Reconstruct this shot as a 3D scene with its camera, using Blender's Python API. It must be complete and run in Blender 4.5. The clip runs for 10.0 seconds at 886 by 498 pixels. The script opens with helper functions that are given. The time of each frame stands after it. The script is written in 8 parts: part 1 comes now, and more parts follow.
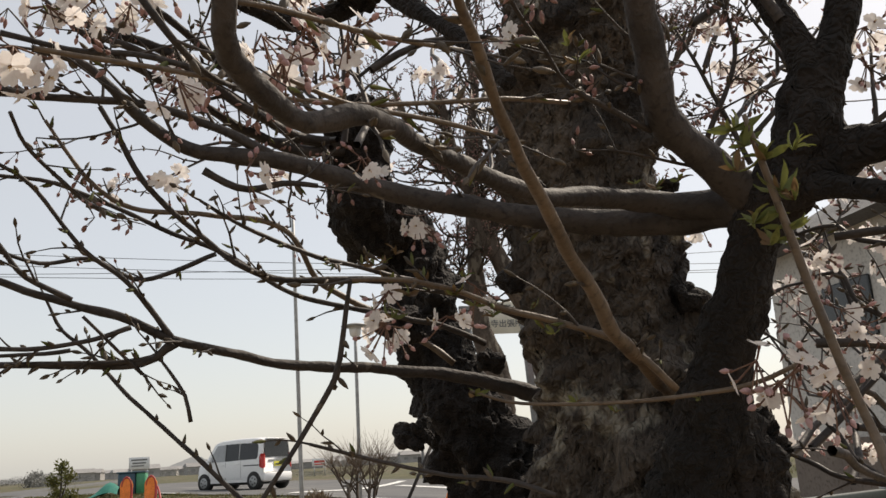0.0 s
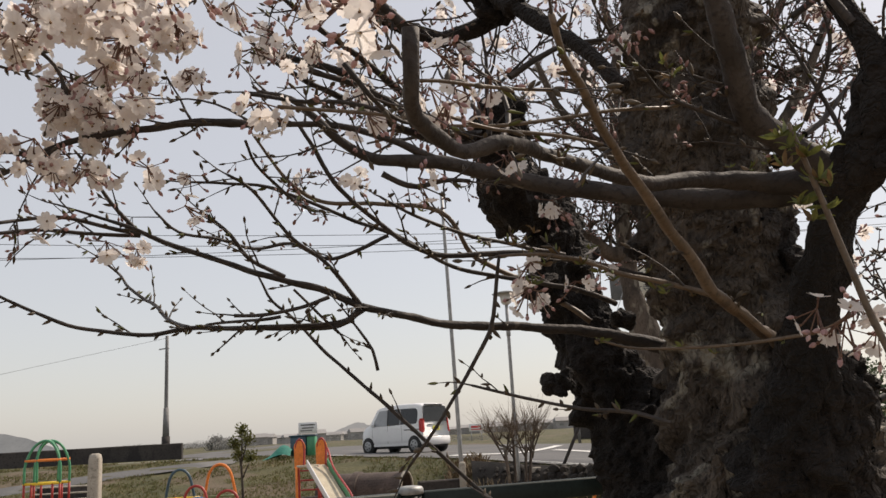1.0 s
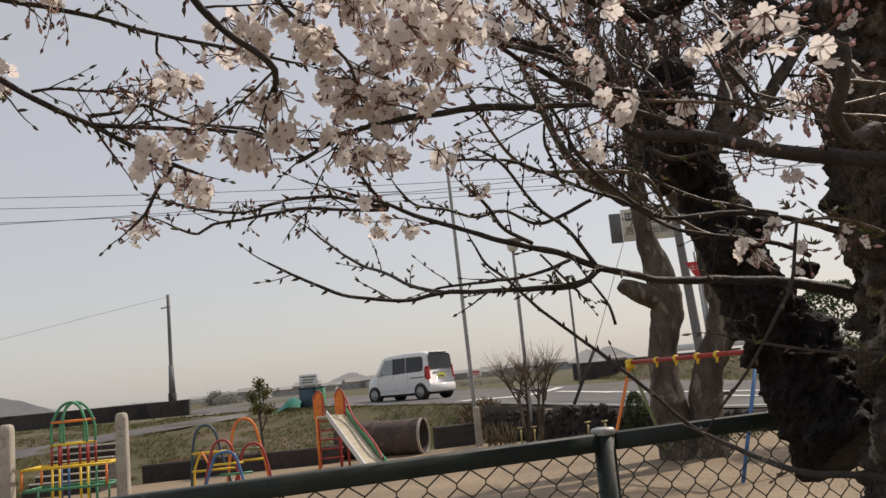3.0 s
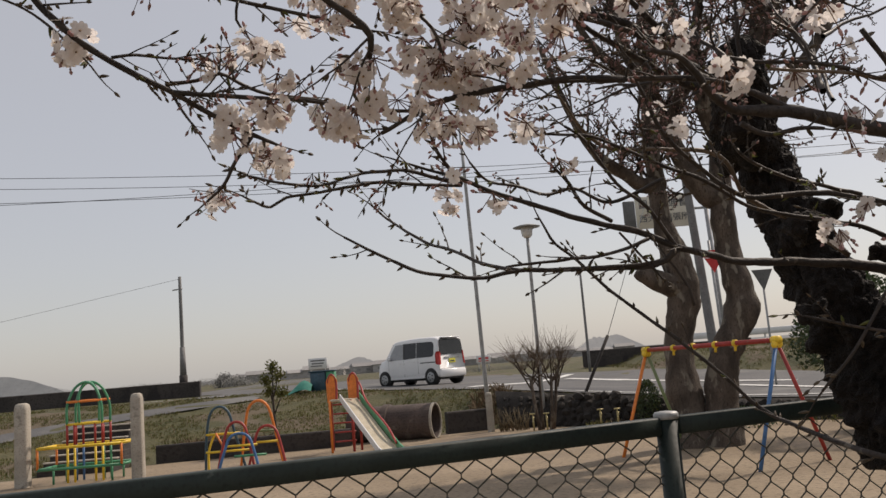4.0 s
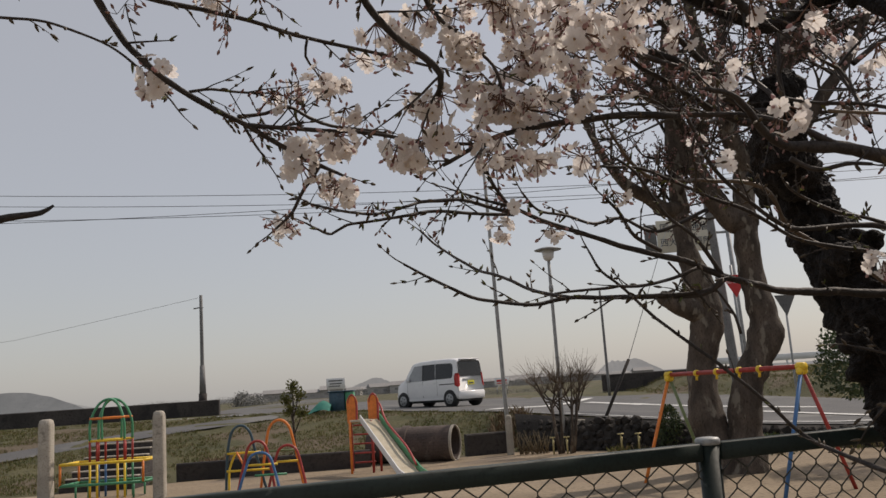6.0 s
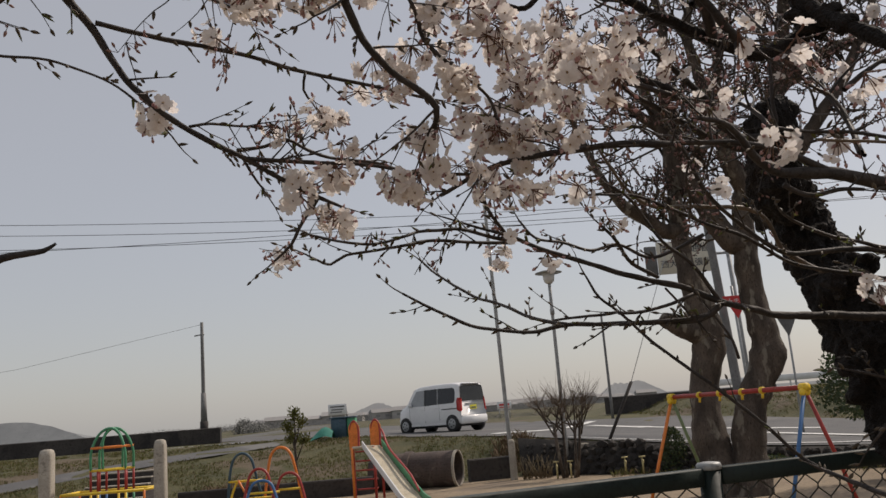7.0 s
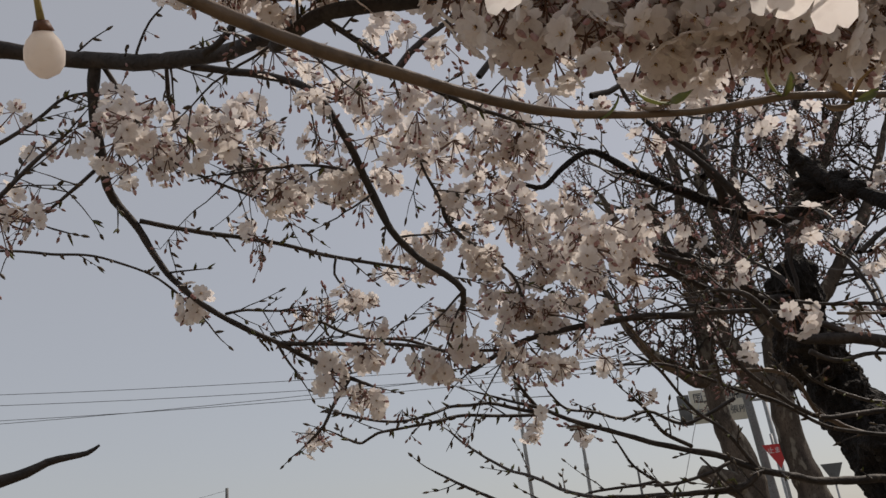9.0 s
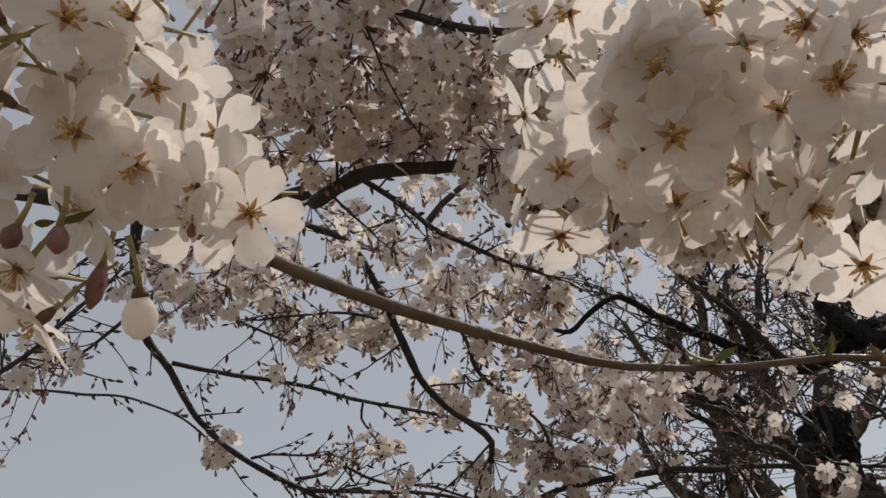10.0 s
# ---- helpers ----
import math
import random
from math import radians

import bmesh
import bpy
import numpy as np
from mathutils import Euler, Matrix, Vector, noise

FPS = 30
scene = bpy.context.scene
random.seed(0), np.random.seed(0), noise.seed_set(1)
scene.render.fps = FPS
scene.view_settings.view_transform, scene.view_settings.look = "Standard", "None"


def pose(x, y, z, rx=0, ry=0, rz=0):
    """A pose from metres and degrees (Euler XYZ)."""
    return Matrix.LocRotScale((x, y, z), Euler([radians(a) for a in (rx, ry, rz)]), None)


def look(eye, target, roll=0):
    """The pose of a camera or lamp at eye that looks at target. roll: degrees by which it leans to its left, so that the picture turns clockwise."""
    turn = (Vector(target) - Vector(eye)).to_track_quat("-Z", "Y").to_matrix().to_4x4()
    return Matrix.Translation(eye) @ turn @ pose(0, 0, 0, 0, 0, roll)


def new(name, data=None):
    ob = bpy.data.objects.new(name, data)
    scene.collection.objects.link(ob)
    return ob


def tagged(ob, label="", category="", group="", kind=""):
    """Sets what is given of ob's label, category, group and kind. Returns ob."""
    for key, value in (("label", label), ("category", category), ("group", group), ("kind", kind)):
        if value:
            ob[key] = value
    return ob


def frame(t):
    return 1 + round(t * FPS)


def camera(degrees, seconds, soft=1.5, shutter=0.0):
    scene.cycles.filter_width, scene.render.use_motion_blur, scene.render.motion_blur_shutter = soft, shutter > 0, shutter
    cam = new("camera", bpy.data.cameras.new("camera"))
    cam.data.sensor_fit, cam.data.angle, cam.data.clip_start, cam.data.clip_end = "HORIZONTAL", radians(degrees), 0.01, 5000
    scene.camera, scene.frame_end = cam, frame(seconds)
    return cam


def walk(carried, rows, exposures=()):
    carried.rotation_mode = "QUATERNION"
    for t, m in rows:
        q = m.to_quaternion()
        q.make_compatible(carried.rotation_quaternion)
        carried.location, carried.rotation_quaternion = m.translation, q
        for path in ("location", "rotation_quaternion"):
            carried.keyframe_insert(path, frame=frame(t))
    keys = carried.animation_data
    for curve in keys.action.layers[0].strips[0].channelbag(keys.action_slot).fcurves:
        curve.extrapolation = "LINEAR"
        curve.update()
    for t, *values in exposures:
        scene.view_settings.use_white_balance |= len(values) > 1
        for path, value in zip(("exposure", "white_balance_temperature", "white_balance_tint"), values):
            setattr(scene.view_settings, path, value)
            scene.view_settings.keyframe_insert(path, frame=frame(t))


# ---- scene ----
cam = camera(55.1, 10.0)
PATH = [
    (0, (0.510, -0.143, 1.668), (-0.050, 1.716, 2.145), -3.41),
    (0.5, (0.533, -0.224, 1.635), (-0.247, 1.569, 2.056), -2.51),
    (1, (0.622, -0.401, 1.619), (-0.269, 1.339, 2.042), -3.28),
    (1.5, (0.595, -0.600, 1.634), (-0.118, 1.225, 2.037), -2.99),
    (2, (0.490, -0.774, 1.661), (-0.281, 1.049, 1.952), -5.18),
    (2.5, (0.383, -0.795, 1.659), (-0.452, 0.997, 1.965), -4.35),
    (3, (0.246, -0.777, 1.664), (-0.634, 0.993, 1.965), -5.47),
    (4.5, (0.081, -0.831, 1.662), (-0.831, 0.929, 1.926), -4.23),
    (5, (0.067, -0.859, 1.671), (-0.862, 0.886, 1.974), -4.20),
    (5.5, (0.065, -0.881, 1.670), (-0.868, 0.861, 1.982), -3.65),
    (7, (0.080, -0.906, 1.679), (-0.846, 0.825, 2.057), -4.58),
    (7.5, (0.086, -0.911, 1.683), (-0.829, 0.819, 2.094), -4.50),
    (8, (0.088, -0.915, 1.686), (-0.823, 0.809, 2.131), -4.41),
    (8.5, (0.092, -0.924, 1.693), (-0.814, 0.768, 2.256), -4.62),
    (9, (0.103, -0.950, 1.714), (-0.797, 0.681, 2.441), -6.32),
    (9.5, (0.113, -0.978, 1.737), (-0.785, 0.568, 2.632), -5.54),
    (10, (0.113, -0.987, 1.749), (-0.745, 0.524, 2.739), -5.14),
]
walk(cam, [(t, look(eye, target, roll)) for t, eye, target, roll in PATH],
     exposures=[(0, 0.58, 6900, 12), (0.5, 0.54, 6900, 13), (1.0, 0.46, 6900, 15), (1.5, 0.37, 6900, 16), (2.5, 0.29, 6900, 16), (4.5, 0.10, 6800, 16), (5.5, 0.0, 6750, 15), (7.5, -0.06, 6700, 15), (8.5, -0.12, 6650, 15), (10, -0.18, 6650, 12)])

# ---- light and sky ----
world = bpy.data.worlds.new("sky")
scene.world = world
world.use_nodes = True
wn, wl = world.node_tree.nodes, world.node_tree.links
sky = wn.new("ShaderNodeTexSky")
sky.sky_type, sky.sun_disc = "NISHITA", False
SUN_EL, SUN_AZ = 48.0, 62.0            # degrees: height, and turn from +x towards +y
sky.sun_elevation, sky.sun_rotation = radians(SUN_EL), radians(90 - SUN_AZ)
sky.air_density, sky.dust_density, sky.ozone_density = 1.0, 1.9, 1.2
haze = wn.new("ShaderNodeMixRGB")
haze.inputs[0].default_value = 0.55
haze.inputs[2].default_value = (6.44, 6.60, 6.52, 1)
wl.new(sky.outputs[0], haze.inputs[1])
wl.new(haze.outputs[0], wn["Background"].inputs[0])
wn["Background"].inputs[1].default_value = 0.091

sun = new("sun", bpy.data.lights.new("sun", "SUN"))
sun.data.energy, sun.data.angle, sun.data.color = 2.8, radians(1.5), (1.0, 0.92, 0.80)
a_, e_ = radians(SUN_AZ), radians(SUN_EL)
sun.matrix_world = look((math.cos(a_) * 30, math.sin(a_) * 30, 40), (0, 0, 40 - 30 * math.tan(e_)))


# ---- materials ----
def material(name, c1, c2, scale=6.0, rough=0.75, bump=0.25, fine=8.0, metal=0.0, spots=None, spot_scale=3.0, spot_at=0.6, vary=0.0, stretch=None, grain=1.0, relief=0.0):
    """A surface of two colours mixed at two scales, with fine relief, stains of a third colour, and a change from piece to piece."""
    m = bpy.data.materials.new(name)
    m.use_nodes = True
    n, l = m.node_tree.nodes, m.node_tree.links
    b = n["Principled BSDF"]
    co = n.new("ShaderNodeTexCoord").outputs["Object"]
    if stretch:
        mp = n.new("ShaderNodeMapping")
        mp.inputs["Scale"].default_value = stretch
        l.new(co, mp.inputs[0])
        co = mp.outputs[0]

    def noise_node(s, detail=6.0):
        t = n.new("ShaderNodeTexNoise")
        t.inputs["Scale"].default_value, t.inputs["Detail"].default_value = s, detail
        l.new(co, t.inputs["Vector"])
        return t.outputs["Fac"]

    def ramp(src, lo, hi):
        r = n.new("ShaderNodeMapRange")
        r.inputs["From Min"].default_value, r.inputs["From Max"].default_value = lo, hi
        l.new(src, r.inputs["Value"])
        return r.outputs[0]

    def mix(fac, a, c):
        x = n.new("ShaderNodeMixRGB")
        for k, v in enumerate((fac, a, c)):
            if isinstance(v, (int, float)):
                x.inputs[k].default_value = v
            elif isinstance(v, tuple):
                x.inputs[k].default_value = (*v, 1)
            else:
                l.new(v, x.inputs[k])
        return x.outputs[0]

    big, small = noise_node(scale), noise_node(scale * fine, 4.0)
    col = mix(ramp(big, 0.35, 0.68), c1, c2)
    dark = tuple(c * (1 - 0.4 * grain) for c in c1)
    col = mix(ramp(small, 0.52, 0.75), col, dark)
    if spots:
        col = mix(ramp(noise_node(spot_scale, 5.0), spot_at, spot_at + 0.06), col, spots)
    if vary:
        info = n.new("ShaderNodeObjectInfo")
        h = n.new("ShaderNodeHueSaturation")
        r = n.new("ShaderNodeMapRange")
        r.inputs["To Min"].default_value, r.inputs["To Max"].default_value = 1 - vary, 1 + vary
        l.new(info.outputs["Random"], r.inputs["Value"])
        l.new(r.outputs[0], h.inputs["Value"])
        l.new(col, h.inputs["Color"])
        col = h.outputs[0]
    l.new(col, b.inputs["Base Color"])
    b.inputs["Metallic"].default_value = metal
    rr = n.new("ShaderNodeMapRange")
    rr.inputs["To Min"].default_value, rr.inputs["To Max"].default_value = max(0.05, rough - 0.12), min(1.0, rough + 0.12)
    l.new(small, rr.inputs["Value"])
    l.new(rr.outputs[0], b.inputs["Roughness"])
    if bump:
        bp = n.new("ShaderNodeBump")
        bp.inputs["Strength"].default_value, bp.inputs["Distance"].default_value = bump, 0.6 / (scale * fine)
        l.new(small, bp.inputs["Height"])
        if relief:
            vor = n.new("ShaderNodeTexVoronoi")
            vor.feature, vor.inputs["Scale"].default_value = "DISTANCE_TO_EDGE", scale * 5
            warp = n.new("ShaderNodeVectorMath")
            warp.operation = "MULTIPLY_ADD"
            tex = n.new("ShaderNodeTexNoise")
            tex.inputs["Scale"].default_value = scale * 4
            l.new(co, tex.inputs["Vector"])
            l.new(tex.outputs["Color"], warp.inputs[0])
            warp.inputs[1].default_value = (0.15, 0.15, 0.15)
            l.new(co, warp.inputs[2])
            l.new(warp.outputs[0], vor.inputs["Vector"])
            crack = n.new("ShaderNodeBump")
            crack.inputs["Strength"].default_value, crack.inputs["Distance"].default_value = 1.0, relief
            l.new(ramp(vor.outputs["Distance"], 0.0, 0.45), crack.inputs["Height"])
            l.new(crack.outputs[0], bp.inputs["Normal"])
        l.new(bp.outputs[0], b.inputs["Normal"])
    return m


def paint(name, c, rough=0.45, wear=(0.25, 0.16, 0.1), vary=0.0):
    return material(name, c, tuple(min(1, x * 1.25 + 0.01) for x in c), 9, rough, 0.08, 6, spots=wear, spot_scale=14, spot_at=0.68, vary=vary)


def thin(name, c1, c2, scale, through_share=0.45, rough=0.6):
    """A petal or leaf: part of the light passes through it."""
    m = material(name, c1, c2, scale, rough, 0.0, 5, grain=0.25)
    n, l = m.node_tree.nodes, m.node_tree.links
    b = n["Principled BSDF"]
    t = n.new("ShaderNodeBsdfTranslucent")
    l.new(b.inputs["Base Color"].links[0].from_socket, t.inputs[0])
    s = n.new("ShaderNodeMixShader")
    s.inputs[0].default_value = through_share
    l.new(b.outputs[0], s.inputs[1])
    l.new(t.outputs[0], s.inputs[2])
    l.new(s.outputs[0], n["Material Output"].inputs[0])
    return m


BARK = material("bark", (0.017, 0.0118, 0.009), (0.125, 0.10, 0.078), 7, 0.85, 1.0, 9, spots=(0.24, 0.22, 0.18), spot_scale=12, spot_at=0.58, stretch=(1, 1, 0.6), relief=0.008)
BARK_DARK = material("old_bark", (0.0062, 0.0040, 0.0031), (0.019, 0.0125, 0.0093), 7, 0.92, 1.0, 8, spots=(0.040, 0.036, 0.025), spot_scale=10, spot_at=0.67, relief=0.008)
BARK_GREY = material("grey_bark", (0.046, 0.034, 0.026), (0.125, 0.096, 0.074), 5, 0.9, 1.0, 10, spots=(0.19, 0.165, 0.13), spot_scale=7, spot_at=0.58, stretch=(1, 1, 0.4), relief=0.006)
LIMB = material("limb_bark", (0.018, 0.0135, 0.0115), (0.050, 0.039, 0.033), 16, 0.72, 0.6, 7, spots=(0.14, 0.123, 0.102), spot_scale=22, spot_at=0.68)
SHOOT = material("shoot_bark", (0.085, 0.057, 0.035), (0.155, 0.11, 0.073), 14, 0.5, 0.4, 9, spots=(0.07, 0.048, 0.033), spot_scale=25, spot_at=0.62)
TWIG = material("twig_bark", (0.022, 0.017, 0.015), (0.055, 0.041, 0.034), 22, 0.6, 0.3, 6)
BUD = material("bud_scales", (0.045, 0.034, 0.022), (0.11, 0.078, 0.045), 60, 0.6, 0.2, 5)
BUD_PINK = material("pink_bud", (0.20, 0.095, 0.085), (0.34, 0.20, 0.175), 60, 0.6, 0.1, 5)
CALYX = material("calyx", (0.10, 0.042, 0.03), (0.19, 0.10, 0.055), 80, 0.6, 0.1, 5)
STAMEN = material("stamen", (0.58, 0.36, 0.11), (0.70, 0.50, 0.20), 90, 0.6, 0.0, 5)
PEDICEL = material("pedicel", (0.30, 0.27, 0.11), (0.40, 0.33, 0.16), 70, 0.6, 0.1, 5)
PETAL = thin("petal", (0.85, 0.79, 0.755), (0.91, 0.875, 0.835), 45, 0.6)
PETAL_PINK = thin("pink_petal", (0.50, 0.30, 0.30), (0.64, 0.46, 0.44), 35, 0.4)
PETAL_EYE = thin("petal_eye", (0.58, 0.32, 0.15), (0.66, 0.44, 0.22), 60, 0.5)
LEAF = thin("young_leaf", (0.10, 0.12, 0.028), (0.19, 0.195, 0.055), 30, 0.35)
BRONZE = thin("bronze_leaf", (0.13, 0.075, 0.035), (0.20, 0.135, 0.06), 30, 0.35)
EVERGREEN = thin("evergreen_leaf", (0.03, 0.055, 0.02), (0.065, 0.09, 0.035), 20, 0.2)
SAND = material("sand", (0.205, 0.155, 0.10), (0.29, 0.225, 0.152), 0.7, 0.95, 0.4, 20, spots=(0.20, 0.155, 0.11), spot_scale=0.5, spot_at=0.58)
GRASS = material("grass_ground", (0.046, 0.048, 0.014), (0.095, 0.083, 0.031), 0.8, 0.95, 0.8, 14, spots=(0.105, 0.08, 0.05), spot_scale=0.35, spot_at=0.55)
BLADE = thin("grass_blade", (0.066, 0.080, 0.016), (0.140, 0.130, 0.038), 1.5, 0.3, 0.8)
DRY = thin("dry_stalk", (0.14, 0.105, 0.055), (0.22, 0.17, 0.10), 2.0, 0.2, 0.8)
ASPHALT = material("asphalt", (0.085, 0.085, 0.086), (0.12, 0.119, 0.117), 0.6, 0.9, 0.25, 40, spots=(0.14, 0.137, 0.13), spot_scale=0.3, spot_at=0.58)
WHITE_LINE = material("road_paint", (0.62, 0.62, 0.6), (0.75, 0.75, 0.73), 2, 0.8, 0.15, 12, spots=(0.3, 0.3, 0.29), spot_scale=5, spot_at=0.66)
CONCRETE = material("concrete", (0.34, 0.31, 0.26), (0.46, 0.42, 0.36), 3, 0.92, 0.4, 12, spots=(0.22, 0.2, 0.165), spot_scale=4, spot_at=0.6, vary=0.1)
DARK_WALL = material("dark_concrete", (0.036, 0.031, 0.029), (0.066, 0.057, 0.052), 0.9, 0.92, 0.3, 14, spots=(0.028, 0.025, 0.024), spot_scale=1.2, spot_at=0.56)
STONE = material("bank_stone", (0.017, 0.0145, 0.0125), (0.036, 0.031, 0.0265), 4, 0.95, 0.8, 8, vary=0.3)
PIPE = material("rusty_drum", (0.062, 0.046, 0.041), (0.105, 0.078, 0.066), 2.5, 0.85, 0.3, 10, spots=(0.15, 0.12, 0.10), spot_scale=3, spot_at=0.62)
BROWN = thin("dead_leaf", (0.10, 0.062, 0.035), (0.17, 0.115, 0.07), 3.0, 0.2, 0.9)
FENCE_GREEN = material("fence_paint", (0.008, 0.018, 0.015), (0.014, 0.027, 0.023), 12, 0.6, 0.08, 8, spots=(0.06, 0.075, 0.068), spot_scale=30, spot_at=0.68)
WIRE = material("mesh_wire", (0.035, 0.04, 0.032), (0.075, 0.068, 0.05), 40, 0.6, 0.1, 5)
GALV = material("galvanised_steel", (0.30, 0.31, 0.31), (0.42, 0.43, 0.43), 8, 0.55, 0.1, 8, metal=0.35)
BRASS = material("brass", (0.48, 0.40, 0.18), (0.58, 0.50, 0.26), 8, 0.45, 0.05, 8, metal=0.3)
POLE_GREY = material("concrete_pole", (0.16, 0.16, 0.155), (0.24, 0.235, 0.23), 2, 0.9, 0.15, 12)
CABLE = material("cable", (0.05, 0.05, 0.055), (0.08, 0.08, 0.085), 5, 0.6, 0.0, 5)
RED = paint("red_paint", (0.32, 0.03, 0.024))
ORANGE = paint("orange_paint", (0.72, 0.20, 0.03))
YELLOW = paint("yellow_paint", (0.75, 0.50, 0.03))
GREEN = paint("green_paint", (0.05, 0.24, 0.12))
BLUE = paint("blue_paint", (0.04, 0.13, 0.30))
NAVY = paint("navy_paint", (0.03, 0.07, 0.10))
OLIVE = paint("olive_paint", (0.17, 0.22, 0.10))
TEAL = paint("teal_cloth", (0.015, 0.15, 0.115), 0.8)
STEEL = material("slide_steel", (0.46, 0.40, 0.29), (0.56, 0.50, 0.38), 5, 0.55, 0.05, 8)
VAN_WHITE = material("van_paint", (0.78, 0.78, 0.78), (0.82, 0.82, 0.815), 2, 0.22, 0.0, 6, grain=0.1)
GLASS_DARK = material("tinted_glass", (0.012, 0.013, 0.015), (0.02, 0.021, 0.023), 3, 0.12, 0.0, 5, grain=0.1)
GLASS_PALE = material("clear_glass", (0.30, 0.31, 0.32), (0.36, 0.37, 0.38), 3, 0.1, 0.0, 5, grain=0.1)
RUBBER = material("rubber", (0.018, 0.018, 0.018), (0.03, 0.03, 0.03), 8, 0.8, 0.2, 6)
PLATE_YELLOW = material("yellow_plate", (0.72, 0.66, 0.05), (0.78, 0.72, 0.08), 8, 0.5, 0.0, 5, grain=0.1)
LAMP_RED = material("tail_lens", (0.45, 0.02, 0.02), (0.55, 0.04, 0.03), 8, 0.2, 0.0, 5, grain=0.1)
SIGN_WHITE = material("sign_face", (0.70, 0.70, 0.69), (0.78, 0.78, 0.77), 3, 0.5, 0.03, 8, grain=0.1)
SIGN_CREAM = material("cream_sign_face", (0.60, 0.56, 0.45), (0.68, 0.64, 0.53), 3, 0.5, 0.03, 8, grain=0.2)
SIGN_BACK = material("sign_back", (0.11, 0.11, 0.105), (0.16, 0.16, 0.155), 3, 0.6, 0.05, 8)
INK = material("sign_ink", (0.05, 0.06, 0.08), (0.07, 0.08, 0.1), 9, 0.6, 0.0, 5, grain=0.1)
RED_SIGN = material("red_sign_face", (0.55, 0.03, 0.03), (0.62, 0.05, 0.045), 5, 0.45, 0.0, 6, grain=0.1)
# hill colours have the pale grey of distance haze painted in
HILL = material("hazed_hill", (0.17, 0.18, 0.185), (0.22, 0.23, 0.232), 0.06, 1.0, 0.0, 8, grain=0.1)
HILL_FAR = material("hazed_far_hill", (0.27, 0.275, 0.277), (0.32, 0.325, 0.325), 0.06, 1.0, 0.0, 8, grain=0.1)
HOUSE_WALL = material("house_render", (0.52, 0.50, 0.47), (0.60, 0.58, 0.55), 1.2, 0.9, 0.1, 12, vary=0.25)
HOUSE_BROWN = material("house_brown", (0.16, 0.13, 0.11), (0.22, 0.18, 0.15), 1.2, 0.9, 0.1, 12)
ROOF = material("roof_tiles", (0.13, 0.13, 0.135), (0.2, 0.2, 0.2), 1.5, 0.8, 0.3, 10, vary=0.2)
# far walls, roofs and foliage: low-contrast greys with aerial haze painted in
FAR_WALL = material("hazed_house_wall", (0.33, 0.315, 0.30), (0.40, 0.385, 0.37), 1.2, 0.9, 0.0, 12, vary=0.2, grain=0.1)
FAR_ROOF = material("hazed_house_roof", (0.23, 0.225, 0.22), (0.29, 0.28, 0.275), 1.5, 0.8, 0.0, 10, vary=0.15, grain=0.1)
FAR_TREE = material("hazed_foliage", (0.20, 0.20, 0.185), (0.255, 0.25, 0.235), 0.5, 1.0, 0.0, 8, vary=0.2, grain=0.1)


# ---- building helpers ----
EYE0, AHEAD, SIDE = Vector((0.088, -0.827, 0)), Vector((-0.461, 0.8874, 0)), Vector((0.8874, 0.461, 0))
TURN_Z = 27.45


def P(u, v, z=0.0):
    """A place on the plan: u metres to the side and v ahead of the place where the walk ends."""
    return EYE0 + SIDE * u + AHEAD * v + Vector((0, 0, z))


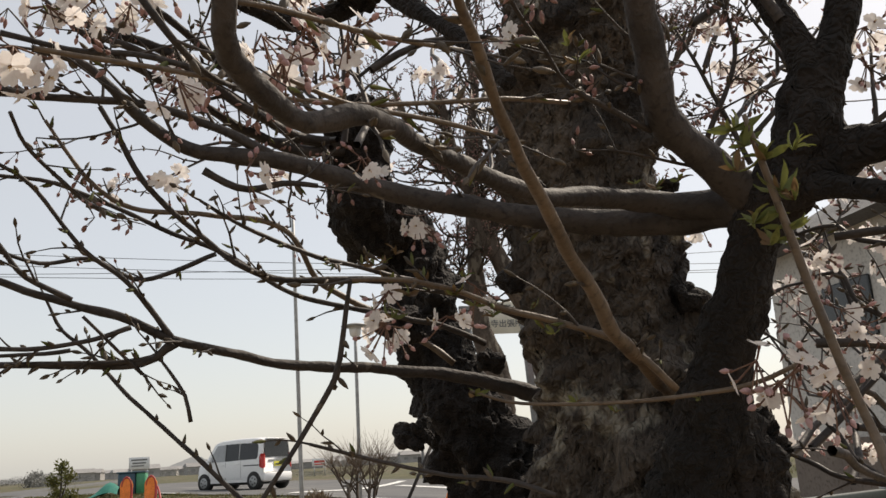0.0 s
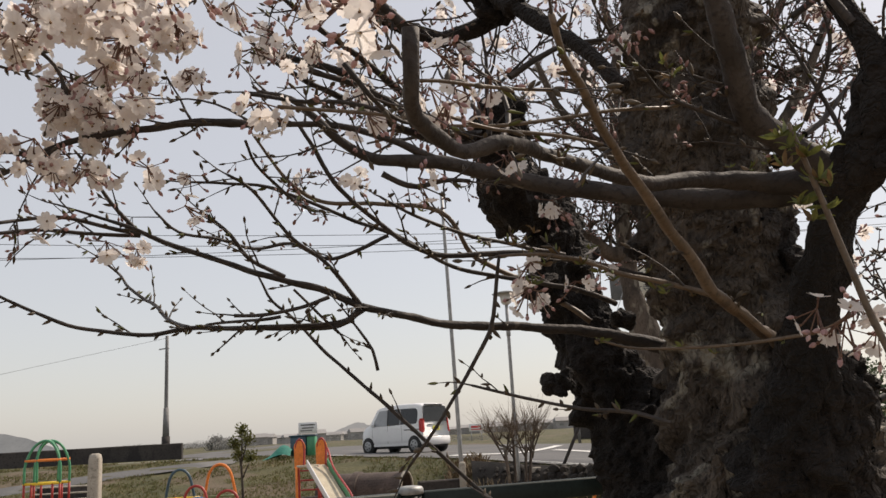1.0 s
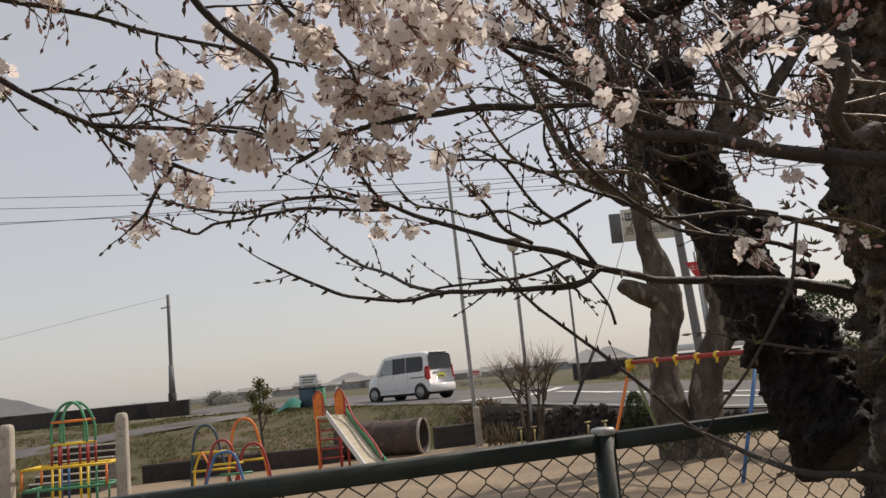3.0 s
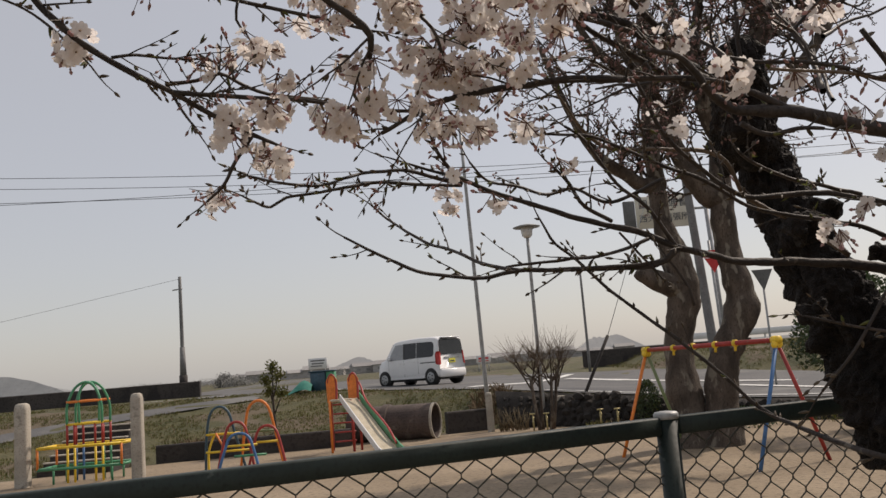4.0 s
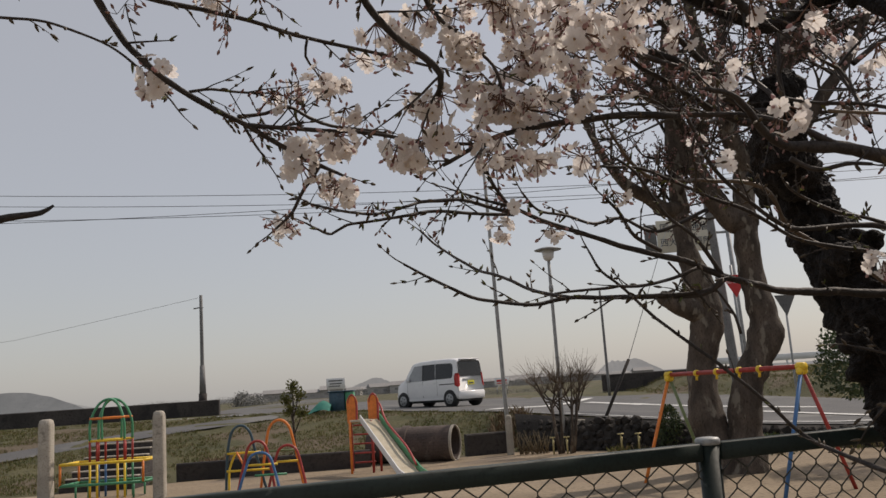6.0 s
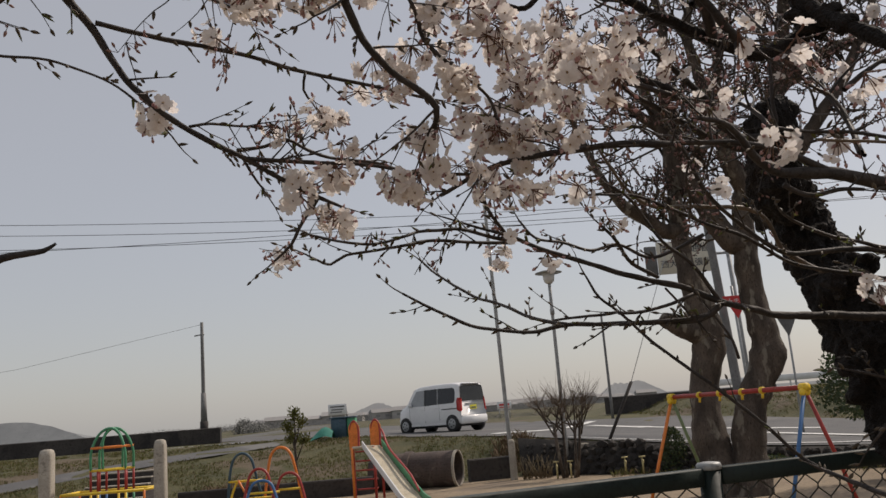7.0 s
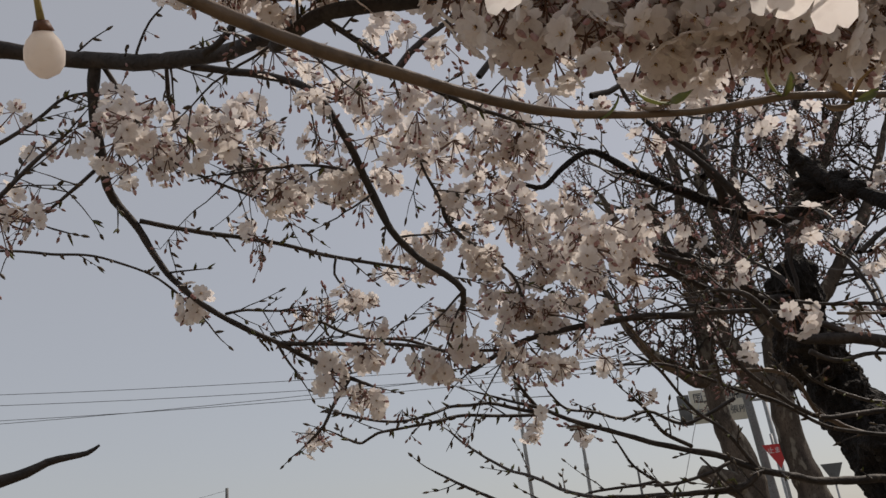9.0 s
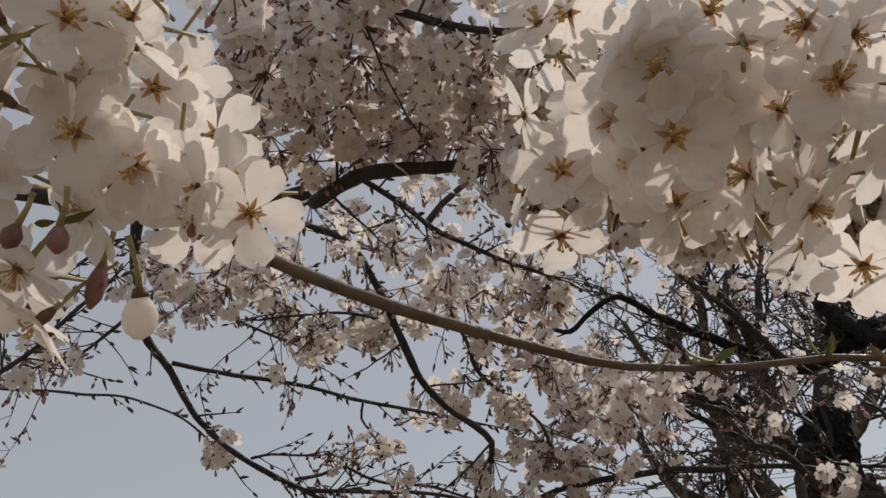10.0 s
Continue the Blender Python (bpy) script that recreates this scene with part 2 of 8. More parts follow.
class Mesh:
    """Collects faces, each with the number of its material."""

    def __init__(self):
        self.v, self.f, self.m = [], [], []

    def face(self, ids, m=0):
        self.f.append(ids)
        self.m.append(m)

    def add(self, verts, faces, m=0):
        k = len(self.v)
        self.v.extend(verts)
        for f in faces:
            self.f.append(tuple(i + k for i in f))
            self.m.append(m)

    def box(self, c, s, m=0, bevel=0.0, turn=0.0):
        """A box of centre c and size s, its upright and level edges cut by the bevel."""
        hx, hy, hz = (x / 2 for x in s)
        b = min(bevel, hx * 0.8, hy * 0.8, hz * 0.8)
        ct, st = math.cos(radians(turn)), math.sin(radians(turn))

        def ring(z, d):
            pts = ([(hx - d, hy - b - d), (hx - b - d, hy - d), (-hx + b + d, hy - d), (-hx + d, hy - b - d), (-hx + d, -hy + b + d), (-hx + b + d, -hy + d), (hx - b - d, -hy + d), (hx - d, -hy + b + d)]
                   if b else [(hx, hy), (-hx, hy), (-hx, -hy), (hx, -hy)])
            return [(c[0] + x * ct - y * st, c[1] + x * st + y * ct, c[2] + z) for x, y in pts]

        rings = [ring(-hz, b * 0.7), ring(-hz + b, 0), ring(hz - b, 0), ring(hz, b * 0.7)] if b else [ring(-hz, 0), ring(hz, 0)]
        n = len(rings[0])
        v = [p for r in rings for p in r]
        f = [(k * n + i, k * n + (i + 1) % n, (k + 1) * n + (i + 1) % n, (k + 1) * n + i) for k in range(len(rings) - 1) for i in range(n)]
        f += [tuple(range(n - 1, -1, -1)), tuple(range(len(v) - n, len(v)))]
        self.add(v, f, m)

    def tube(self, pts, radii, n=8, m=0, rough=0.0, seed=0.0, caps=True, fold=3.0):
        """A round bar along pts; rough lets its sides swell and sink."""
        pts = [Vector(p) for p in pts]
        if isinstance(radii, (int, float)):
            radii = [radii] * len(pts)
        k0 = len(self.v)
        side = None
        for i, p in enumerate(pts):
            d = (pts[min(i + 1, len(pts) - 1)] - pts[max(i - 1, 0)])
            d = d.normalized() if d.length > 1e-9 else Vector((0, 0, 1))
            if side is None:
                side = d.cross(Vector((0.3, 0.9, 0.1)) if abs(d.z) > 0.7 else Vector((0, 0, 1))).normalized()
            else:
                side = (side - d * side.dot(d)).normalized()
            up = d.cross(side)
            for j in range(n):
                a = 2 * math.pi * j / n
                o = side * math.cos(a) + up * math.sin(a)
                r = radii[i]
                if rough:
                    q = (p + o * r) * fold
                    q.z *= 0.55
                    s = noise.noise(q + Vector((seed, 0, 0))) + 0.5 * noise.noise(q * 2.7 + Vector((0, seed, 0))) + 0.3 * noise.noise(q * 6.5)
                    r *= 1 + rough * s
                self.v.append(tuple(p + o * r))
        for i in range(len(pts) - 1):
            for j in range(n):
                a, b = k0 + i * n + j, k0 + i * n + (j + 1) % n
                self.face((a, b, b + n, a + n), m)
        if caps:
            self.face(tuple(range(k0 + n - 1, k0 - 1, -1)), m)
            self.face(tuple(range(k0 + (len(pts) - 1) * n, k0 + len(pts) * n)), m)

    def ball(self, c, r, m=0, n=8, k=5, squash=1.0):
        v, f = [], []
        for i in range(k + 1):
            a = math.pi * i / k
            for j in range(n):
                t = 2 * math.pi * j / n
                v.append((c[0] + r * math.sin(a) * math.cos(t), c[1] + r * math.sin(a) * math.sin(t), c[2] + r * squash * math.cos(a)))
        for i in range(k):
            for j in range(n):
                f.append((i * n + j, (i + 1) * n + j, (i + 1) * n + (j + 1) % n, i * n + (j + 1) % n))
        self.add(v, f, m)

    def build(self, name, mats, smooth=True):
        me = bpy.data.meshes.new(name)
        me.from_pydata(self.v, [], self.f)
        for x in mats if isinstance(mats, (list, tuple)) else [mats]:
            me.materials.append(x)
        me.polygons.foreach_set("material_index", self.m)
        if smooth:
            me.polygons.foreach_set("use_smooth", [True] * len(self.f))
        me.update()
        return me


def spline(pts, step=0.03):
    """Points with values (x, y, z, r...) joined by a smooth curve."""
    pts = [np.array(p, float) for p in pts]
    out = []
    ext = [2 * pts[0] - pts[1]] + pts + [2 * pts[-1] - pts[-2]]
    for a, b, c, d in zip(ext, ext[1:], ext[2:], ext[3:]):
        k = max(2, int(np.linalg.norm(c[:3] - b[:3]) / step))
        for i in range(k):
            t = i / k
            out.append(0.5 * (2 * b + (c - a) * t + (2 * a - 5 * b + 4 * c - d) * t * t + (3 * b - a - 3 * c + d) * t ** 3))
    return out + [pts[-1]]


def thing(name, at, label, category, group="", turn=TURN_Z):
    ob = new(name)
    ob.empty_display_size = 0.2
    ob.matrix_world = pose(*at, 0, 0, turn)
    return tagged(ob, label, category, group)


def part(name, mesh, mats, parent, label="", smooth=True, at=None):
    me = mesh.build(name, mats, smooth) if isinstance(mesh, Mesh) else mesh
    ob = new(name, me)
    ob.parent = parent
    if at is not None:
        ob.matrix_basis = at
    return tagged(ob, label)


def single(name, mesh, mats, label, category, kind="", group="", smooth=True):
    ob = new(name, mesh.build(name, mats, smooth))
    return tagged(ob, label, category, group, kind)


def pipe(pts, r, step=0.05, n=8):
    s = Mesh()
    s.tube([p[:3] for p in spline([(*p, 0) for p in pts], step)], r, n)
    return s


def bar(a, b, r, n=8):
    s = Mesh()
    s.tube([a, b], r, n)
    return s


# ---- ground, road and bank ----
def ramp_of(x, table):
    return float(np.interp(x, [a for a, _ in table], [b for _, b in table]))


EDGE = [(-60, 33), (-13, 31.5), (-5, 31.8), (-2.5, 29.0), (1, 23.8), (3.6, 21.2), (6.3, 18.8), (8, 17.6), (14, 15.5), (40, 10)]
RISE = [(-13, 1.16), (-5, 1.12), (-2, 0.98), (1, 0.9), (3.6, 0.66), (6.3, 0.42), (8, 0.36), (14, 0.3)]
FOOT = [(-60, 20), (-9, 18.2), (-6, 19.4), (-1, 20.6), (1, 21.8), (3.0, 20.2), (6.3, 17.9), (8, 16.8), (14, 14.6), (40, 9)]


def road_width(u):
    return float(np.interp(u, [-4, 2, 9, 10.5, 13, 30], [23, 21.7, 20, 17.5, 11.5, 10]))


def ease(x):
    x = min(1, max(0, x))
    return x * x * (3 - 2 * x)


def ground_z(u, v):
    """The height of the ground: flat playground, bank, road, and a grassy rise beyond the road."""
    edge, foot, z = ramp_of(u, EDGE), ramp_of(u, FOOT), ramp_of(u, RISE)
    top = z * ease((v - foot) / (edge - foot)) + (max(0.97, z) - z) * ease((v - edge - 7) / 22) * (v > edge)
    rise = 0.55 * ease((v - edge - road_width(u)) / 5) * ease((u - 8.2) / 2) * ease((70 - v) / 20)
    return top + rise


def sheet(us, vs, lift, wobble=0.0):
    s = Mesh()
    for v in vs:
        for u in us:
            z = ground_z(u, v) + lift
            if wobble:
                edge, foot = ramp_of(u, EDGE), ramp_of(u, FOOT)
                k = max(0, min(1, (v - foot) * 2, (edge - v) * 1.5)) if v < edge else min(1, max(0, (v - edge - 12) / 10))
                z += wobble * k * (noise.noise(Vector((u * 0.9, v * 0.9, 0))) + 0.5 * noise.noise(Vector((u * 2.6, v * 2.6, 5))))
            s.v.append(tuple(P(u, v, z)))
    n = len(us)
    for j in range(len(vs) - 1):
        for i in range(n - 1):
            a = j * n + i
            s.face((a, a + 1, a + n + 1, a + n))
    return s


us = [-2500, -900, -400, -200, -120, -80, -60, -45] + [x * 0.5 for x in range(-68, 61)] + [36, 45, 60, 90, 140, 250, 500, 1000, 2500]
vs = [-2500, -300, -60, -20, -8, 0, 6, 10, 13] + [x * 0.4 for x in range(35, 86)] + [36, 38, 41, 45, 50, 58, 70, 90, 130, 200, 400, 900, 2500]
ground = single("ground", sheet(us, vs, 0.0, 0.09), GRASS, "rough dry grass bank and open fields to the horizon", "ground", "structure")

s = Mesh()
cols = [x * 0.5 for x in range(-44, 41)]
for u in cols:
    foot = ramp_of(u, FOOT) + 0.12 * noise.noise(Vector((u * 0.8, 3, 0))) - 0.1
    for k in range(9):
        v = -12 + (foot + 12) * k / 8
        s.v.append(tuple(P(u, v, 0.012 + 0.006 * noise.noise(Vector((u, v, 2))))))
for i in range(len(cols) - 1):
    for k in range(8):
        a = i * 9 + k
        s.face((a, a + 9, a + 10, a + 1))
single("playground_floor", s, SAND, "pale trodden sand of a small playground", "ground", "structure")

# the road, which climbs to the levee and runs on into the distance
s = Mesh()
for u in [x * 1.0 for x in range(-10, 31)]:
    e = ramp_of(u, EDGE)
    far = road_width(u)
    for k in range(8):
        v = e + 0.15 + far * k / 7
        s.v.append(tuple(P(u, v, ground_z(u, v) + 0.03)))
for i in range(40):
    for k in range(7):
        a = i * 8 + k
        s.face((a, a + 8, a + 9, a + 1))
single("road", s, ASPHALT, "grey worn asphalt road climbing onto the levee", "road", "structure")
s = Mesh()
for k in range(15):
    v = 40 + k * 9
    for u in (-13.5 - k * 1.2, -3 + 0.3 * k):
        s.v.append(tuple(P(u, v, ground_z(u, v) + 0.04)))
for k in range(14):
    s.face((2 * k, 2 * k + 1, 2 * k + 3, 2 * k + 2))
single("levee_road", s, ASPHALT, "grey asphalt road running along the levee", "road", "structure")


def stripe(a, b, w, name="road_marking"):
    """A painted line between two places on the plan."""
    s, n = Mesh(), 14
    d = Vector((b[0] - a[0], b[1] - a[1])).normalized()
    for k in range(n + 1):
        t = k / n
        u, v = a[0] + (b[0] - a[0]) * t, a[1] + (b[1] - a[1]) * t
        for q in (-1, 1):
            uu, vv = u - d.y * q * w / 2, v + d.x * q * w / 2
            s.v.append(tuple(P(uu, vv, ground_z(uu, vv) + 0.05)))
    for k in range(n):
        s.face((2 * k, 2 * k + 1, 2 * k + 3, 2 * k + 2))
    single(name, s, WHITE_LINE, "worn white line painted on the asphalt", "road marking", "structure")


stripe((0.7, 25.7), (5.5, 38.5), 0.35)
stripe((4.9, 35.1), (6.65, 32.3), 0.5)
stripe((6.65, 32.3), (8.3, 28.9), 0.3)
stripe((7.3, 30.9), (10.3, 25.6), 0.35)
stripe((8.5, 25.3), (9.4, 20.2), 0.3)
stripe((2.6, 23.2), (7.5, 18.9), 0.2)
stripe((7.5, 18.9), (14, 16.6), 0.2)
stripe((-12.5, 31.6), (-5, 31.95), 0.22)
stripe((-5, 31.95), (-2.6, 29.3), 0.18)

# a sloping paved path on the bank
s = Mesh()
for k in range(25):
    t = k / 24
    u, v = -17 + 10.5 * t, 20.6 + 8.4 * t
    for q in (0, 1):
        s.v.append(tuple(P(u, v + q * 1.9, ground_z(u, v + q * 1.9) + 0.035)))
for k in range(24):
    s.face((2 * k, 2 * k + 2, 2 * k + 3, 2 * k + 1))
single("bank_path", s, ASPHALT, "narrow paved path sloping up the grass bank", "path", "structure")


def wall(name, u0, v0, u1, v1, h, thick, base, mat, label):
    s = Mesh()
    a, b = Vector((u0, v0)), Vector((u1, v1))
    n = max(2, int((b - a).length / 1.2))
    d = (b - a).normalized()
    side = Vector((-d.y, d.x)) * thick / 2
    for k in range(n + 1):
        c = a + (b - a) * k / n
        z = base if base is not None else ground_z(c.x, c.y) - 0.1
        w = 0.012 * noise.noise(Vector((c.x * 2, c.y * 2, 1)))
        for o, zz in ((side, z), (side, z + h - 0.03), (side * 0.8, z + h + w), (-side * 0.8, z + h + w), (-side, z + h - 0.03), (-side, z)):
            s.v.append(tuple(P(c.x + o.x, c.y + o.y, zz)))
    for k in range(n):
        for j in range(5):
            i = k * 6 + j
            s.face((i, i + 6, i + 7, i + 1))
    s.face((0, 1, 2, 3, 4, 5)); s.face(tuple(n * 6 + j for j in (5, 4, 3, 2, 1, 0)))
    single(name, s, mat, label, "wall", "structure", smooth=False)


wall("levee_wall", -31, 36.5, -10.95, 38.1, 0.84, 0.3, 1.0, DARK_WALL, "long dark weathered concrete parapet on the levee")
wall("roadside_wall", 7.0, 44, 15, 42, 0.85, 0.35, 0.95, DARK_WALL, "low dark concrete parapet beside the road")
wall("retaining_wall", -6.6, 19.4, -2.3, 19.9, 0.42, 0.18, -0.02, DARK_WALL, "low dark retaining wall at the foot of the bank")
wall("retaining_wall", -0.1, 21.0, 1.0, 21.4, 0.55, 0.2, -0.02, DARK_WALL, "low dark retaining wall behind the drum")

# stones of the bank below the road
rng = random.Random(5)
stone_meshes = []
for k in range(6):
    s = Mesh()
    s.ball((0, 0, 0), 0.19, 0, 7, 4, 0.8)
    cuts = [Vector((rng.uniform(-1, 1), rng.uniform(-1, 1), rng.uniform(-1, 1))).normalized() for _ in range(9)]
    flat = []
    for p in s.v:
        q = Vector(p) * (1 + 0.4 * noise.noise(Vector(p) * 6 + Vector((k * 3, 0, 0))))
        for c in cuts:
            q -= c * max(0, q.dot(c) - 0.115)
        flat.append(tuple(q))
    s.v = flat
    stone_meshes.append(s.build("stone", STONE, False))
bank = thing("stone_bank", P(4, 21), "dark rough stone facing of the road bank", "stone wall")
inv = bank.matrix_world.inverted()
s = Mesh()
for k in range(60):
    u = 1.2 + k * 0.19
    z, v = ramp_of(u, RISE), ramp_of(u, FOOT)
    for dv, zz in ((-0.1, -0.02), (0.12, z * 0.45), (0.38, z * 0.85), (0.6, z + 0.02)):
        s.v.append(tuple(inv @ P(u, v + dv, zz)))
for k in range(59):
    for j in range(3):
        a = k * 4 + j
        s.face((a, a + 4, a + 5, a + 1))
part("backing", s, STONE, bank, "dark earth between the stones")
for row in range(5):
    for k in range(58):
        u = 1.4 + k * 0.19 + rng.uniform(-0.05, 0.05) + 0.13 * (row % 2)
        z = 0.04 + row * 0.15 + rng.uniform(-0.03, 0.03)
        if z > ramp_of(u, RISE) + 0.02:
            continue
        v = ramp_of(u, FOOT) - 0.08 + row * 0.12
        at = inv @ Matrix.Translation(P(u, v, z)) @ pose(0, 0, 0, rng.uniform(-30, 30), rng.uniform(-30, 30), rng.uniform(0, 360))
        part("stone", stone_meshes[rng.randrange(6)], None, bank, at=at @ Matrix.Diagonal((rng.uniform(0.5, 0.95),) * 3 + (1,)))

# grass tufts on the bank
def tufts(name, count, box, height, mats, label, seed, keep=None):
    r, s = random.Random(seed), Mesh()
    for _ in range(count):
        u, v = r.uniform(box[0], box[1]), r.uniform(box[2], box[3])
        if keep and not keep(u, v):
            continue
        if noise.noise(Vector((u * 0.7, v * 0.7, seed))) < -0.15:
            continue
        p = P(u, v, ground_z(u, v) + 0.02)
        for _ in range(5):
            a, h = r.uniform(0, 6.28), height * r.uniform(0.4, 1.2)
            d = Vector((math.cos(a), math.sin(a), 0))
            q = p + d * r.uniform(0, 0.08)
            w = d.cross(Vector((0, 0, 1))) * 0.006
            lean = d * h * r.uniform(0.15, 0.7)
            k, m = len(s.v), 0 if r.random() < 0.7 else 1
            s.v += [tuple(q - w), tuple(q + w), tuple(q + lean * 0.4 + w * 0.8 + Vector((0, 0, h * 0.7))), tuple(q + lean + Vector((0, 0, h)))]
            s.face((k, k + 1, k + 2, k + 3), m)
    single(name, s, mats, label, "grass", "stuff")


on_path = lambda u, v: -17 < u < -6.5 and -0.05 < v - 20.6 - 0.8 * (u + 17) < 1.95
on_bank = lambda u, v: ramp_of(u, FOOT) + 0.1 < v < ramp_of(u, EDGE) - 0.1 and not on_path(u, v)
tufts("bank_grass", 24000, (-18, 3, 18, 33), 0.075, [BLADE, DRY], "short green and straw coloured grass on the bank", 3, on_bank)
tufts("field_grass", 12000, (8, 24, 24, 44), 0.09, [BLADE, DRY], "short grass on the verge beyond the road", 4, lambda u, v: v > ramp_of(u, EDGE) + road_width(u) + 0.1)
tufts("foot_grass", 1500, (3, 12, 13, 20), 0.14, [BLADE, DRY], "low weeds along the foot of the stone bank", 6, lambda u, v: abs(v - ramp_of(u, FOOT) + 0.5) < 0.45)

tufts("dead_weeds", 900, (-6.5, -4.4, 18.9, 21.5), 0.26, [BROWN, DRY], "brown dead weeds drooping over the bank", 8, on_bank)
tufts("dead_weeds", 500, (0.6, 2.2, 21.2, 23.4), 0.22, [BROWN, DRY], "brown dead weeds beside the stone bank", 9, on_bank)

# ---- fence ----
FA, FB = Vector((-1.462, 0.239, 0)), Vector((0.018, 1.923, 0))
fd = (FB - FA).normalized()
fence = thing("mesh_fence", Vector((-0.430, 1.410, 0)), "dark green chain-link fence with a round top rail", "fence", turn=math.degrees(math.atan2(fd.y, fd.x)))
TOP, BAY = 1.473, 2.208
for x in (-4 * BAY, -3 * BAY, -2 * BAY, -BAY, 0, BAY, 2 * BAY, 3 * BAY):
    s = Mesh()
    s.tube([(x, 0, 0), (x, 0, TOP + 0.012)], 0.028, 20)
    p_ = part("post", s, FENCE_GREEN, fence)
    s = Mesh()
    s.tube([(x, 0, TOP + 0.008), (x, 0, TOP + 0.010), (x, 0, TOP + 0.021), (x, 0, TOP + 0.026), (x, 0, TOP + 0.028)], [0.0295, 0.032, 0.032, 0.028, 0.015], 20)
    part("post_cap", s, GALV, p_, "grey metal cap")
for x in (-4 * BAY, -3 * BAY, -2 * BAY, -BAY, 0, BAY, 2 * BAY):
    s = Mesh()
    s.box((x + BAY / 2, 0, TOP - 0.009), (BAY - 0.056, 0.037, 0.045), bevel=0.004)
    part("top_rail", s, FENCE_GREEN, fence)
    part("bottom_rail", bar((x + 0.022, 0, 0.1), (x + BAY - 0.022, 0, 0.1), 0.013), FENCE_GREEN, fence)
CELL = 0.0765
s = Mesh()
pts = []
for k in range(int((TOP - 0.14) / CELL * 2)):
    z = TOP - 0.026 - k * CELL / 2
    x, y = (CELL / 2, 0.002) if k % 2 else (0.0, -0.002)
    pts += [(x, y, z + CELL * 0.07), (x, -y, z - CELL * 0.07)]
s.tube(pts, 0.0021, 5)
wire = s.build("wire", WIRE)
for k in range(-105, 106):
    flip = Matrix.Translation((k * CELL / 2, 0, 0)) if k % 2 == 0 else Matrix.Translation(((k + 1) * CELL / 2, 0, 0)) @ pose(0, 0, 0, 0, 0, 180)
    part("wire", wire, None, fence, at=flip)

# ---- playground things ----
def swing_set():
    a, b = (4.40, 11.35), (3.25, 13.85)
    mid = P((a[0] + b[0]) / 2, (a[1] + b[1]) / 2, 0)
    d = P(*b) - P(*a)
    L = d.length / 2
    t = thing("swing_frame", mid, "painted steel swing frame with yellow hangers and no seats, on sand", "swing", turn=math.degrees(math.atan2(d.y, d.x)))
    H = 1.64
    part("top_beam", bar((-L, 0, H), (L, 0, H), 0.034, 12), RED, t, "faded red beam")
    for x, y, mat, lab in ((-L, 0.62, BLUE, "blue leg"), (-L, -0.62, RED, "red leg"), (L, 0.62, ORANGE, "orange leg"), (L, -0.62, OLIVE, "olive green leg")):
        part("leg", bar((x, 0, H - 0.02), (x * 1.04, y, 0), 0.026, 10), mat, t, lab)
    for x in (-L, L):
        s = Mesh()
        s.tube([(x - 0.06, 0, H), (x + 0.06, 0, H)], 0.055, 12)
        s.ball((x, 0.03, H - 0.06), 0.055); s.ball((x, -0.03, H - 0.06), 0.055)
        part("joint", s, YELLOW, t, "yellow joint")
    for x in (-0.62, -0.22, 0.25, 0.7):
        s = Mesh()
        s.tube([(x - 0.025, 0, H), (x + 0.025, 0, H)], 0.05, 12)
        s.tube([(x, 0, H - 0.03), (x, 0.01, H - 0.11)], 0.02, 8)
        part("hanger", s, YELLOW, t, "yellow hanger")


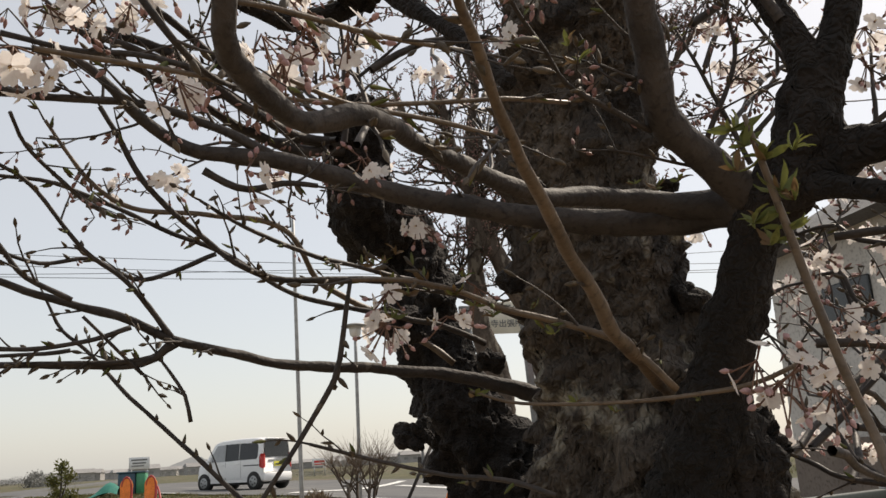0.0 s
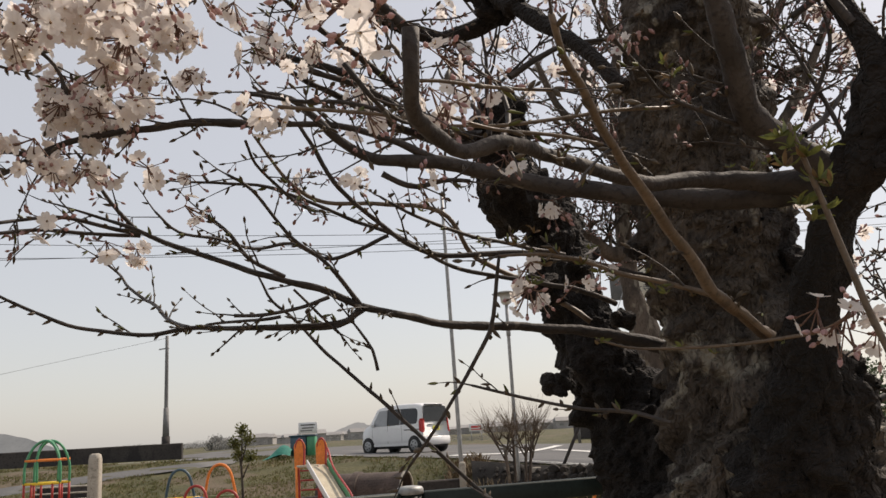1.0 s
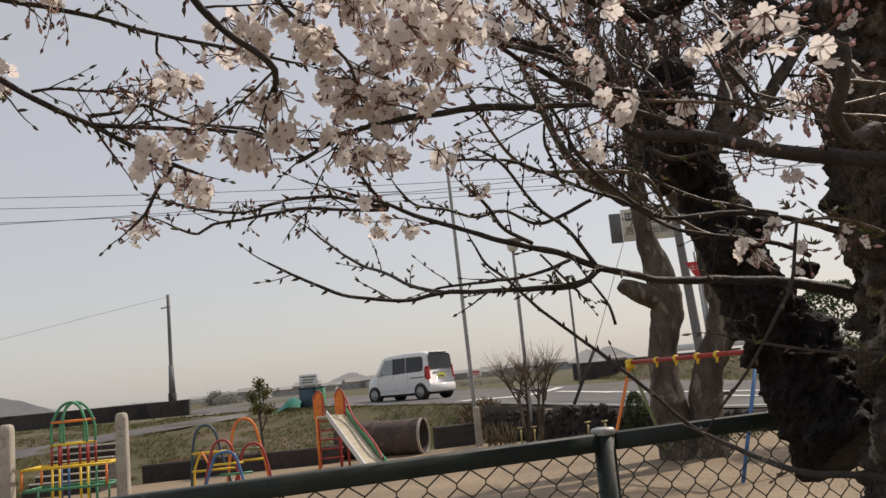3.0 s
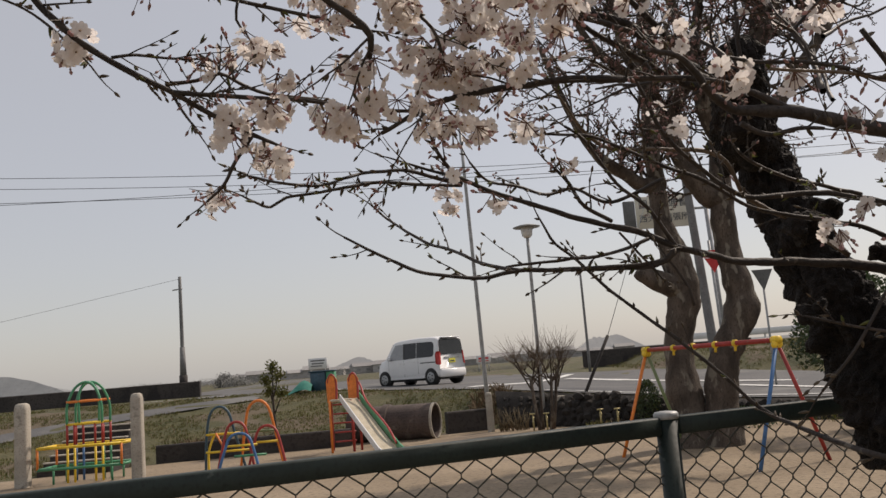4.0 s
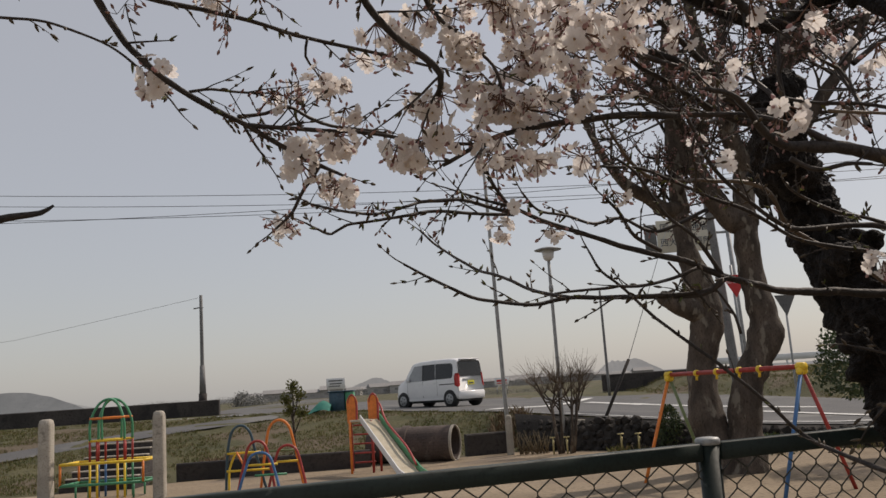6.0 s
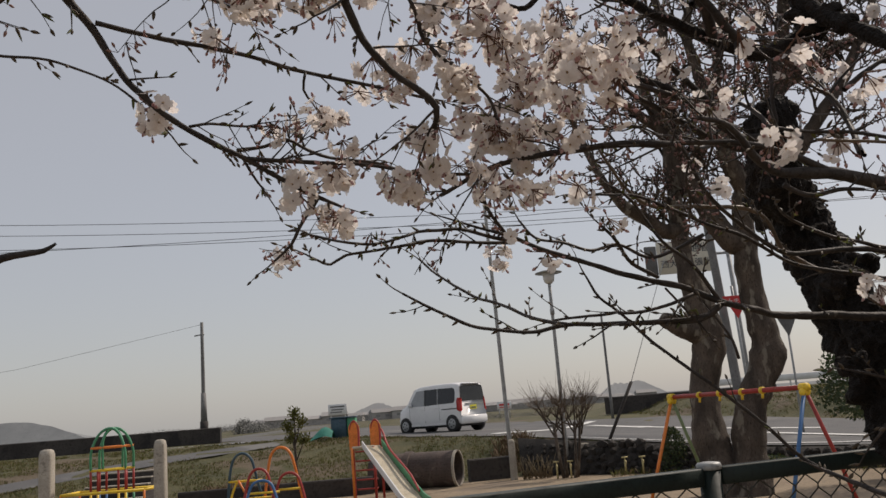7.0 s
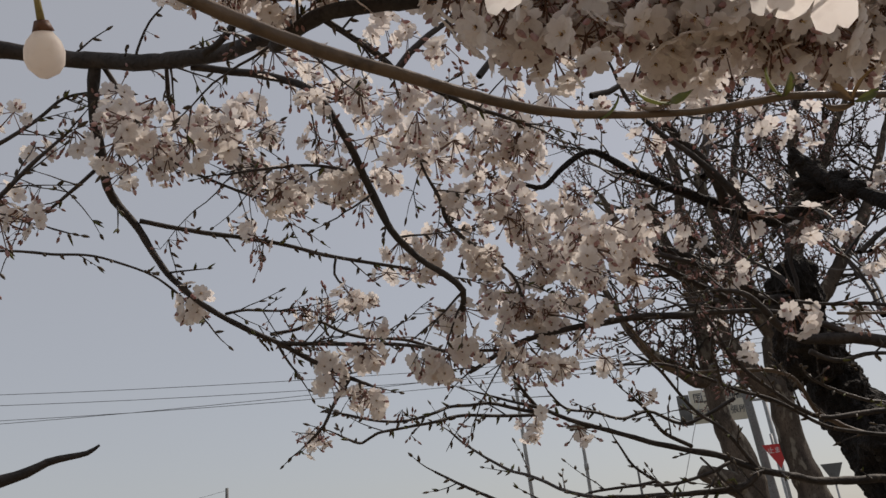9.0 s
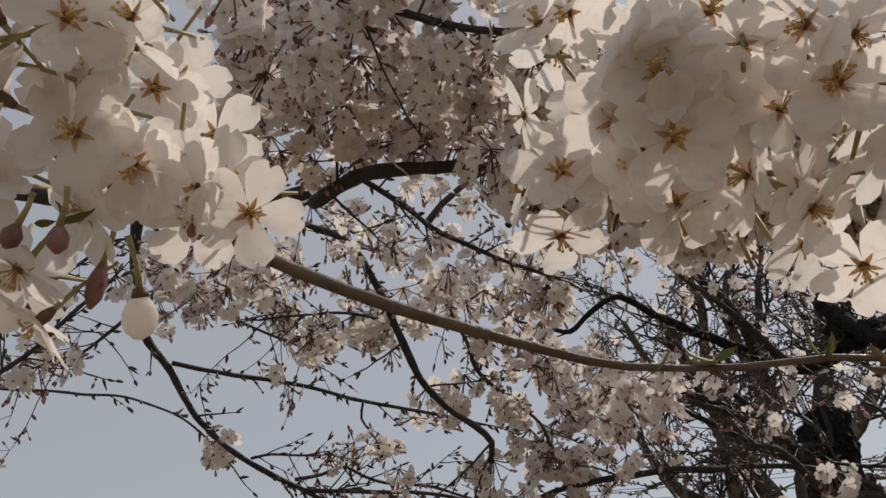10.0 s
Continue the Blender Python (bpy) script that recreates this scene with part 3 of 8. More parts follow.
def slide():
    t = thing("slide", P(-1.75, 17.4), "steel playground slide with red and orange ladder frame", "slide", turn=TURN_Z)
    top = (-0.55, 1.25, 1.13)
    for x, lab in ((-0.78, ""), (-0.32, "")):
        pts = [(x - 0.06, 1.62, 0), (x - 0.04, 1.45, 1.0), (x - 0.06, 1.24, 1.42), (x - 0.04, 1.22, 1.58), (x + 0.03, 1.22, 1.66), (x + 0.10, 1.22, 1.58), (x + 0.13, 1.2, 1.4), (x + 0.13, 1.1, 1.1)]
        part("handrail", pipe(pts, 0.024), RED, t, "dark red hand rail")
        s = Mesh()
        for y in (1.20, 1.235):
            for k in range(9):
                a = math.pi * k / 8
                s.v.append((x + 0.03 + 0.12 * math.cos(a), y, 1.50 + 0.13 * math.sin(a)))
            s.v += [(x - 0.08, y, 1.06), (x + 0.14, y, 1.06)]
        s.face(tuple(range(10, -1, -1))); s.face(tuple(range(11, 22)))
        for k in range(11):
            s.face((k, (k + 1) % 11, 11 + (k + 1) % 11, 11 + k))
        part("guard_panel", s, ORANGE, t, "orange board with a rounded top", smooth=False)
    for x, y in ((-0.78, 0.95), (-0.32, 0.95), (-0.18, 1.2)):
        part("leg", bar((x, y, 1.1), (x, y + 0.02, 0), 0.028), ORANGE if x < -0.5 else RED, t)
    for k in range(5):
        z = 0.2 + k * 0.2
        part("rung", bar((-0.78, 1.55 - 0.13 * z, z), (-0.32, 1.55 - 0.13 * z, z), 0.018), RED, t)
    s = Mesh()
    s.box((-0.55, 1.15, 1.1), (0.46, 0.42, 0.05), bevel=0.01)
    part("platform", s, STEEL, t)
    chute = [(-0.35, 1.0, 1.12), (-0.1, 0.4, 0.86), (0.45, -1.0, 0.32), (0.62, -1.5, 0.17), (0.74, -1.85, 0.12)]
    path = [p[:3] for p in spline([(*p, 0) for p in chute], 0.12)]
    s = Mesh()
    for p in path:
        for q in (-0.155, 0.155):
            s.v.append((p[0] + q, p[1] + q * 0.35, p[2]))
        for q in (-0.155, 0.155):
            s.v.append((p[0] + q, p[1] + q * 0.35, p[2] - 0.025))
    for k in range(len(path) - 1):
        i = 4 * k
        for a, b in ((0, 1), (1, 3), (3, 2), (2, 0)):
            s.face((i + a, i + b, i + 4 + b, i + 4 + a))
    part("chute", s, STEEL, t, "polished pale metal chute", smooth=False)
    for q, mat, lab in ((-0.2, SIGN_WHITE, "pale side rail"), (0.2, GREEN, "green side rail")):
        s = Mesh()
        for p in path:
            x, y = p[0] + q, p[1] + q * 0.35
            s.v += [(x - 0.012, y, p[2] - 0.03), (x + 0.012, y, p[2] - 0.03), (x + 0.012, y, p[2] + 0.11), (x - 0.012, y, p[2] + 0.11)]
        for k in range(len(path) - 1):
            i = 4 * k
            for a in range(4):
                s.face((i + a, i + (a + 1) % 4, i + 4 + (a + 1) % 4, i + 4 + a))
        part("side_rail", s, mat, t, lab, smooth=False)
    rail = [(-0.15, 1.08, 1.45), (-0.1, 0.98, 1.36), (0.05, 0.55, 1.05), (0.5, -0.6, 0.62), (0.72, -1.2, 0.3)]
    part("hand_bar", pipe(rail, 0.022), RED, t, "red hand bar")
    part("foot", bar((0.62, -1.55, 0), (0.62, -1.55, 0.15), 0.03), GREEN, t)
    s = Mesh(); s.box((0.72, -1.75, 0.05), (0.5, 0.3, 0.1), bevel=0.015)
    part("landing_block", s, OLIVE, t, "mossy landing block")


def arch_climber():
    t = thing("arch_climber", P(-3.95, 16.5), "small climbing frame of coloured steel arches on sand", "climbing frame")

    def arch(x, y0, y1, w, h, mat, lab, dx=0.0):
        pts = [(x - w * 1.3, y0, 0), (x - w * 0.92 + dx, (2 * y0 + y1) / 3, h * 0.55), (x - w * 0.58 + dx, (y0 + y1) / 2, h * 0.9), (x + dx, (y0 + y1) / 2, h), (x + w * 0.58 + dx, (y0 + y1) / 2, h * 0.9), (x + w * 0.92 + dx, (2 * y0 + y1) / 3, h * 0.55), (x + w * 1.3, y0, 0)]
        part("arch", pipe(pts, 0.026), mat, t, lab)

    arch(-0.42, 0.25, 0.0, 0.30, 1.22, NAVY, "navy arch", -0.05)
    arch(0.28, 0.25, 0.0, 0.32, 1.28, ORANGE, "orange arch", 0.0)
    arch(-0.1, -0.25, 0.0, 0.27, 0.92, RED, "red arch", 0.0)
    arch(0.02, -0.55, -0.3, 0.30, 0.72, BLUE, "blue arch")
    arch(0.45, -0.1, 0.1, 0.28, 0.8, RED, "dark red arch")
    for x0, x1, y, z, mat in ((-0.75, -0.1, 0.15, 0.7, YELLOW), (-0.72, 0.2, 0.0, 0.38, YELLOW), (0.0, 0.62, 0.1, 0.7, OLIVE), (-0.3, 0.3, -0.2, 0.48, YELLOW), (0.1, 0.7, 0.0, 0.5, YELLOW), (-0.1, 0.5, -0.35, 0.3, GREEN)):
        part("rung", bar((x0, y, z), (x1, y, z), 0.022), mat, t)
    part("brace", pipe([(-0.74, 0.2, 0), (-0.72, 0.2, 0.4), (-0.6, 0.2, 0.7)], 0.022), YELLOW, t)
    part("brace", pipe([(-0.55, 0.1, 0.72), (-0.35, 0, 0.4)], 0.02), ORANGE, t)


def dome_climber():
    t = thing("dome_climber", P(-7.05, 16.9), "climbing frame with green dome and yellow platform rails, on sand", "climbing frame")
    t.scale = (1, 1, 1.13)
    for y in (-0.2, 0.2):
        part("dome_arch", pipe([(-0.34, y, 0.98), (-0.33, y, 1.3), (-0.2, y * 0.8, 1.58), (0, y * 0.6, 1.68), (0.2, y * 0.8, 1.58), (0.33, y, 1.3), (0.34, y, 0.98)], 0.024), GREEN, t, "green arch")
    part("dome_arch", pipe([(-0.1, -0.2, 1.0), (-0.1, -0.18, 1.5), (0.0, 0, 1.68), (0.12, 0.18, 1.5), (0.12, 0.2, 1.0)], 0.022), GREEN, t, "green arch")
    for x in (-0.34, -0.2, 0.2, 0.34):
        for y in (-0.2, 0.2):
            part("post", bar((x, y, 0.62), (x, y, 0.98), 0.022), RED, t, "dark red post")
            lo = BLUE if x < 0 and y > 0 else (YELLOW if y < 0 else GREEN)
            part("leg", bar((x, y, 0.0), (x, y, 0.62), 0.022), lo, t)
    for z, w, mat, lab in ((1.36, 0.34, ORANGE, "orange rail"), (0.98, 0.36, YELLOW, "yellow rail")):
        for y in (-0.2, 0.2):
            part("rail", bar((-w, y, z), (w, y, z), 0.022), mat, t, lab)
    for z, mat, lab in ((0.62, YELLOW, "yellow platform rail"), (0.27, GREEN, "green platform rail")):
        loop = [(-0.82, -0.42, z), (0.78, -0.42, z), (0.82, 0.3, z), (-0.78, 0.3, z), (-0.82, -0.42, z)]
        for a, b in zip(loop, loop[1:]):
            part("rail", bar(a, b, 0.024), mat, t, lab)
    for x, y in ((-0.82, -0.42), (0.78, -0.42), (0.82, 0.3), (-0.78, 0.3)):
        part("post", bar((x, y, 0.27), (x, y, 0.62), 0.022), ORANGE, t, "orange post")
        part("leg", bar((x * 0.7, y * 0.7, 0), (x * 0.7, y * 0.7, 0.27), 0.02), GREEN, t)


def stone_post(u, v, h, w, label):
    s = Mesh()
    z = ground_z(u, v)
    prof = [(0, 1.0), (h * 0.5, 0.98), (h * 0.93, 0.96), (h * 0.985, 0.8), (h, 0.45)]
    for zz, k in prof:
        for j in range(12):
            a = 2 * math.pi * (j + 0.5) / 12
            c, d = math.cos(a), math.sin(a)
            q = w / 2 * k / max(abs(c), abs(d)) ** 0.8
            q *= 1 + 0.05 * noise.noise(Vector((c * 2 + u, d * 2, zz * 4)))
            s.v.append((q * c, q * d, zz))
    for i in range(len(prof) - 1):
        for j in range(12):
            a, b = i * 12 + j, i * 12 + (j + 1) % 12
            s.face((a, b, b + 12, a + 12))
    s.face(tuple(range(len(s.v) - 12, len(s.v))))
    ob = single("concrete_post", s, CONCRETE, label, "post", group="worn gate posts")
    ob.matrix_world = pose(*P(u, v, z - 0.01), 0, 0, TURN_Z)


def drum():
    a, b = Vector((-2.35, 20.75, 0.42)), Vector((-0.35, 20.15, 0.42))
    t = thing("concrete_pipe", P(-1.35, 20.45), "large brown weathered pipe lying on its side as a play tunnel", "pipe", turn=TURN_Z + math.degrees(math.atan2(b.y - a.y, b.x - a.x)))
    L, R = (b - a).length / 2, 0.41
    s = Mesh()
    n = 36
    prof = [(-L, R), (-0.22, R), (-0.2, R + 0.035), (-0.06, R + 0.035), (-0.04, R), (L, R), (L, R - 0.05), (-L, R - 0.05)]
    for x, r in prof:
        for j in range(n):
            q = 2 * math.pi * j / n
            s.v.append((x, r * math.cos(q), 0.41 + r * math.sin(q)))
    k = len(prof)
    for i in range(k):
        for j in range(n):
            s.face((i * n + j, i * n + (j + 1) % n, ((i + 1) % k) * n + (j + 1) % n, ((i + 1) % k) * n + j))
    part("shell", s, PIPE, t, smooth=False)
    s = Mesh()
    for x in (L - 0.03,):
        for r0, r1 in ((R - 0.022, R + 0.008),):
            for xx, r in ((x, r0), (x, r1), (x + 0.06, r1), (x + 0.06, r0)):
                for j in range(n):
                    q = 2 * math.pi * j / n
                    s.v.append((xx, r * math.cos(q), 0.41 + r * math.sin(q)))
    for i in range(4):
        for j in range(n):
            s.face((i * n + j, i * n + (j + 1) % n, ((i + 1) % 4) * n + (j + 1) % n, ((i + 1) % 4) * n + j))
    part("rim", s, CONCRETE, t, "paler rim", smooth=False)


swing_set(); slide(); arch_climber(); dome_climber(); drum()
stone_post(-5.85, 16.2, 1.62, 0.21, "pale worn square concrete post at the playground edge")
stone_post(-8.15, 16.5, 1.60, 0.24, "pale worn square concrete post at the playground edge")
stone_post(0.95, 20.6, 0.95, 0.17, "short pale concrete post at the foot of a pole")
stone_post(2.75, 21.0, 0.5, 0.34, "squat rounded stone stump in front of the bank")


def tap(u, v):
    t = thing("water_tap", P(u, v), "small brass garden tap on a standpipe", "tap", group="row of taps")
    part("standpipe", bar((0, 0, 0), (0, 0, 0.34), 0.02), BRASS, t)
    part("handle", bar((-0.07, 0, 0.39), (0.07, 0, 0.39), 0.016), BRASS, t)
    part("spout", pipe([(0, 0, 0.31), (0, -0.1, 0.32), (0, -0.13, 0.26)], 0.014), BRASS, t)
    part("spindle", bar((0, 0, 0.34), (0, 0, 0.39), 0.012), BRASS, t)


tap(3.4, 19.6); tap(3.75, 19.4); tap(2.2, 19.8); tap(1.9, 19.9)


# ---- poles, signs and wires ----
def pole(name, u, v, h, r0, r1, mat, label, category, base=None, lean=(0, 0), extra=None):
    z = ground_z(u, v) if base is None else base
    t = thing(name, P(u, v, z), label, category)
    s = Mesh()
    s.tube([(lean[0] * k / 6, lean[1] * k / 6, h * k / 6) for k in range(7)], [r0 + (r1 - r0) * k / 6 for k in range(7)], 12)
    part("shaft", s, mat, t)
    return t


t = pole("utility_pole", -11.78, 38.4, 5.45, 0.10, 0.07, POLE_GREY, "slim grey concrete utility pole standing by the levee wall", "utility pole")
s = Mesh(); s.tube([(0, 0, 0.45), (0, 0, 1.0)], 0.18, 12); part("sleeve", s, DARK_WALL, t, "dark sleeve")
s = Mesh(); s.tube([(0, 0, 1.0), (0, 0, 2.25)], [0.15, 0.11], 12); part("cover", s, POLE_GREY, t)
part("crossarm", bar((-0.35, 0, 4.85), (0.1, 0, 4.9), 0.03), GALV, t)
pole("flagpole", 0.95, 21.0, 7.6, 0.055, 0.04, GALV, "tall thin pale metal pole rising from the playground edge", "pole", lean=(-0.12, 0))
t = pole("street_lamp", 2.28, 21.0, 4.75, 0.05, 0.04, GALV, "grey lamp post with a flat disc shade", "street lamp")
s = Mesh()
s.tube([(0, 0, 4.60), (0, 0, 4.66), (0, 0, 4.86)], [0.07, 0.13, 0.16], 16); part("lens", s, SIGN_WHITE, t, "milky lamp body")
s = Mesh(); s.tube([(0, 0, 4.86), (0, 0, 4.875), (0, 0, 4.92), (0, 0, 4.95)], [0.33, 0.345, 0.2, 0.05], 20); part("shade", s, GALV, t)
s = Mesh(); s.box((0, -0.02, 3.9), (0.1, 0.12, 0.16), bevel=0.01); part("switch_box", s, GALV, t)
pole("road_pole", 6.65, 40, 4.9, 0.07, 0.05, POLE_GREY, "thin grey pole beside the far road", "pole")
t = pole("utility_pole", 8.2, 26.0, 9.5, 0.15, 0.1, POLE_GREY, "thick grey concrete utility pole beside the road", "utility pole", lean=(-0.45, 0))
t = thing("guy_wire", P(3.5, 22.2, ground_z(3.5, 22.2)), "steel guy wire with a dark lower sleeve", "guy wire")
part("sleeve", bar((0, 0, -0.05), (0.75, 0, 1.42), 0.042), DARK_WALL, t, "dark protective sleeve")
part("strand", bar((0.75, 0, 1.42), (4.25, 3.8, 8.4), 0.009), GALV, t)


def bars(parent, rows, y, mat):
    for x, z, w, h in rows:
        s = Mesh(); s.box((x, y, z), (w, 0.012, h))
        part("writing_bar", s, mat, parent, smooth=False)


def road_sign():
    v = 27.8
    t = thing("road_sign", P(9.14, v, ground_z(9.14, v)), "cream direction sign with dark writing on a grey post", "road sign")
    part("post", bar((0, 0, 0), (-0.15, 0, 6.6), 0.07, 12), GALV, t)
    part("arm", bar((-0.15, 0, 5.75), (-0.75, -0.02, 5.75), 0.045), GALV, t)
    s = Mesh(); s.box((-1.555, -0.02, 5.72), (1.85, 0.05, 1.08), bevel=0.02)
    face = part("panel", s, SIGN_CREAM, t)
    s = Mesh(); s.box((-2.68, 0.02, 5.66), (0.38, 0.12, 0.98), bevel=0.02)
    part("side_panel", s, SIGN_BACK, t, "grey side panel")
    return t, face


sign, panel = road_sign()


def word(text, size, at, parent, mat):
    """Writing in the built-in font, as a flat mesh a little proud of its panel."""
    c = bpy.data.curves.new("writing", "FONT")
    c.body, c.size, c.extrude, c.align_x, c.align_y = text, size, 0.004, "CENTER", "CENTER"
    tmp = bpy.data.objects.new("tmp", c)
    scene.collection.objects.link(tmp)
    me = bpy.data.meshes.new_from_object(tmp.evaluated_get(bpy.context.evaluated_depsgraph_get()))
    bpy.data.objects.remove(tmp)
    me.materials.clear()
    me.materials.append(mat)
    ob = part("writing", me, None, parent, at=Matrix.Translation(at) @ pose(0, 0, 0, 90, 0, 0))
    return ob


word("国土交通省", 0.33, (-1.555, -0.055, 5.98), sign, INK)
word("西大寺出張所", 0.28, (-1.555, -0.055, 5.5), sign, INK)

t = thing("stop_sign", P(8.22, 25.2, ground_z(8.22, 25.2) - 0.25), "red triangular stop sign on a grey post", "road sign")
part("post", bar((0, 0, 0), (-0.1, 0, 4.6), 0.04, 10), GALV, t)
s = Mesh()
s.add([(-0.44, -0.06, 4.3), (0.36, -0.06, 4.3), (-0.04, -0.06, 3.62), (-0.44, -0.045, 4.3), (0.36, -0.045, 4.3), (-0.04, -0.045, 3.62)], [(0, 2, 1), (3, 4, 5), (0, 1, 4, 3), (1, 2, 5, 4), (2, 0, 3, 5)])
part("plate", s, RED_SIGN, t, "red plate with white writing", smooth=False)
word("止まれ", 0.19, (-0.04, -0.064, 4.12), t, SIGN_WHITE)
t = thing("give_way_sign", P(9.05, 23.8, ground_z(9.05, 23.8)), "triangular sign seen from its grey back on a thin post", "road sign")
part("post", bar((0, 0, 0), (0, 0, 2.9), 0.03, 10), GALV, t)
s = Mesh()
s.add([(-0.3, -0.04, 3.25), (0.3, -0.02, 3.25), (0, -0.03, 2.65), (-0.3, -0.03, 3.25), (0.3, -0.01, 3.25), (0, -0.02, 2.65)], [(0, 2, 1), (3, 4, 5), (0, 1, 4, 3), (1, 2, 5, 4), (2, 0, 3, 5)])
part("plate", s, SIGN_BACK, t, smooth=False)

for z0, z1 in ((17.55, 15.95), (16.75, 15.2), (15.7, 14.75), (15.55, 15.35)):
    s = Mesh()
    pts = []
    for i in range(31):
        u = -75 + 5 * i
        sag = 0.0006 * ((u + 10) ** 2 - 400)
        pts.append(P(u, 60, z0 + (z1 - z0) * (u + 31.6) / 31.1 + sag))
    s.tube(pts, 0.022, 5)
    single("overhead_wire", s, CABLE, "thin dark overhead wire sagging between far poles", "wire", group="overhead wires")
s = Mesh(); s.tube([P(-30.5, 42.6, 4.85), P(-21.4, 40.4, 5.3), P(-11.8, 38.4, 6.5)], 0.007, 5)
single("overhead_wire", s, CABLE, "thin dark service wire reaching the levee pole", "wire", group="overhead wires")


# ---- van ----
def van(u, v, heading):
    z = ground_z(u, v) + 0.035
    t = thing("van", P(u, v, z), "white boxy small van with tinted windows on the road", "van", turn=TURN_Z + heading)
    # stations along the length: place, lean of the section, height of the roof, shoulder
    stations = [(1.70, -0.02, 0.70, 0.50), (1.68, -0.03, 0.84, 0.66), (1.58, -0.04, 0.97, 0.70), (1.34, -0.06, 1.06, 0.72), (1.24, -0.05, 1.12, 0.735),
                (0.86, -0.02, 1.60, 0.735), (0.70, 0.0, 1.70, 0.735), (0.40, 0.0, 1.755, 0.735), (-0.40, 0.0, 1.785, 0.735), (-1.20, 0.02, 1.775, 0.735), (-1.52, 0.05, 1.745, 0.735), (-1.66, 0.06, 1.70, 0.725), (-1.70, 0.065, 1.66, 0.69)]

    def half(zz):
        return 0.737 - max(0, zz - 0.95) * 0.115 - max(0, 0.4 - zz) * 0.12

    s = Mesh()
    for x0, lean, zr, wide in stations:
        k = wide / 0.735
        belt = min(0.92, zr - 0.14)
        left = [(0.60 * k, 0.24), (0.705 * k, 0.30), (0.737 * k, 0.45), (0.737 * k, belt)]
        for f in (0.35, 0.7, 0.88):
            zz = belt + (zr - belt) * f
            left.append((half(zz) * k if zr > 1.2 else 0.725 * k * (1 - 0.10 * f), zz))
        top = left[-1][0]
        left += [(top * 0.95, zr - (zr - belt) * 0.045), (top * 0.86, zr - 0.012), (top * 0.5, zr)]
        ring = left + [(-y, zz) for y, zz in reversed(left)]
        s.v += [(x0 + lean * (zz - 0.3), y, zz) for y, zz in ring]
    n = 20
    for i in range(len(stations) - 1):
        for j in range(n):
            s.face((i * n + j, i * n + (j + 1) % n, (i + 1) * n + (j + 1) % n, (i + 1) * n + j))
    s.face(tuple(range(n))); s.face(tuple(range(len(s.v) - 1, len(s.v) - n - 1, -1)))
    body = part("body", s, VAN_WHITE, t)

    def slab(name, pts, outer, mat, lab="", parent=t):
        """A thin panel through pts, as thick as the shift to its outer face."""
        q, k = Mesh(), len(pts)
        q.v = [tuple(p) for p in pts] + [tuple(Vector(p) + outer) for p in pts]
        q.face(tuple(range(k))); q.face(tuple(range(2 * k - 1, k - 1, -1)))
        for i in range(k):
            q.face((i, (i + 1) % k, k + (i + 1) % k, k + i))
        return part(name, q, mat, parent, lab, smooth=False)

    def sides(name, poly, mat, proud, lab=""):
        for sgn in (-1, 1):
            slab(name, [(x, sgn * (half(zz) - 0.01), zz) for x, zz in poly], Vector((0, sgn * (0.01 + proud), 0)), mat, lab)

    sides("rear_side_window", [(-0.52, 1.02), (-0.52, 1.60), (-1.30, 1.585), (-1.40, 1.53), (-1.43, 1.42), (-1.42, 1.12), (-1.36, 1.03)], GLASS_DARK, 0.006, "dark tinted glass")
    sides("sliding_door_window", [(-0.49, 1.02), (-0.49, 1.60), (0.14, 1.60), (0.14, 1.0)], GLASS_DARK, 0.006, "dark tinted glass")
    sides("front_door_window", [(0.20, 1.0), (0.20, 1.59), (0.64, 1.575), (0.92, 1.18), (0.94, 1.0)], GLASS_PALE, 0.006, "clear glass that mirrors the sky")
    sides("pillar_cover", [(0.14, 1.0), (0.14, 1.60), (0.20, 1.60), (0.20, 1.0)], RUBBER, 0.004, "black pillar")
    sides("quarter_window", [(1.0, 1.02), (1.0, 1.16), (1.10, 1.03)], GLASS_DARK, 0.006)
    sides("door_seam", [(0.165, 0.36), (0.165, 0.97), (0.177, 0.97), (0.177, 0.36)], SIGN_BACK, 0.003)
    sides("door_seam", [(-0.60, 0.42), (-0.60, 0.98), (-0.588, 0.98), (-0.588, 0.42)], SIGN_BACK, 0.003)
    sides("door_seam", [(1.02, 0.5), (1.02, 0.97), (1.032, 0.97), (1.032, 0.5)], SIGN_BACK, 0.003)
    sides("slide_rail", [(-1.55, 0.80), (-1.55, 0.835), (-0.72, 0.835), (-0.72, 0.80)], RUBBER, 0.004, "black sliding rail")
    sides("door_handle", [(-0.5, 0.87), (-0.5, 0.905), (-0.32, 0.905), (-0.32, 0.87)], VAN_WHITE, 0.03)
    sides("door_handle", [(0.24, 0.87), (0.24, 0.905), (0.42, 0.905), (0.42, 0.87)], VAN_WHITE, 0.03)
    sides("sill", [(-0.95, 0.25), (-0.95, 0.34), (1.0, 0.34), (1.0, 0.25)], VAN_WHITE, 0.012)

    def back(zz):
        return -1.70 + 0.065 * (zz - 0.3)

    def rear(name, poly, mat, proud, lab="", parent=t):
        return slab(name, [(back(zz) + 0.01, y, zz) for y, zz in poly], Vector((-0.01 - proud, 0, 0)), mat, lab, parent)

    rear("rear_window", [(-0.60, 1.08), (-0.625, 1.2), (-0.57, 1.56), (-0.5, 1.62), (0.5, 1.62), (0.57, 1.56), (0.625, 1.2), (0.60, 1.08)], GLASS_DARK, 0.012, "dark tinted glass")
    rear("tailgate_trim", [(-0.42, 0.96), (-0.42, 0.99), (0.42, 0.99), (0.42, 0.96)], GALV, 0.02, "bright trim bar")
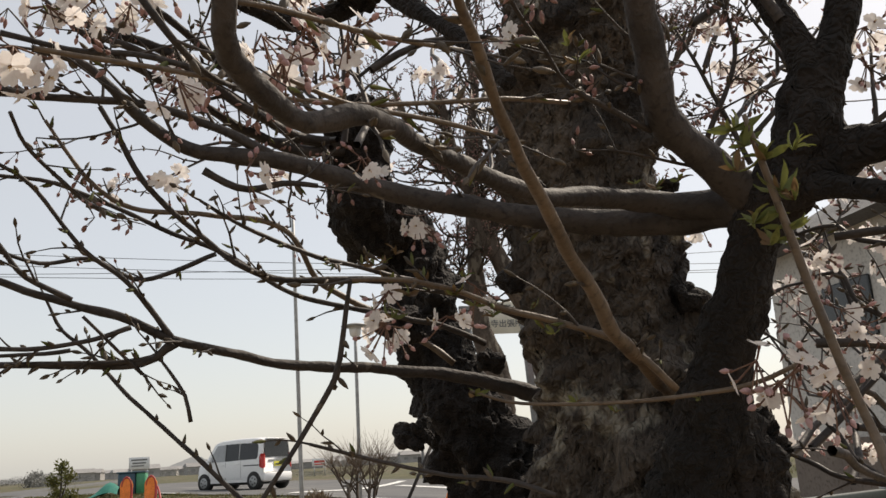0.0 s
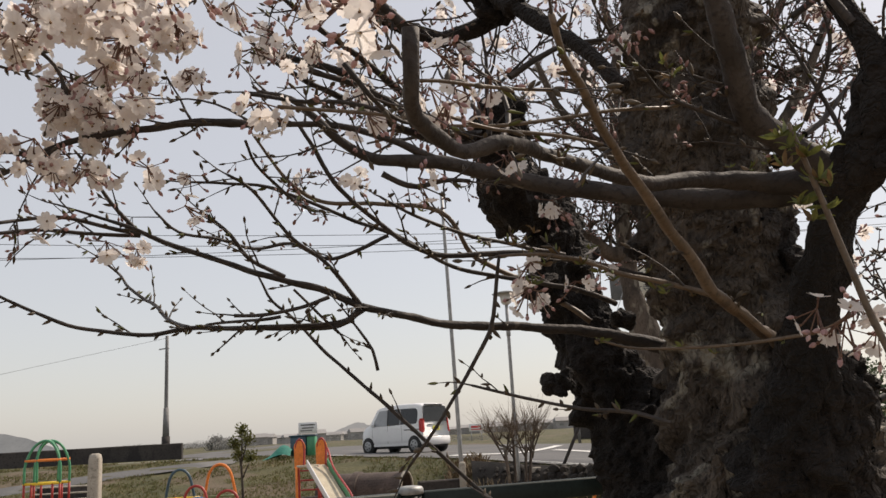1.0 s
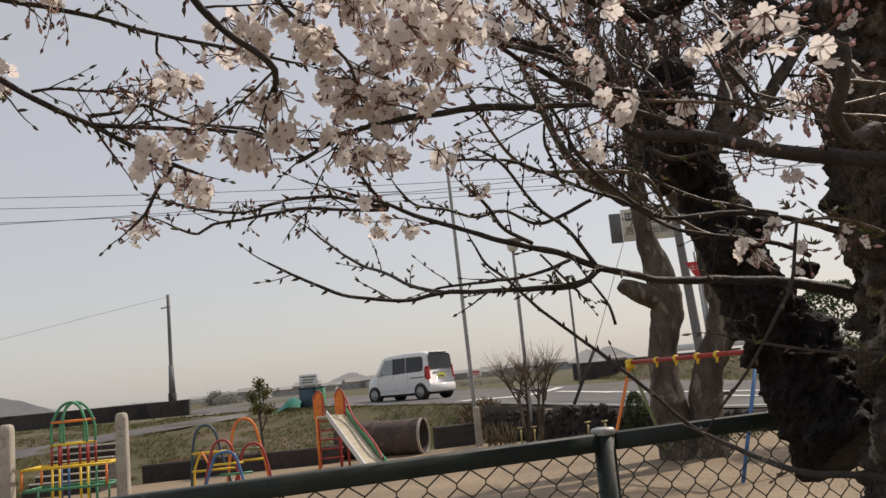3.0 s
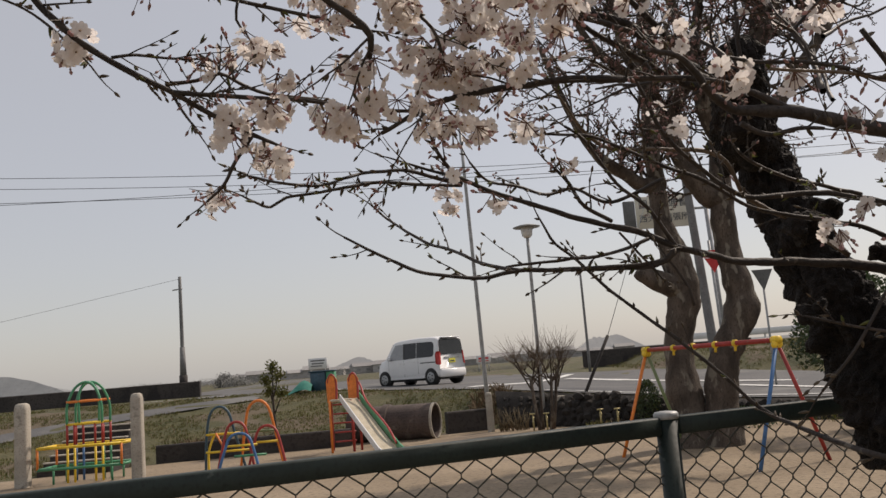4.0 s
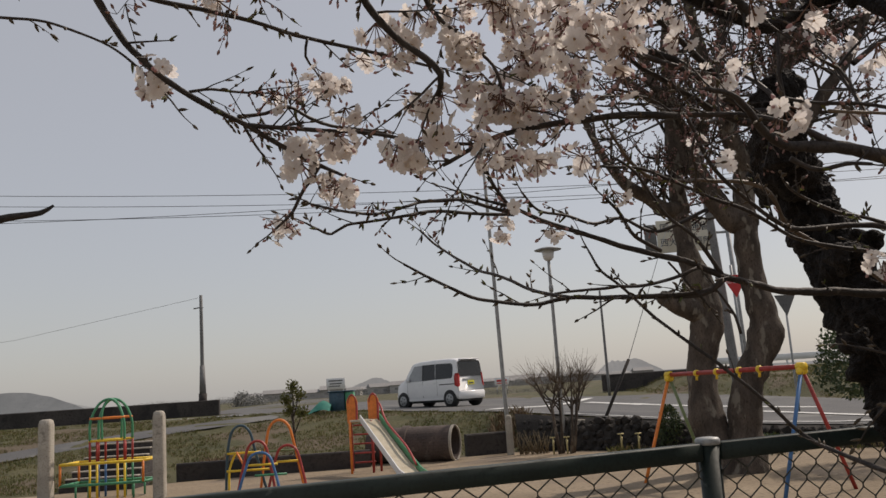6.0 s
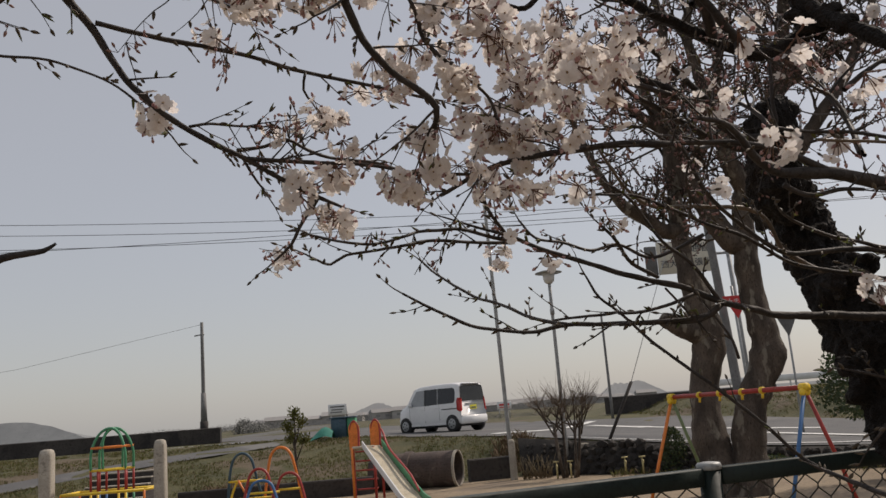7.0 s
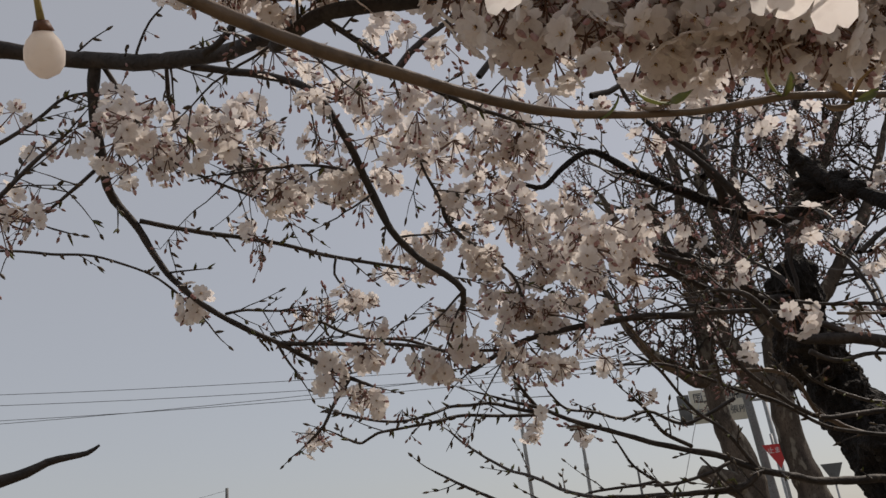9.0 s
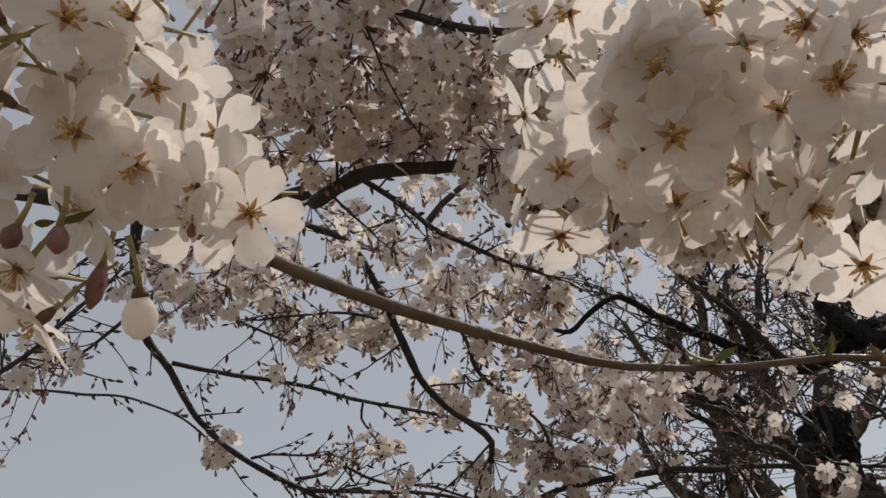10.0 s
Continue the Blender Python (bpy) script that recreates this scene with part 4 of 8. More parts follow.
    rear("tailgate_seam", [(-0.62, 0.55), (-0.62, 0.562), (0.62, 0.562), (0.62, 0.55)], SIGN_BACK, 0.006)
    plate = rear("number_plate", [(-0.17, 0.76), (-0.17, 0.92), (0.17, 0.92), (0.17, 0.76)], PLATE_YELLOW, 0.02, "yellow number plate")
    q = Mesh(); q.box((back(0.84) - 0.024, 0.0, 0.82), (0.006, 0.24, 0.05)); part("writing_bar", q, INK, plate, smooth=False)
    for sgn in (-1, 1):
        q = Mesh()
        for zz, w in ((0.70, 0.0), (0.76, 1.0), (1.10, 1.0), (1.20, 0.6)):
            h = half(zz)
            q.v += [(back(zz) + 0.16 * w - 0.01, sgn * (h + 0.010), zz), (back(zz) + 0.02, sgn * (h + 0.006), zz), (back(zz) - 0.022, sgn * (h - 0.04), zz), (back(zz) - 0.022, sgn * (h - 0.06 - 0.06 * w), zz), (back(zz) + 0.05, sgn * (h - 0.10), zz)]
        for i in range(3):
            for j in range(5):
                q.face((i * 5 + j, i * 5 + (j + 1) % 5, i * 5 + 5 + (j + 1) % 5, i * 5 + 5 + j))
        q.face((0, 1, 2, 3, 4)); q.face((19, 18, 17, 16, 15))
        part("tail_lamp", q, LAMP_RED, t, "red tail lamp")
        slab("headlamp", [(1.60, sgn * 0.42, 0.68), (1.60, sgn * 0.42, 0.85), (1.54, sgn * 0.66, 0.87), (1.54, sgn * 0.68, 0.7)], Vector((0.09, 0, 0)), SIGN_WHITE)
    slab("windscreen", [(1.19, -0.60, 1.13), (0.845, -0.56, 1.60), (0.845, 0.56, 1.60), (1.19, 0.60, 1.13)], Vector((0.03, 0, 0.024)), GLASS_DARK)
    q = Mesh(); q.box((-1.685, 0, 0.40), (0.11, 1.42, 0.30), bevel=0.045); part("rear_bumper", q, VAN_WHITE, t)
    q = Mesh(); q.box((1.66, 0, 0.42), (0.1, 1.36, 0.32), bevel=0.045); part("front_bumper", q, VAN_WHITE, t)
    q = Mesh(); q.box((-0.0, 0, 0.22), (3.1, 1.30, 0.12), bevel=0.02); part("underside", q, RUBBER, t)
    q = Mesh(); q.box((-1.63, 0, 1.715), (0.14, 1.02, 0.035), bevel=0.014); part("roof_spoiler", q, VAN_WHITE, t)
    for x in (-1.24, 1.28):
        for sgn in (-1, 1):
            q = Mesh(); q.tube([(x, sgn * 0.56, 0.285), (x, sgn * 0.742, 0.285)], 0.325, 28); part("wheel_arch", q, RUBBER, t, "dark wheel arch")
            q = Mesh(); q.tube([(x, sgn * 0.6, 0.275), (x, sgn * 0.62, 0.275), (x, sgn * 0.745, 0.275), (x, sgn * 0.765, 0.275)], [0.25, 0.275, 0.275, 0.25], 24)
            w_ = part("wheel", q, RUBBER, t)
            q = Mesh(); q.tube([(x, sgn * 0.755, 0.275), (x, sgn * 0.772, 0.275)], [0.20, 0.185], 20); part("rim", q, GALV, w_, "grey rim")
            for k in range(5):
                a = k * 1.2566
                q = Mesh(); q.box((x + 0.11 * math.cos(a), sgn * 0.775, 0.275 + 0.11 * math.sin(a)), (0.05, 0.01, 0.05), bevel=0.004)
                part("rim_slot", q, RUBBER, w_)
    for sgn in (-1, 1):
        q = Mesh(); q.box((0.90, sgn * 0.82, 1.06), (0.1, 0.17, 0.15), bevel=0.03); part("wing_mirror", q, VAN_WHITE, t)


van(-1.0, 33.4, 137)


# ---- distance ----
def ridge(name, u0, u1, v, h, mat, label, seed, base=0.9):
    s, n = Mesh(), 60
    for i in range(n + 1):
        x = i / n
        u = u0 + (u1 - u0) * x
        env = math.sin(math.pi * x) ** 0.7
        z = base + h * env * (0.8 + 0.35 * noise.noise(Vector((x * 3.2, seed, 0))) + 0.06 * noise.noise(Vector((x * 24, seed, 3))))
        for q, zz in ((0, base - 1), ((z - base) * 1.6, z), (90, base - 1)):
            s.v.append(tuple(P(u, v + q, zz)))
    for i in range(n):
        for j in range(2):
            a = i * 3 + j
            s.face((a, a + 3, a + 4, a + 1))
    single(name, s, mat, label, "hill", "structure", smooth=False)


# the hills' haze is in their base colour, no air is modelled
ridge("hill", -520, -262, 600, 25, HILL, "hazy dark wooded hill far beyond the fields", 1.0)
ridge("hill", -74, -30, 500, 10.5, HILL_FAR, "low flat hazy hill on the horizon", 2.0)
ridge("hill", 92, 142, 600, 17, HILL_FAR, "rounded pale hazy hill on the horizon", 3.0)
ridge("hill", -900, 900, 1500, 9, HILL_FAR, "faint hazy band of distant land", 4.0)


def far_house(u, v, w, d, h, mat, seed):
    t = thing("house", P(u, v, ground_z(u, v)), "small hazy distant house with a grey tiled roof", "house", "far houses", TURN_Z + seed * 37 % 50 - 25)
    s = Mesh(); s.box((0, 0, h / 2), (w, d, h)); part("wall", s, mat, t, smooth=False)
    s = Mesh()
    s.add([(-w * 0.55, -d * 0.58, h), (w * 0.55, -d * 0.58, h), (w * 0.55, d * 0.58, h), (-w * 0.55, d * 0.58, h), (-w * 0.5, 0, h * 1.5), (w * 0.5, 0, h * 1.5)], [(0, 1, 5, 4), (2, 3, 4, 5), (0, 4, 3), (1, 2, 5), (3, 2, 1, 0)])
    part("roof", s, FAR_ROOF, t, smooth=False)
    for k in (-0.25, 0.2):
        q = Mesh(); q.box((w * k, -d / 2 - 0.02, h * 0.55), (w * 0.18, 0.06, h * 0.28)); part("window", q, FAR_ROOF, t, smooth=False)


rng = random.Random(11)
for k in range(26):
    u = -62 + k * 4.6 + rng.uniform(-1.5, 1.5)
    v = rng.uniform(230, 310)
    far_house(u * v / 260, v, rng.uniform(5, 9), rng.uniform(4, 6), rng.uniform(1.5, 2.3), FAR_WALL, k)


def far_clump(u, v, r, h, seed, label):
    rr, s = random.Random(seed), Mesh()
    z0 = ground_z(u, v)
    for _ in range(420):
        a, q = rr.uniform(0, 6.28), rr.random() ** 0.5
        c = Vector((q * r * math.cos(a), q * r * 0.5 * math.sin(a), z0 + h * rr.uniform(0.05, 1.0) * (1.05 - 0.55 * q * q)))
        for _ in range(7):
            d = Vector((rr.gauss(0, 1) * r * 0.08, rr.gauss(0, 1), rr.gauss(0, 1) * h * 0.07))
            e = Vector((rr.gauss(0, 1), rr.gauss(0, 1), rr.gauss(0, 1))).normalized() * h * 0.07
            f = Vector((rr.gauss(0, 1), rr.gauss(0, 1), rr.gauss(0, 1))).normalized() * h * 0.07
            k = len(s.v)
            for p in (c + d, c + d + e, c + d + e + f, c + d + f):
                s.v.append(tuple(P(u + p.x, v + p.y, p.z)))
            s.face((k, k + 1, k + 2, k + 3))
    single("far_trees", s, FAR_TREE, label, "trees", "stuff")


for k, (u, v, r, h) in enumerate(((-24.6, 95, 0.9, 1.5), (-22.6, 92, 1.2, 1.2), (-24, 100, 2.6, 0.5), (-60, 230, 12, 2.2), (-30, 250, 13, 2.0), (-8, 250, 12, 2.2), (12, 240, 11, 2.1), (30, 250, 12, 2.4), (-90, 260, 16, 2.2), (3.5, 62, 2.5, 0.35), (0.5, 75, 3, 0.4))):
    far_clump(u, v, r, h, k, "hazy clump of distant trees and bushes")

t = thing("notice_board", P(-9.0, 60, ground_z(-9, 60)), "white notice board with dark lines beside the levee road", "sign")
s = Mesh(); s.box((0, 0, 1.35), (1.3, 0.05, 0.75), bevel=0.01); part("panel", s, SIGN_WHITE, t)
for x in (-0.5, 0.5):
    part("post", bar((x, 0.03, 0), (x, 0.03, 1.0), 0.03), GALV, t)
bars(t, ((0, 1.55, 1.0, 0.09), (0, 1.35, 0.85, 0.08), (-0.1, 1.17, 0.8, 0.07)), -0.03, SIGN_BACK)
t = thing("notice_board", P(2.6, 60, ground_z(2.6, 60)), "small white and red notice board by the road", "sign")
s = Mesh(); s.box((0, 0, 0.9), (1.0, 0.05, 0.5), bevel=0.01); part("panel", s, SIGN_WHITE, t)
part("post", bar((-0.35, 0.03, 0), (-0.35, 0.03, 0.7), 0.03), GALV, t); part("post", bar((0.35, 0.03, 0), (0.35, 0.03, 0.7), 0.03), GALV, t)
bars(t, ((0, 0.95, 0.7, 0.14), (0, 0.77, 0.7, 0.06)), -0.03, RED_SIGN)

# dark box and green sheeting on the bank
t = thing("storage_box", P(-4.55, 30.8, ground_z(-4.55, 30.8)), "dark green box on the verge beside green sheeting", "box")
s = Mesh(); s.box((-0.05, 0, 0.33), (0.55, 0.5, 0.72), bevel=0.03); part("body", s, NAVY, t)
s = Mesh(); s.box((0.4, 0, 0.33), (0.3, 0.5, 0.7), bevel=0.03); part("side_box", s, GREEN, t)
s = Mesh(); s.box((0.1, 0, 0.71), (0.95, 0.56, 0.05), bevel=0.02); part("lid", s, NAVY, t)
s = Mesh()
for i in range(9):
    for j in range(5):
        x, y = -0.55 + i * 0.14, -0.5 + j * 0.2
        s.v.append((x - 0.35, y - 0.2, 0.05 + 0.5 * math.exp(-((i - 6) ** 2) / 10 - ((j - 2) ** 2) / 4) + 0.05 * noise.noise(Vector((i, j, 0)))))
for i in range(8):
    for j in range(4):
        a = i * 5 + j
        s.face((a, a + 5, a + 6, a + 1))
ob = single("green_sheet", s, TEAL, "crumpled green plastic sheeting on the grass", "sheet")
ob.matrix_world = pose(*P(-4.95, 30.4, ground_z(-4.95, 30.4) - 0.10), 0, 0, TURN_Z)

# guard rail on the far right
t = thing("guard_rail", P(15, 40, ground_z(15, 40)), "white steel guard rail beyond the grass verge", "guard rail")
s = Mesh(); s.box((0, 0, 0.6), (9, 0.06, 0.3), bevel=0.03); part("beam", s, SIGN_WHITE, t)
for x in range(-4, 5, 2):
    part("post", bar((x, 0.06, -0.1), (x, 0.06, 0.7), 0.05), SIGN_WHITE, t)

# house seen behind the tree
t = thing("house", P(14.5, 13.0, 0), "grey rendered two-storey house behind the blossom", "house")
s = Mesh(); s.box((0, 0, 2.7), (7, 8, 5.4)); part("wall", s, HOUSE_WALL, t, smooth=False)
s = Mesh(); s.box((0, 0, 0.8), (7.06, 8.06, 1.6)); part("lower_wall", s, HOUSE_BROWN, t, "brown lower wall", smooth=False)
s = Mesh()
s.add([(-4.1, -4.7, 5.4), (4.1, -4.7, 5.4), (4.1, 4.7, 5.4), (-4.1, 4.7, 5.4), (-1.5, 0, 7.2), (1.5, 0, 7.2)], [(0, 1, 5, 4), (2, 3, 4, 5), (0, 4, 3), (1, 2, 5), (3, 2, 1, 0)])
part("roof", s, ROOF, t, smooth=False)
for x, y, z in ((-2, -4.03, 3.9), (1.5, -4.03, 3.9), (-2, -4.03, 1.3)):
    s = Mesh(); s.box((x, y, z), (1.5, 0.08, 1.1), bevel=0.02); w_ = part("window", s, GLASS_DARK, t, smooth=False)
    s = Mesh(); s.box((x, y - 0.03, z - 0.6), (1.7, 0.12, 0.08)); part("sill", s, SIGN_WHITE, w_, smooth=False)
for y, z in ((-2, 3.9), (1.5, 3.9), (-1, 1.3)):
    s = Mesh(); s.box((-3.53, y, z), (0.08, 1.4, 1.1), bevel=0.02); part("window", s, GLASS_DARK, t, smooth=False)

# a flight of dark steps up the bank
t = thing("bank_steps", P(-7.95, 18.3, 0), "short flight of dark worn steps with pale edges", "steps")
for k in range(7):
    s = Mesh(); s.box((0, 0.875 + k * 0.125, k * 0.13 + 0.06), (1.62 - 0.05 * k, 1.75 - k * 0.25, 0.14), bevel=0.01)
    st = part("step", s, DARK_WALL, t, smooth=False)
    s = Mesh(); s.box((0, 0.0 + k * 0.25 + 0.06, k * 0.13 + 0.138), (1.64 - 0.05 * k, 0.16, 0.03), bevel=0.008)
    part("nosing", s, CONCRETE, st, "pale worn edge", smooth=False)



# ---- the cherry tree ----
BASE = Vector((0.385, 1.350, 0))
cherry = thing("cherry_tree", BASE, "old cherry tree with lichened dark stems in full pale blossom", "tree", turn=0)
HOME = Matrix.Translation(-BASE)
trng = random.Random(21)
tips = []                              # where blossom hangs from the sprays


def unit(r):
    while True:
        d = Vector((r.uniform(-1, 1), r.uniform(-1, 1), r.uniform(-1, 1)))
        if 0.05 < d.length < 1:
            return d.normalized()


def spindle(s, p, d, length, w, m, n=5):
    """A pointed bud at p that points along d."""
    s.tube([p, p + d * length * 0.35, p + d * length * 0.7, p + d * length], [w * 0.45, w, w * 0.75, w * 0.12], n, m, caps=False)


def twig(s, p, d, length, r, rng_, buds, droop=0.1, m=0):
    """A thin shoot with buds at its nodes. Materials: 0 bark, 1 bud, 2 pink bud, 3 leaf."""
    pts, q, dd = [p], p.copy(), d.copy()
    n = max(3, int(length / 0.022))
    for k in range(n):
        dd = (dd + unit(rng_) * 0.16 + Vector((0, 0, -droop * 0.15))).normalized()
        q = q + dd * length / n
        pts.append(q.copy())
    s.tube(pts, [r * (1 - 0.6 * k / n) for k in range(n + 1)], 5, m, caps=False)
    for k in range(1, n + 1):
        if rng_.random() < 0.15 and k < n:
            continue
        a = (pts[k] - pts[k - 1]).normalized()
        side = a.cross(unit(rng_)).normalized()
        dr = (a * rng_.uniform(0.4, 1.0) + side * 0.8).normalized() if k < n else a
        if buds == "bare" or rng_.random() < (0.55 if buds == "mixed" else 0.0):
            spindle(s, pts[k], dr, rng_.uniform(0.010, 0.019), rng_.uniform(0.0023, 0.0036), 1)
            if rng_.random() < 0.22:
                spindle(s, pts[k], (dr + unit(rng_) * 0.6).normalized(), rng_.uniform(0.012, 0.024), 0.0022, 3)
        elif rng_.random() < 0.6:
            for _ in range(rng_.randint(2, 4)):
                hang = (side * 0.6 + unit(rng_) * 0.7 + Vector((0, 0, -0.5))).normalized()
                e = pts[k] + hang * rng_.uniform(0.01, 0.022)
                s.tube([pts[k], e], 0.0006, 3, 1, caps=False)
                spindle(s, e, hang, rng_.uniform(0.008, 0.013), 0.0026, 2)
    return pts


def limb(points, mat, shoots, buds=None):
    """A limb of the tree with the fine shoots that leave it."""
    sp = spline(points, 0.015)
    s = Mesh()
    big = points[0][3] > 0.008
    s.tube([Vector(p[:3]) + Vector((noise.noise(Vector(p[:3]) * 17), noise.noise(Vector(p[:3]) * 17 + Vector((9, 0, 0))), noise.noise(Vector(p[:3]) * 17 + Vector((0, 9, 0))))) * min(0.004, p[3] * 0.5) for p in sp],
           [max(0.0012, p[3]) * (1 + 0.14 * noise.noise(Vector(p[:3]) * 46)) for p in sp], 12 if big else 7, rough=0.10 if big else 0.06, fold=34)
    ob = part("limb", s, mat, cherry, at=HOME)
    if shoots:
        t = Mesh()
        length = sum((Vector(b[:3]) - Vector(a[:3])).length for a, b in zip(sp, sp[1:]))
        shoots = int(shoots * (1.0 if points[-1][2] > 2.00 else 0.8))
        for k in range(shoots):
            i = int(len(sp) * (0.15 + 0.85 * (k + trng.random()) / shoots))
            i = min(i, len(sp) - 2)
            p, a = Vector(sp[i][:3]), (Vector(sp[i + 1][:3]) - Vector(sp[i][:3])).normalized()
            side = a.cross(unit(trng)).normalized()
            d = (a * trng.uniform(0.7, 1.6) + side * 0.9 + Vector((0, 0, trng.uniform(-0.3, 0.4)))).normalized()
            kind = (buds if buds != "clean" else "bare") or ("bare" if p.z < 2.00 else "mixed")
            twig(t, p, d, trng.uniform(0.025, 0.11), min(0.0024, max(0.0012, sp[i][3] * 0.5)), trng, kind)
        # longer sprays with blossom on the upper limbs
        if buds != "clean" and len(sp) > 8 and sum(p[2] for p in sp) / len(sp) > 2.076 and sp[0][3] < 0.033:
            for k in range(int(3 + length * 7)):
                i = min(len(sp) - 2, int(len(sp) * (0.08 + 0.92 * trng.random())))
                p, a = Vector(sp[i][:3]), (Vector(sp[i + 1][:3]) - Vector(sp[i][:3])).normalized()
                d = (a * trng.uniform(0.2, 1.2) + a.cross(unit(trng)).normalized() + Vector((0, 0, trng.uniform(-0.25, 0.4)))).normalized()
                line = twig(t, p, d, trng.uniform(0.07, 0.20), min(0.0026, max(0.0014, sp[i][3] * 0.4)), trng, "mixed")
                j = trng.randint(2, len(line) - 2)
                d2 = ((line[j] - line[j - 1]).normalized() + unit(trng) * 0.8).normalized()
                twig(t, line[j], d2, trng.uniform(0.04, 0.10), 0.0013, trng, "mixed")
                if trng.random() < 0.13:
                    tips.append(line[-1])
        # buds that sit on the limb's own tip
        p, a = Vector(sp[-1][:3]), (Vector(sp[-1][:3]) - Vector(sp[-3][:3])).normalized()
        if sp[-1][3] < 0.0055:
            twig(t, p, a, 0.06, 0.0018, trng, "bare")
            for i in range(4, len(sp) - 1, 2):
                if sp[i][3] < 0.0055 and trng.random() < 0.75:
                    a = (Vector(sp[i + 1][:3]) - Vector(sp[i][:3])).normalized()
                    d = (a * 0.8 + a.cross(unit(trng)).normalized()).normalized()
                    spindle(t, Vector(sp[i][:3]), d, trng.uniform(0.012, 0.021), 0.0034, 1)
                    if trng.random() < 0.3:
                        spindle(t, Vector(sp[i][:3]), (d + unit(trng) * 0.5).normalized(), 0.022, 0.003, 3)
        tagged(part("twig_spray", t, [TWIG, BUD, BUD_PINK, LEAF], ob, "thin shoots with buds"), kind="stuff")
    return ob


def stem(name, points, mat, rough, seed):
    """A thick stem: swellings, long furrows, and crusts of old bark."""
    thick = points[0][3] > 0.065
    sp = spline(points, 0.007 if thick else 0.010)
    n = 96 if thick else 48
    s = Mesh()
    s.tube([p[:3] for p in sp], [p[3] for p in sp], n, rough=rough * 1.2, seed=seed * 7.3, fold=14)
    shift = Vector((seed * 5.0, 0, 0))
    for i, p in enumerate(s.v):
        v = Vector(p)
        o = v - Vector(sp[i // n][:3])
        w = v * 1.36
        long_ = Vector((w.x * 11, w.y * 11, w.z * 4.5)) + shift
        k = 0.020 * noise.noise(w * 24 + shift) + 0.015 * noise.noise(w * 52) + 0.006 * noise.noise(w * 105)
        k += max(0, noise.noise(w * 11 + shift) - 0.12) * 0.10
        k -= max(0, 0.10 - abs(noise.noise(long_))) * 0.16
        k -= max(0, noise.noise(w * 8 + shift * 2) - 0.45) * 0.12
        s.v[i] = tuple(v + o.normalized() * k * 0.736 * min(1.0, sp[i // n][3] / 0.10))
    part(name, s, mat, cherry, at=HOME)


def knob(at, r):
    s = Mesh()
    s.ball((0, 0, 0), r, 0, 20, 14, 0.9)
    c = Vector(at)
    s.v = [tuple(c + Vector(p) * (1 + 0.75 * noise.noise((Vector(p) + c) * 29) + 0.5 * noise.noise((Vector(p) + c) * 66) - 0.15)) for p in s.v]
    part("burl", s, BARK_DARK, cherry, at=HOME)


# blossom
def flower(s, c, facing, r, rg, fine=False):
    """Five notched petals round a small eye with stamens. Materials: 0 petal, 1 calyx, 2 stamen."""
    z = facing.normalized()
    x = z.cross(unit(rg)).normalized()
    y = z.cross(x)
    cup = rg.uniform(0.05, 0.5)
    turn = rg.uniform(0, 6.28)
    rows_ = ((0.06, 0.05), (0.34, 0.24), (0.62, 0.37), (0.86, 0.33), (1.0, 0.15)) if fine else ((0.06, 0.07), (0.45, 0.40), (0.80, 0.40), (1.0, 0.18))
    cross = (-1, -0.5, 0, 0.5, 1) if fine else (-1, 0, 1)
    for k in range(5):
        a = turn + k * 1.2566 + rg.uniform(-0.07, 0.07)
        d, e = x * math.cos(a) + y * math.sin(a), y * math.cos(a) - x * math.sin(a)
        tilt, twist, curl = cup + rg.uniform(-0.15, 0.15), rg.uniform(-0.25, 0.25), rg.uniform(-0.1, 0.25)
        k0, w = len(s.v), len(cross)
        for i, (l, h) in enumerate(rows_):
            for q in cross:
                notch = -0.12 if (i == len(rows_) - 1 and q == 0) else 0
                lift = tilt * l * 0.75 - curl * l * l * 0.5 + 0.12 * abs(q) * h + twist * q * h * l
                if fine:
                    lift += 0.035 * math.sin(q * 7 + k * 2.1 + l * 5) * l
                s.v.append(tuple(c + (d * (l + notch) + e * q * h + z * lift) * r))
        for i in range(len(rows_) - 1):
            for j in range(w - 1):
                b = k0 + i * w + j
                s.face((b, b + 1, b + w + 1, b + w), 0)
        if fine:
            # reddish streak at the root of the petal
            b = len(s.v)
            for l, h in ((0.05, 0.05), (0.18, 0.045), (0.31, 0.010)):
                for q in (-1, 1):
                    s.v.append(tuple(c + (d * l + e * q * h + z * (tilt * l * 0.75 - curl * l * l * 0.5 + 0.035)) * r))
            s.face((b, b + 1, b + 3, b + 2), 4)
            s.face((b + 2, b + 3, b + 5, b + 4), 4)
    s.tube([c - z * r * 0.30, c - z * r * 0.12, c + z * r * 0.07], [r * 0.07, r * 0.12, r * 0.10], 6, 1)
    for _ in range(11 if fine else 5):
        d = (z + unit(rg) * 0.55).normalized()
        s.tube([c + z * r * 0.05, c + d * r * rg.uniform(0.24, 0.38)], [r * 0.018, r * 0.014], 3, 2, caps=False)
        if fine:
            e = c + d * r * 0.36
            s.ball(tuple(e), r * 0.035, 2, 5, 3)


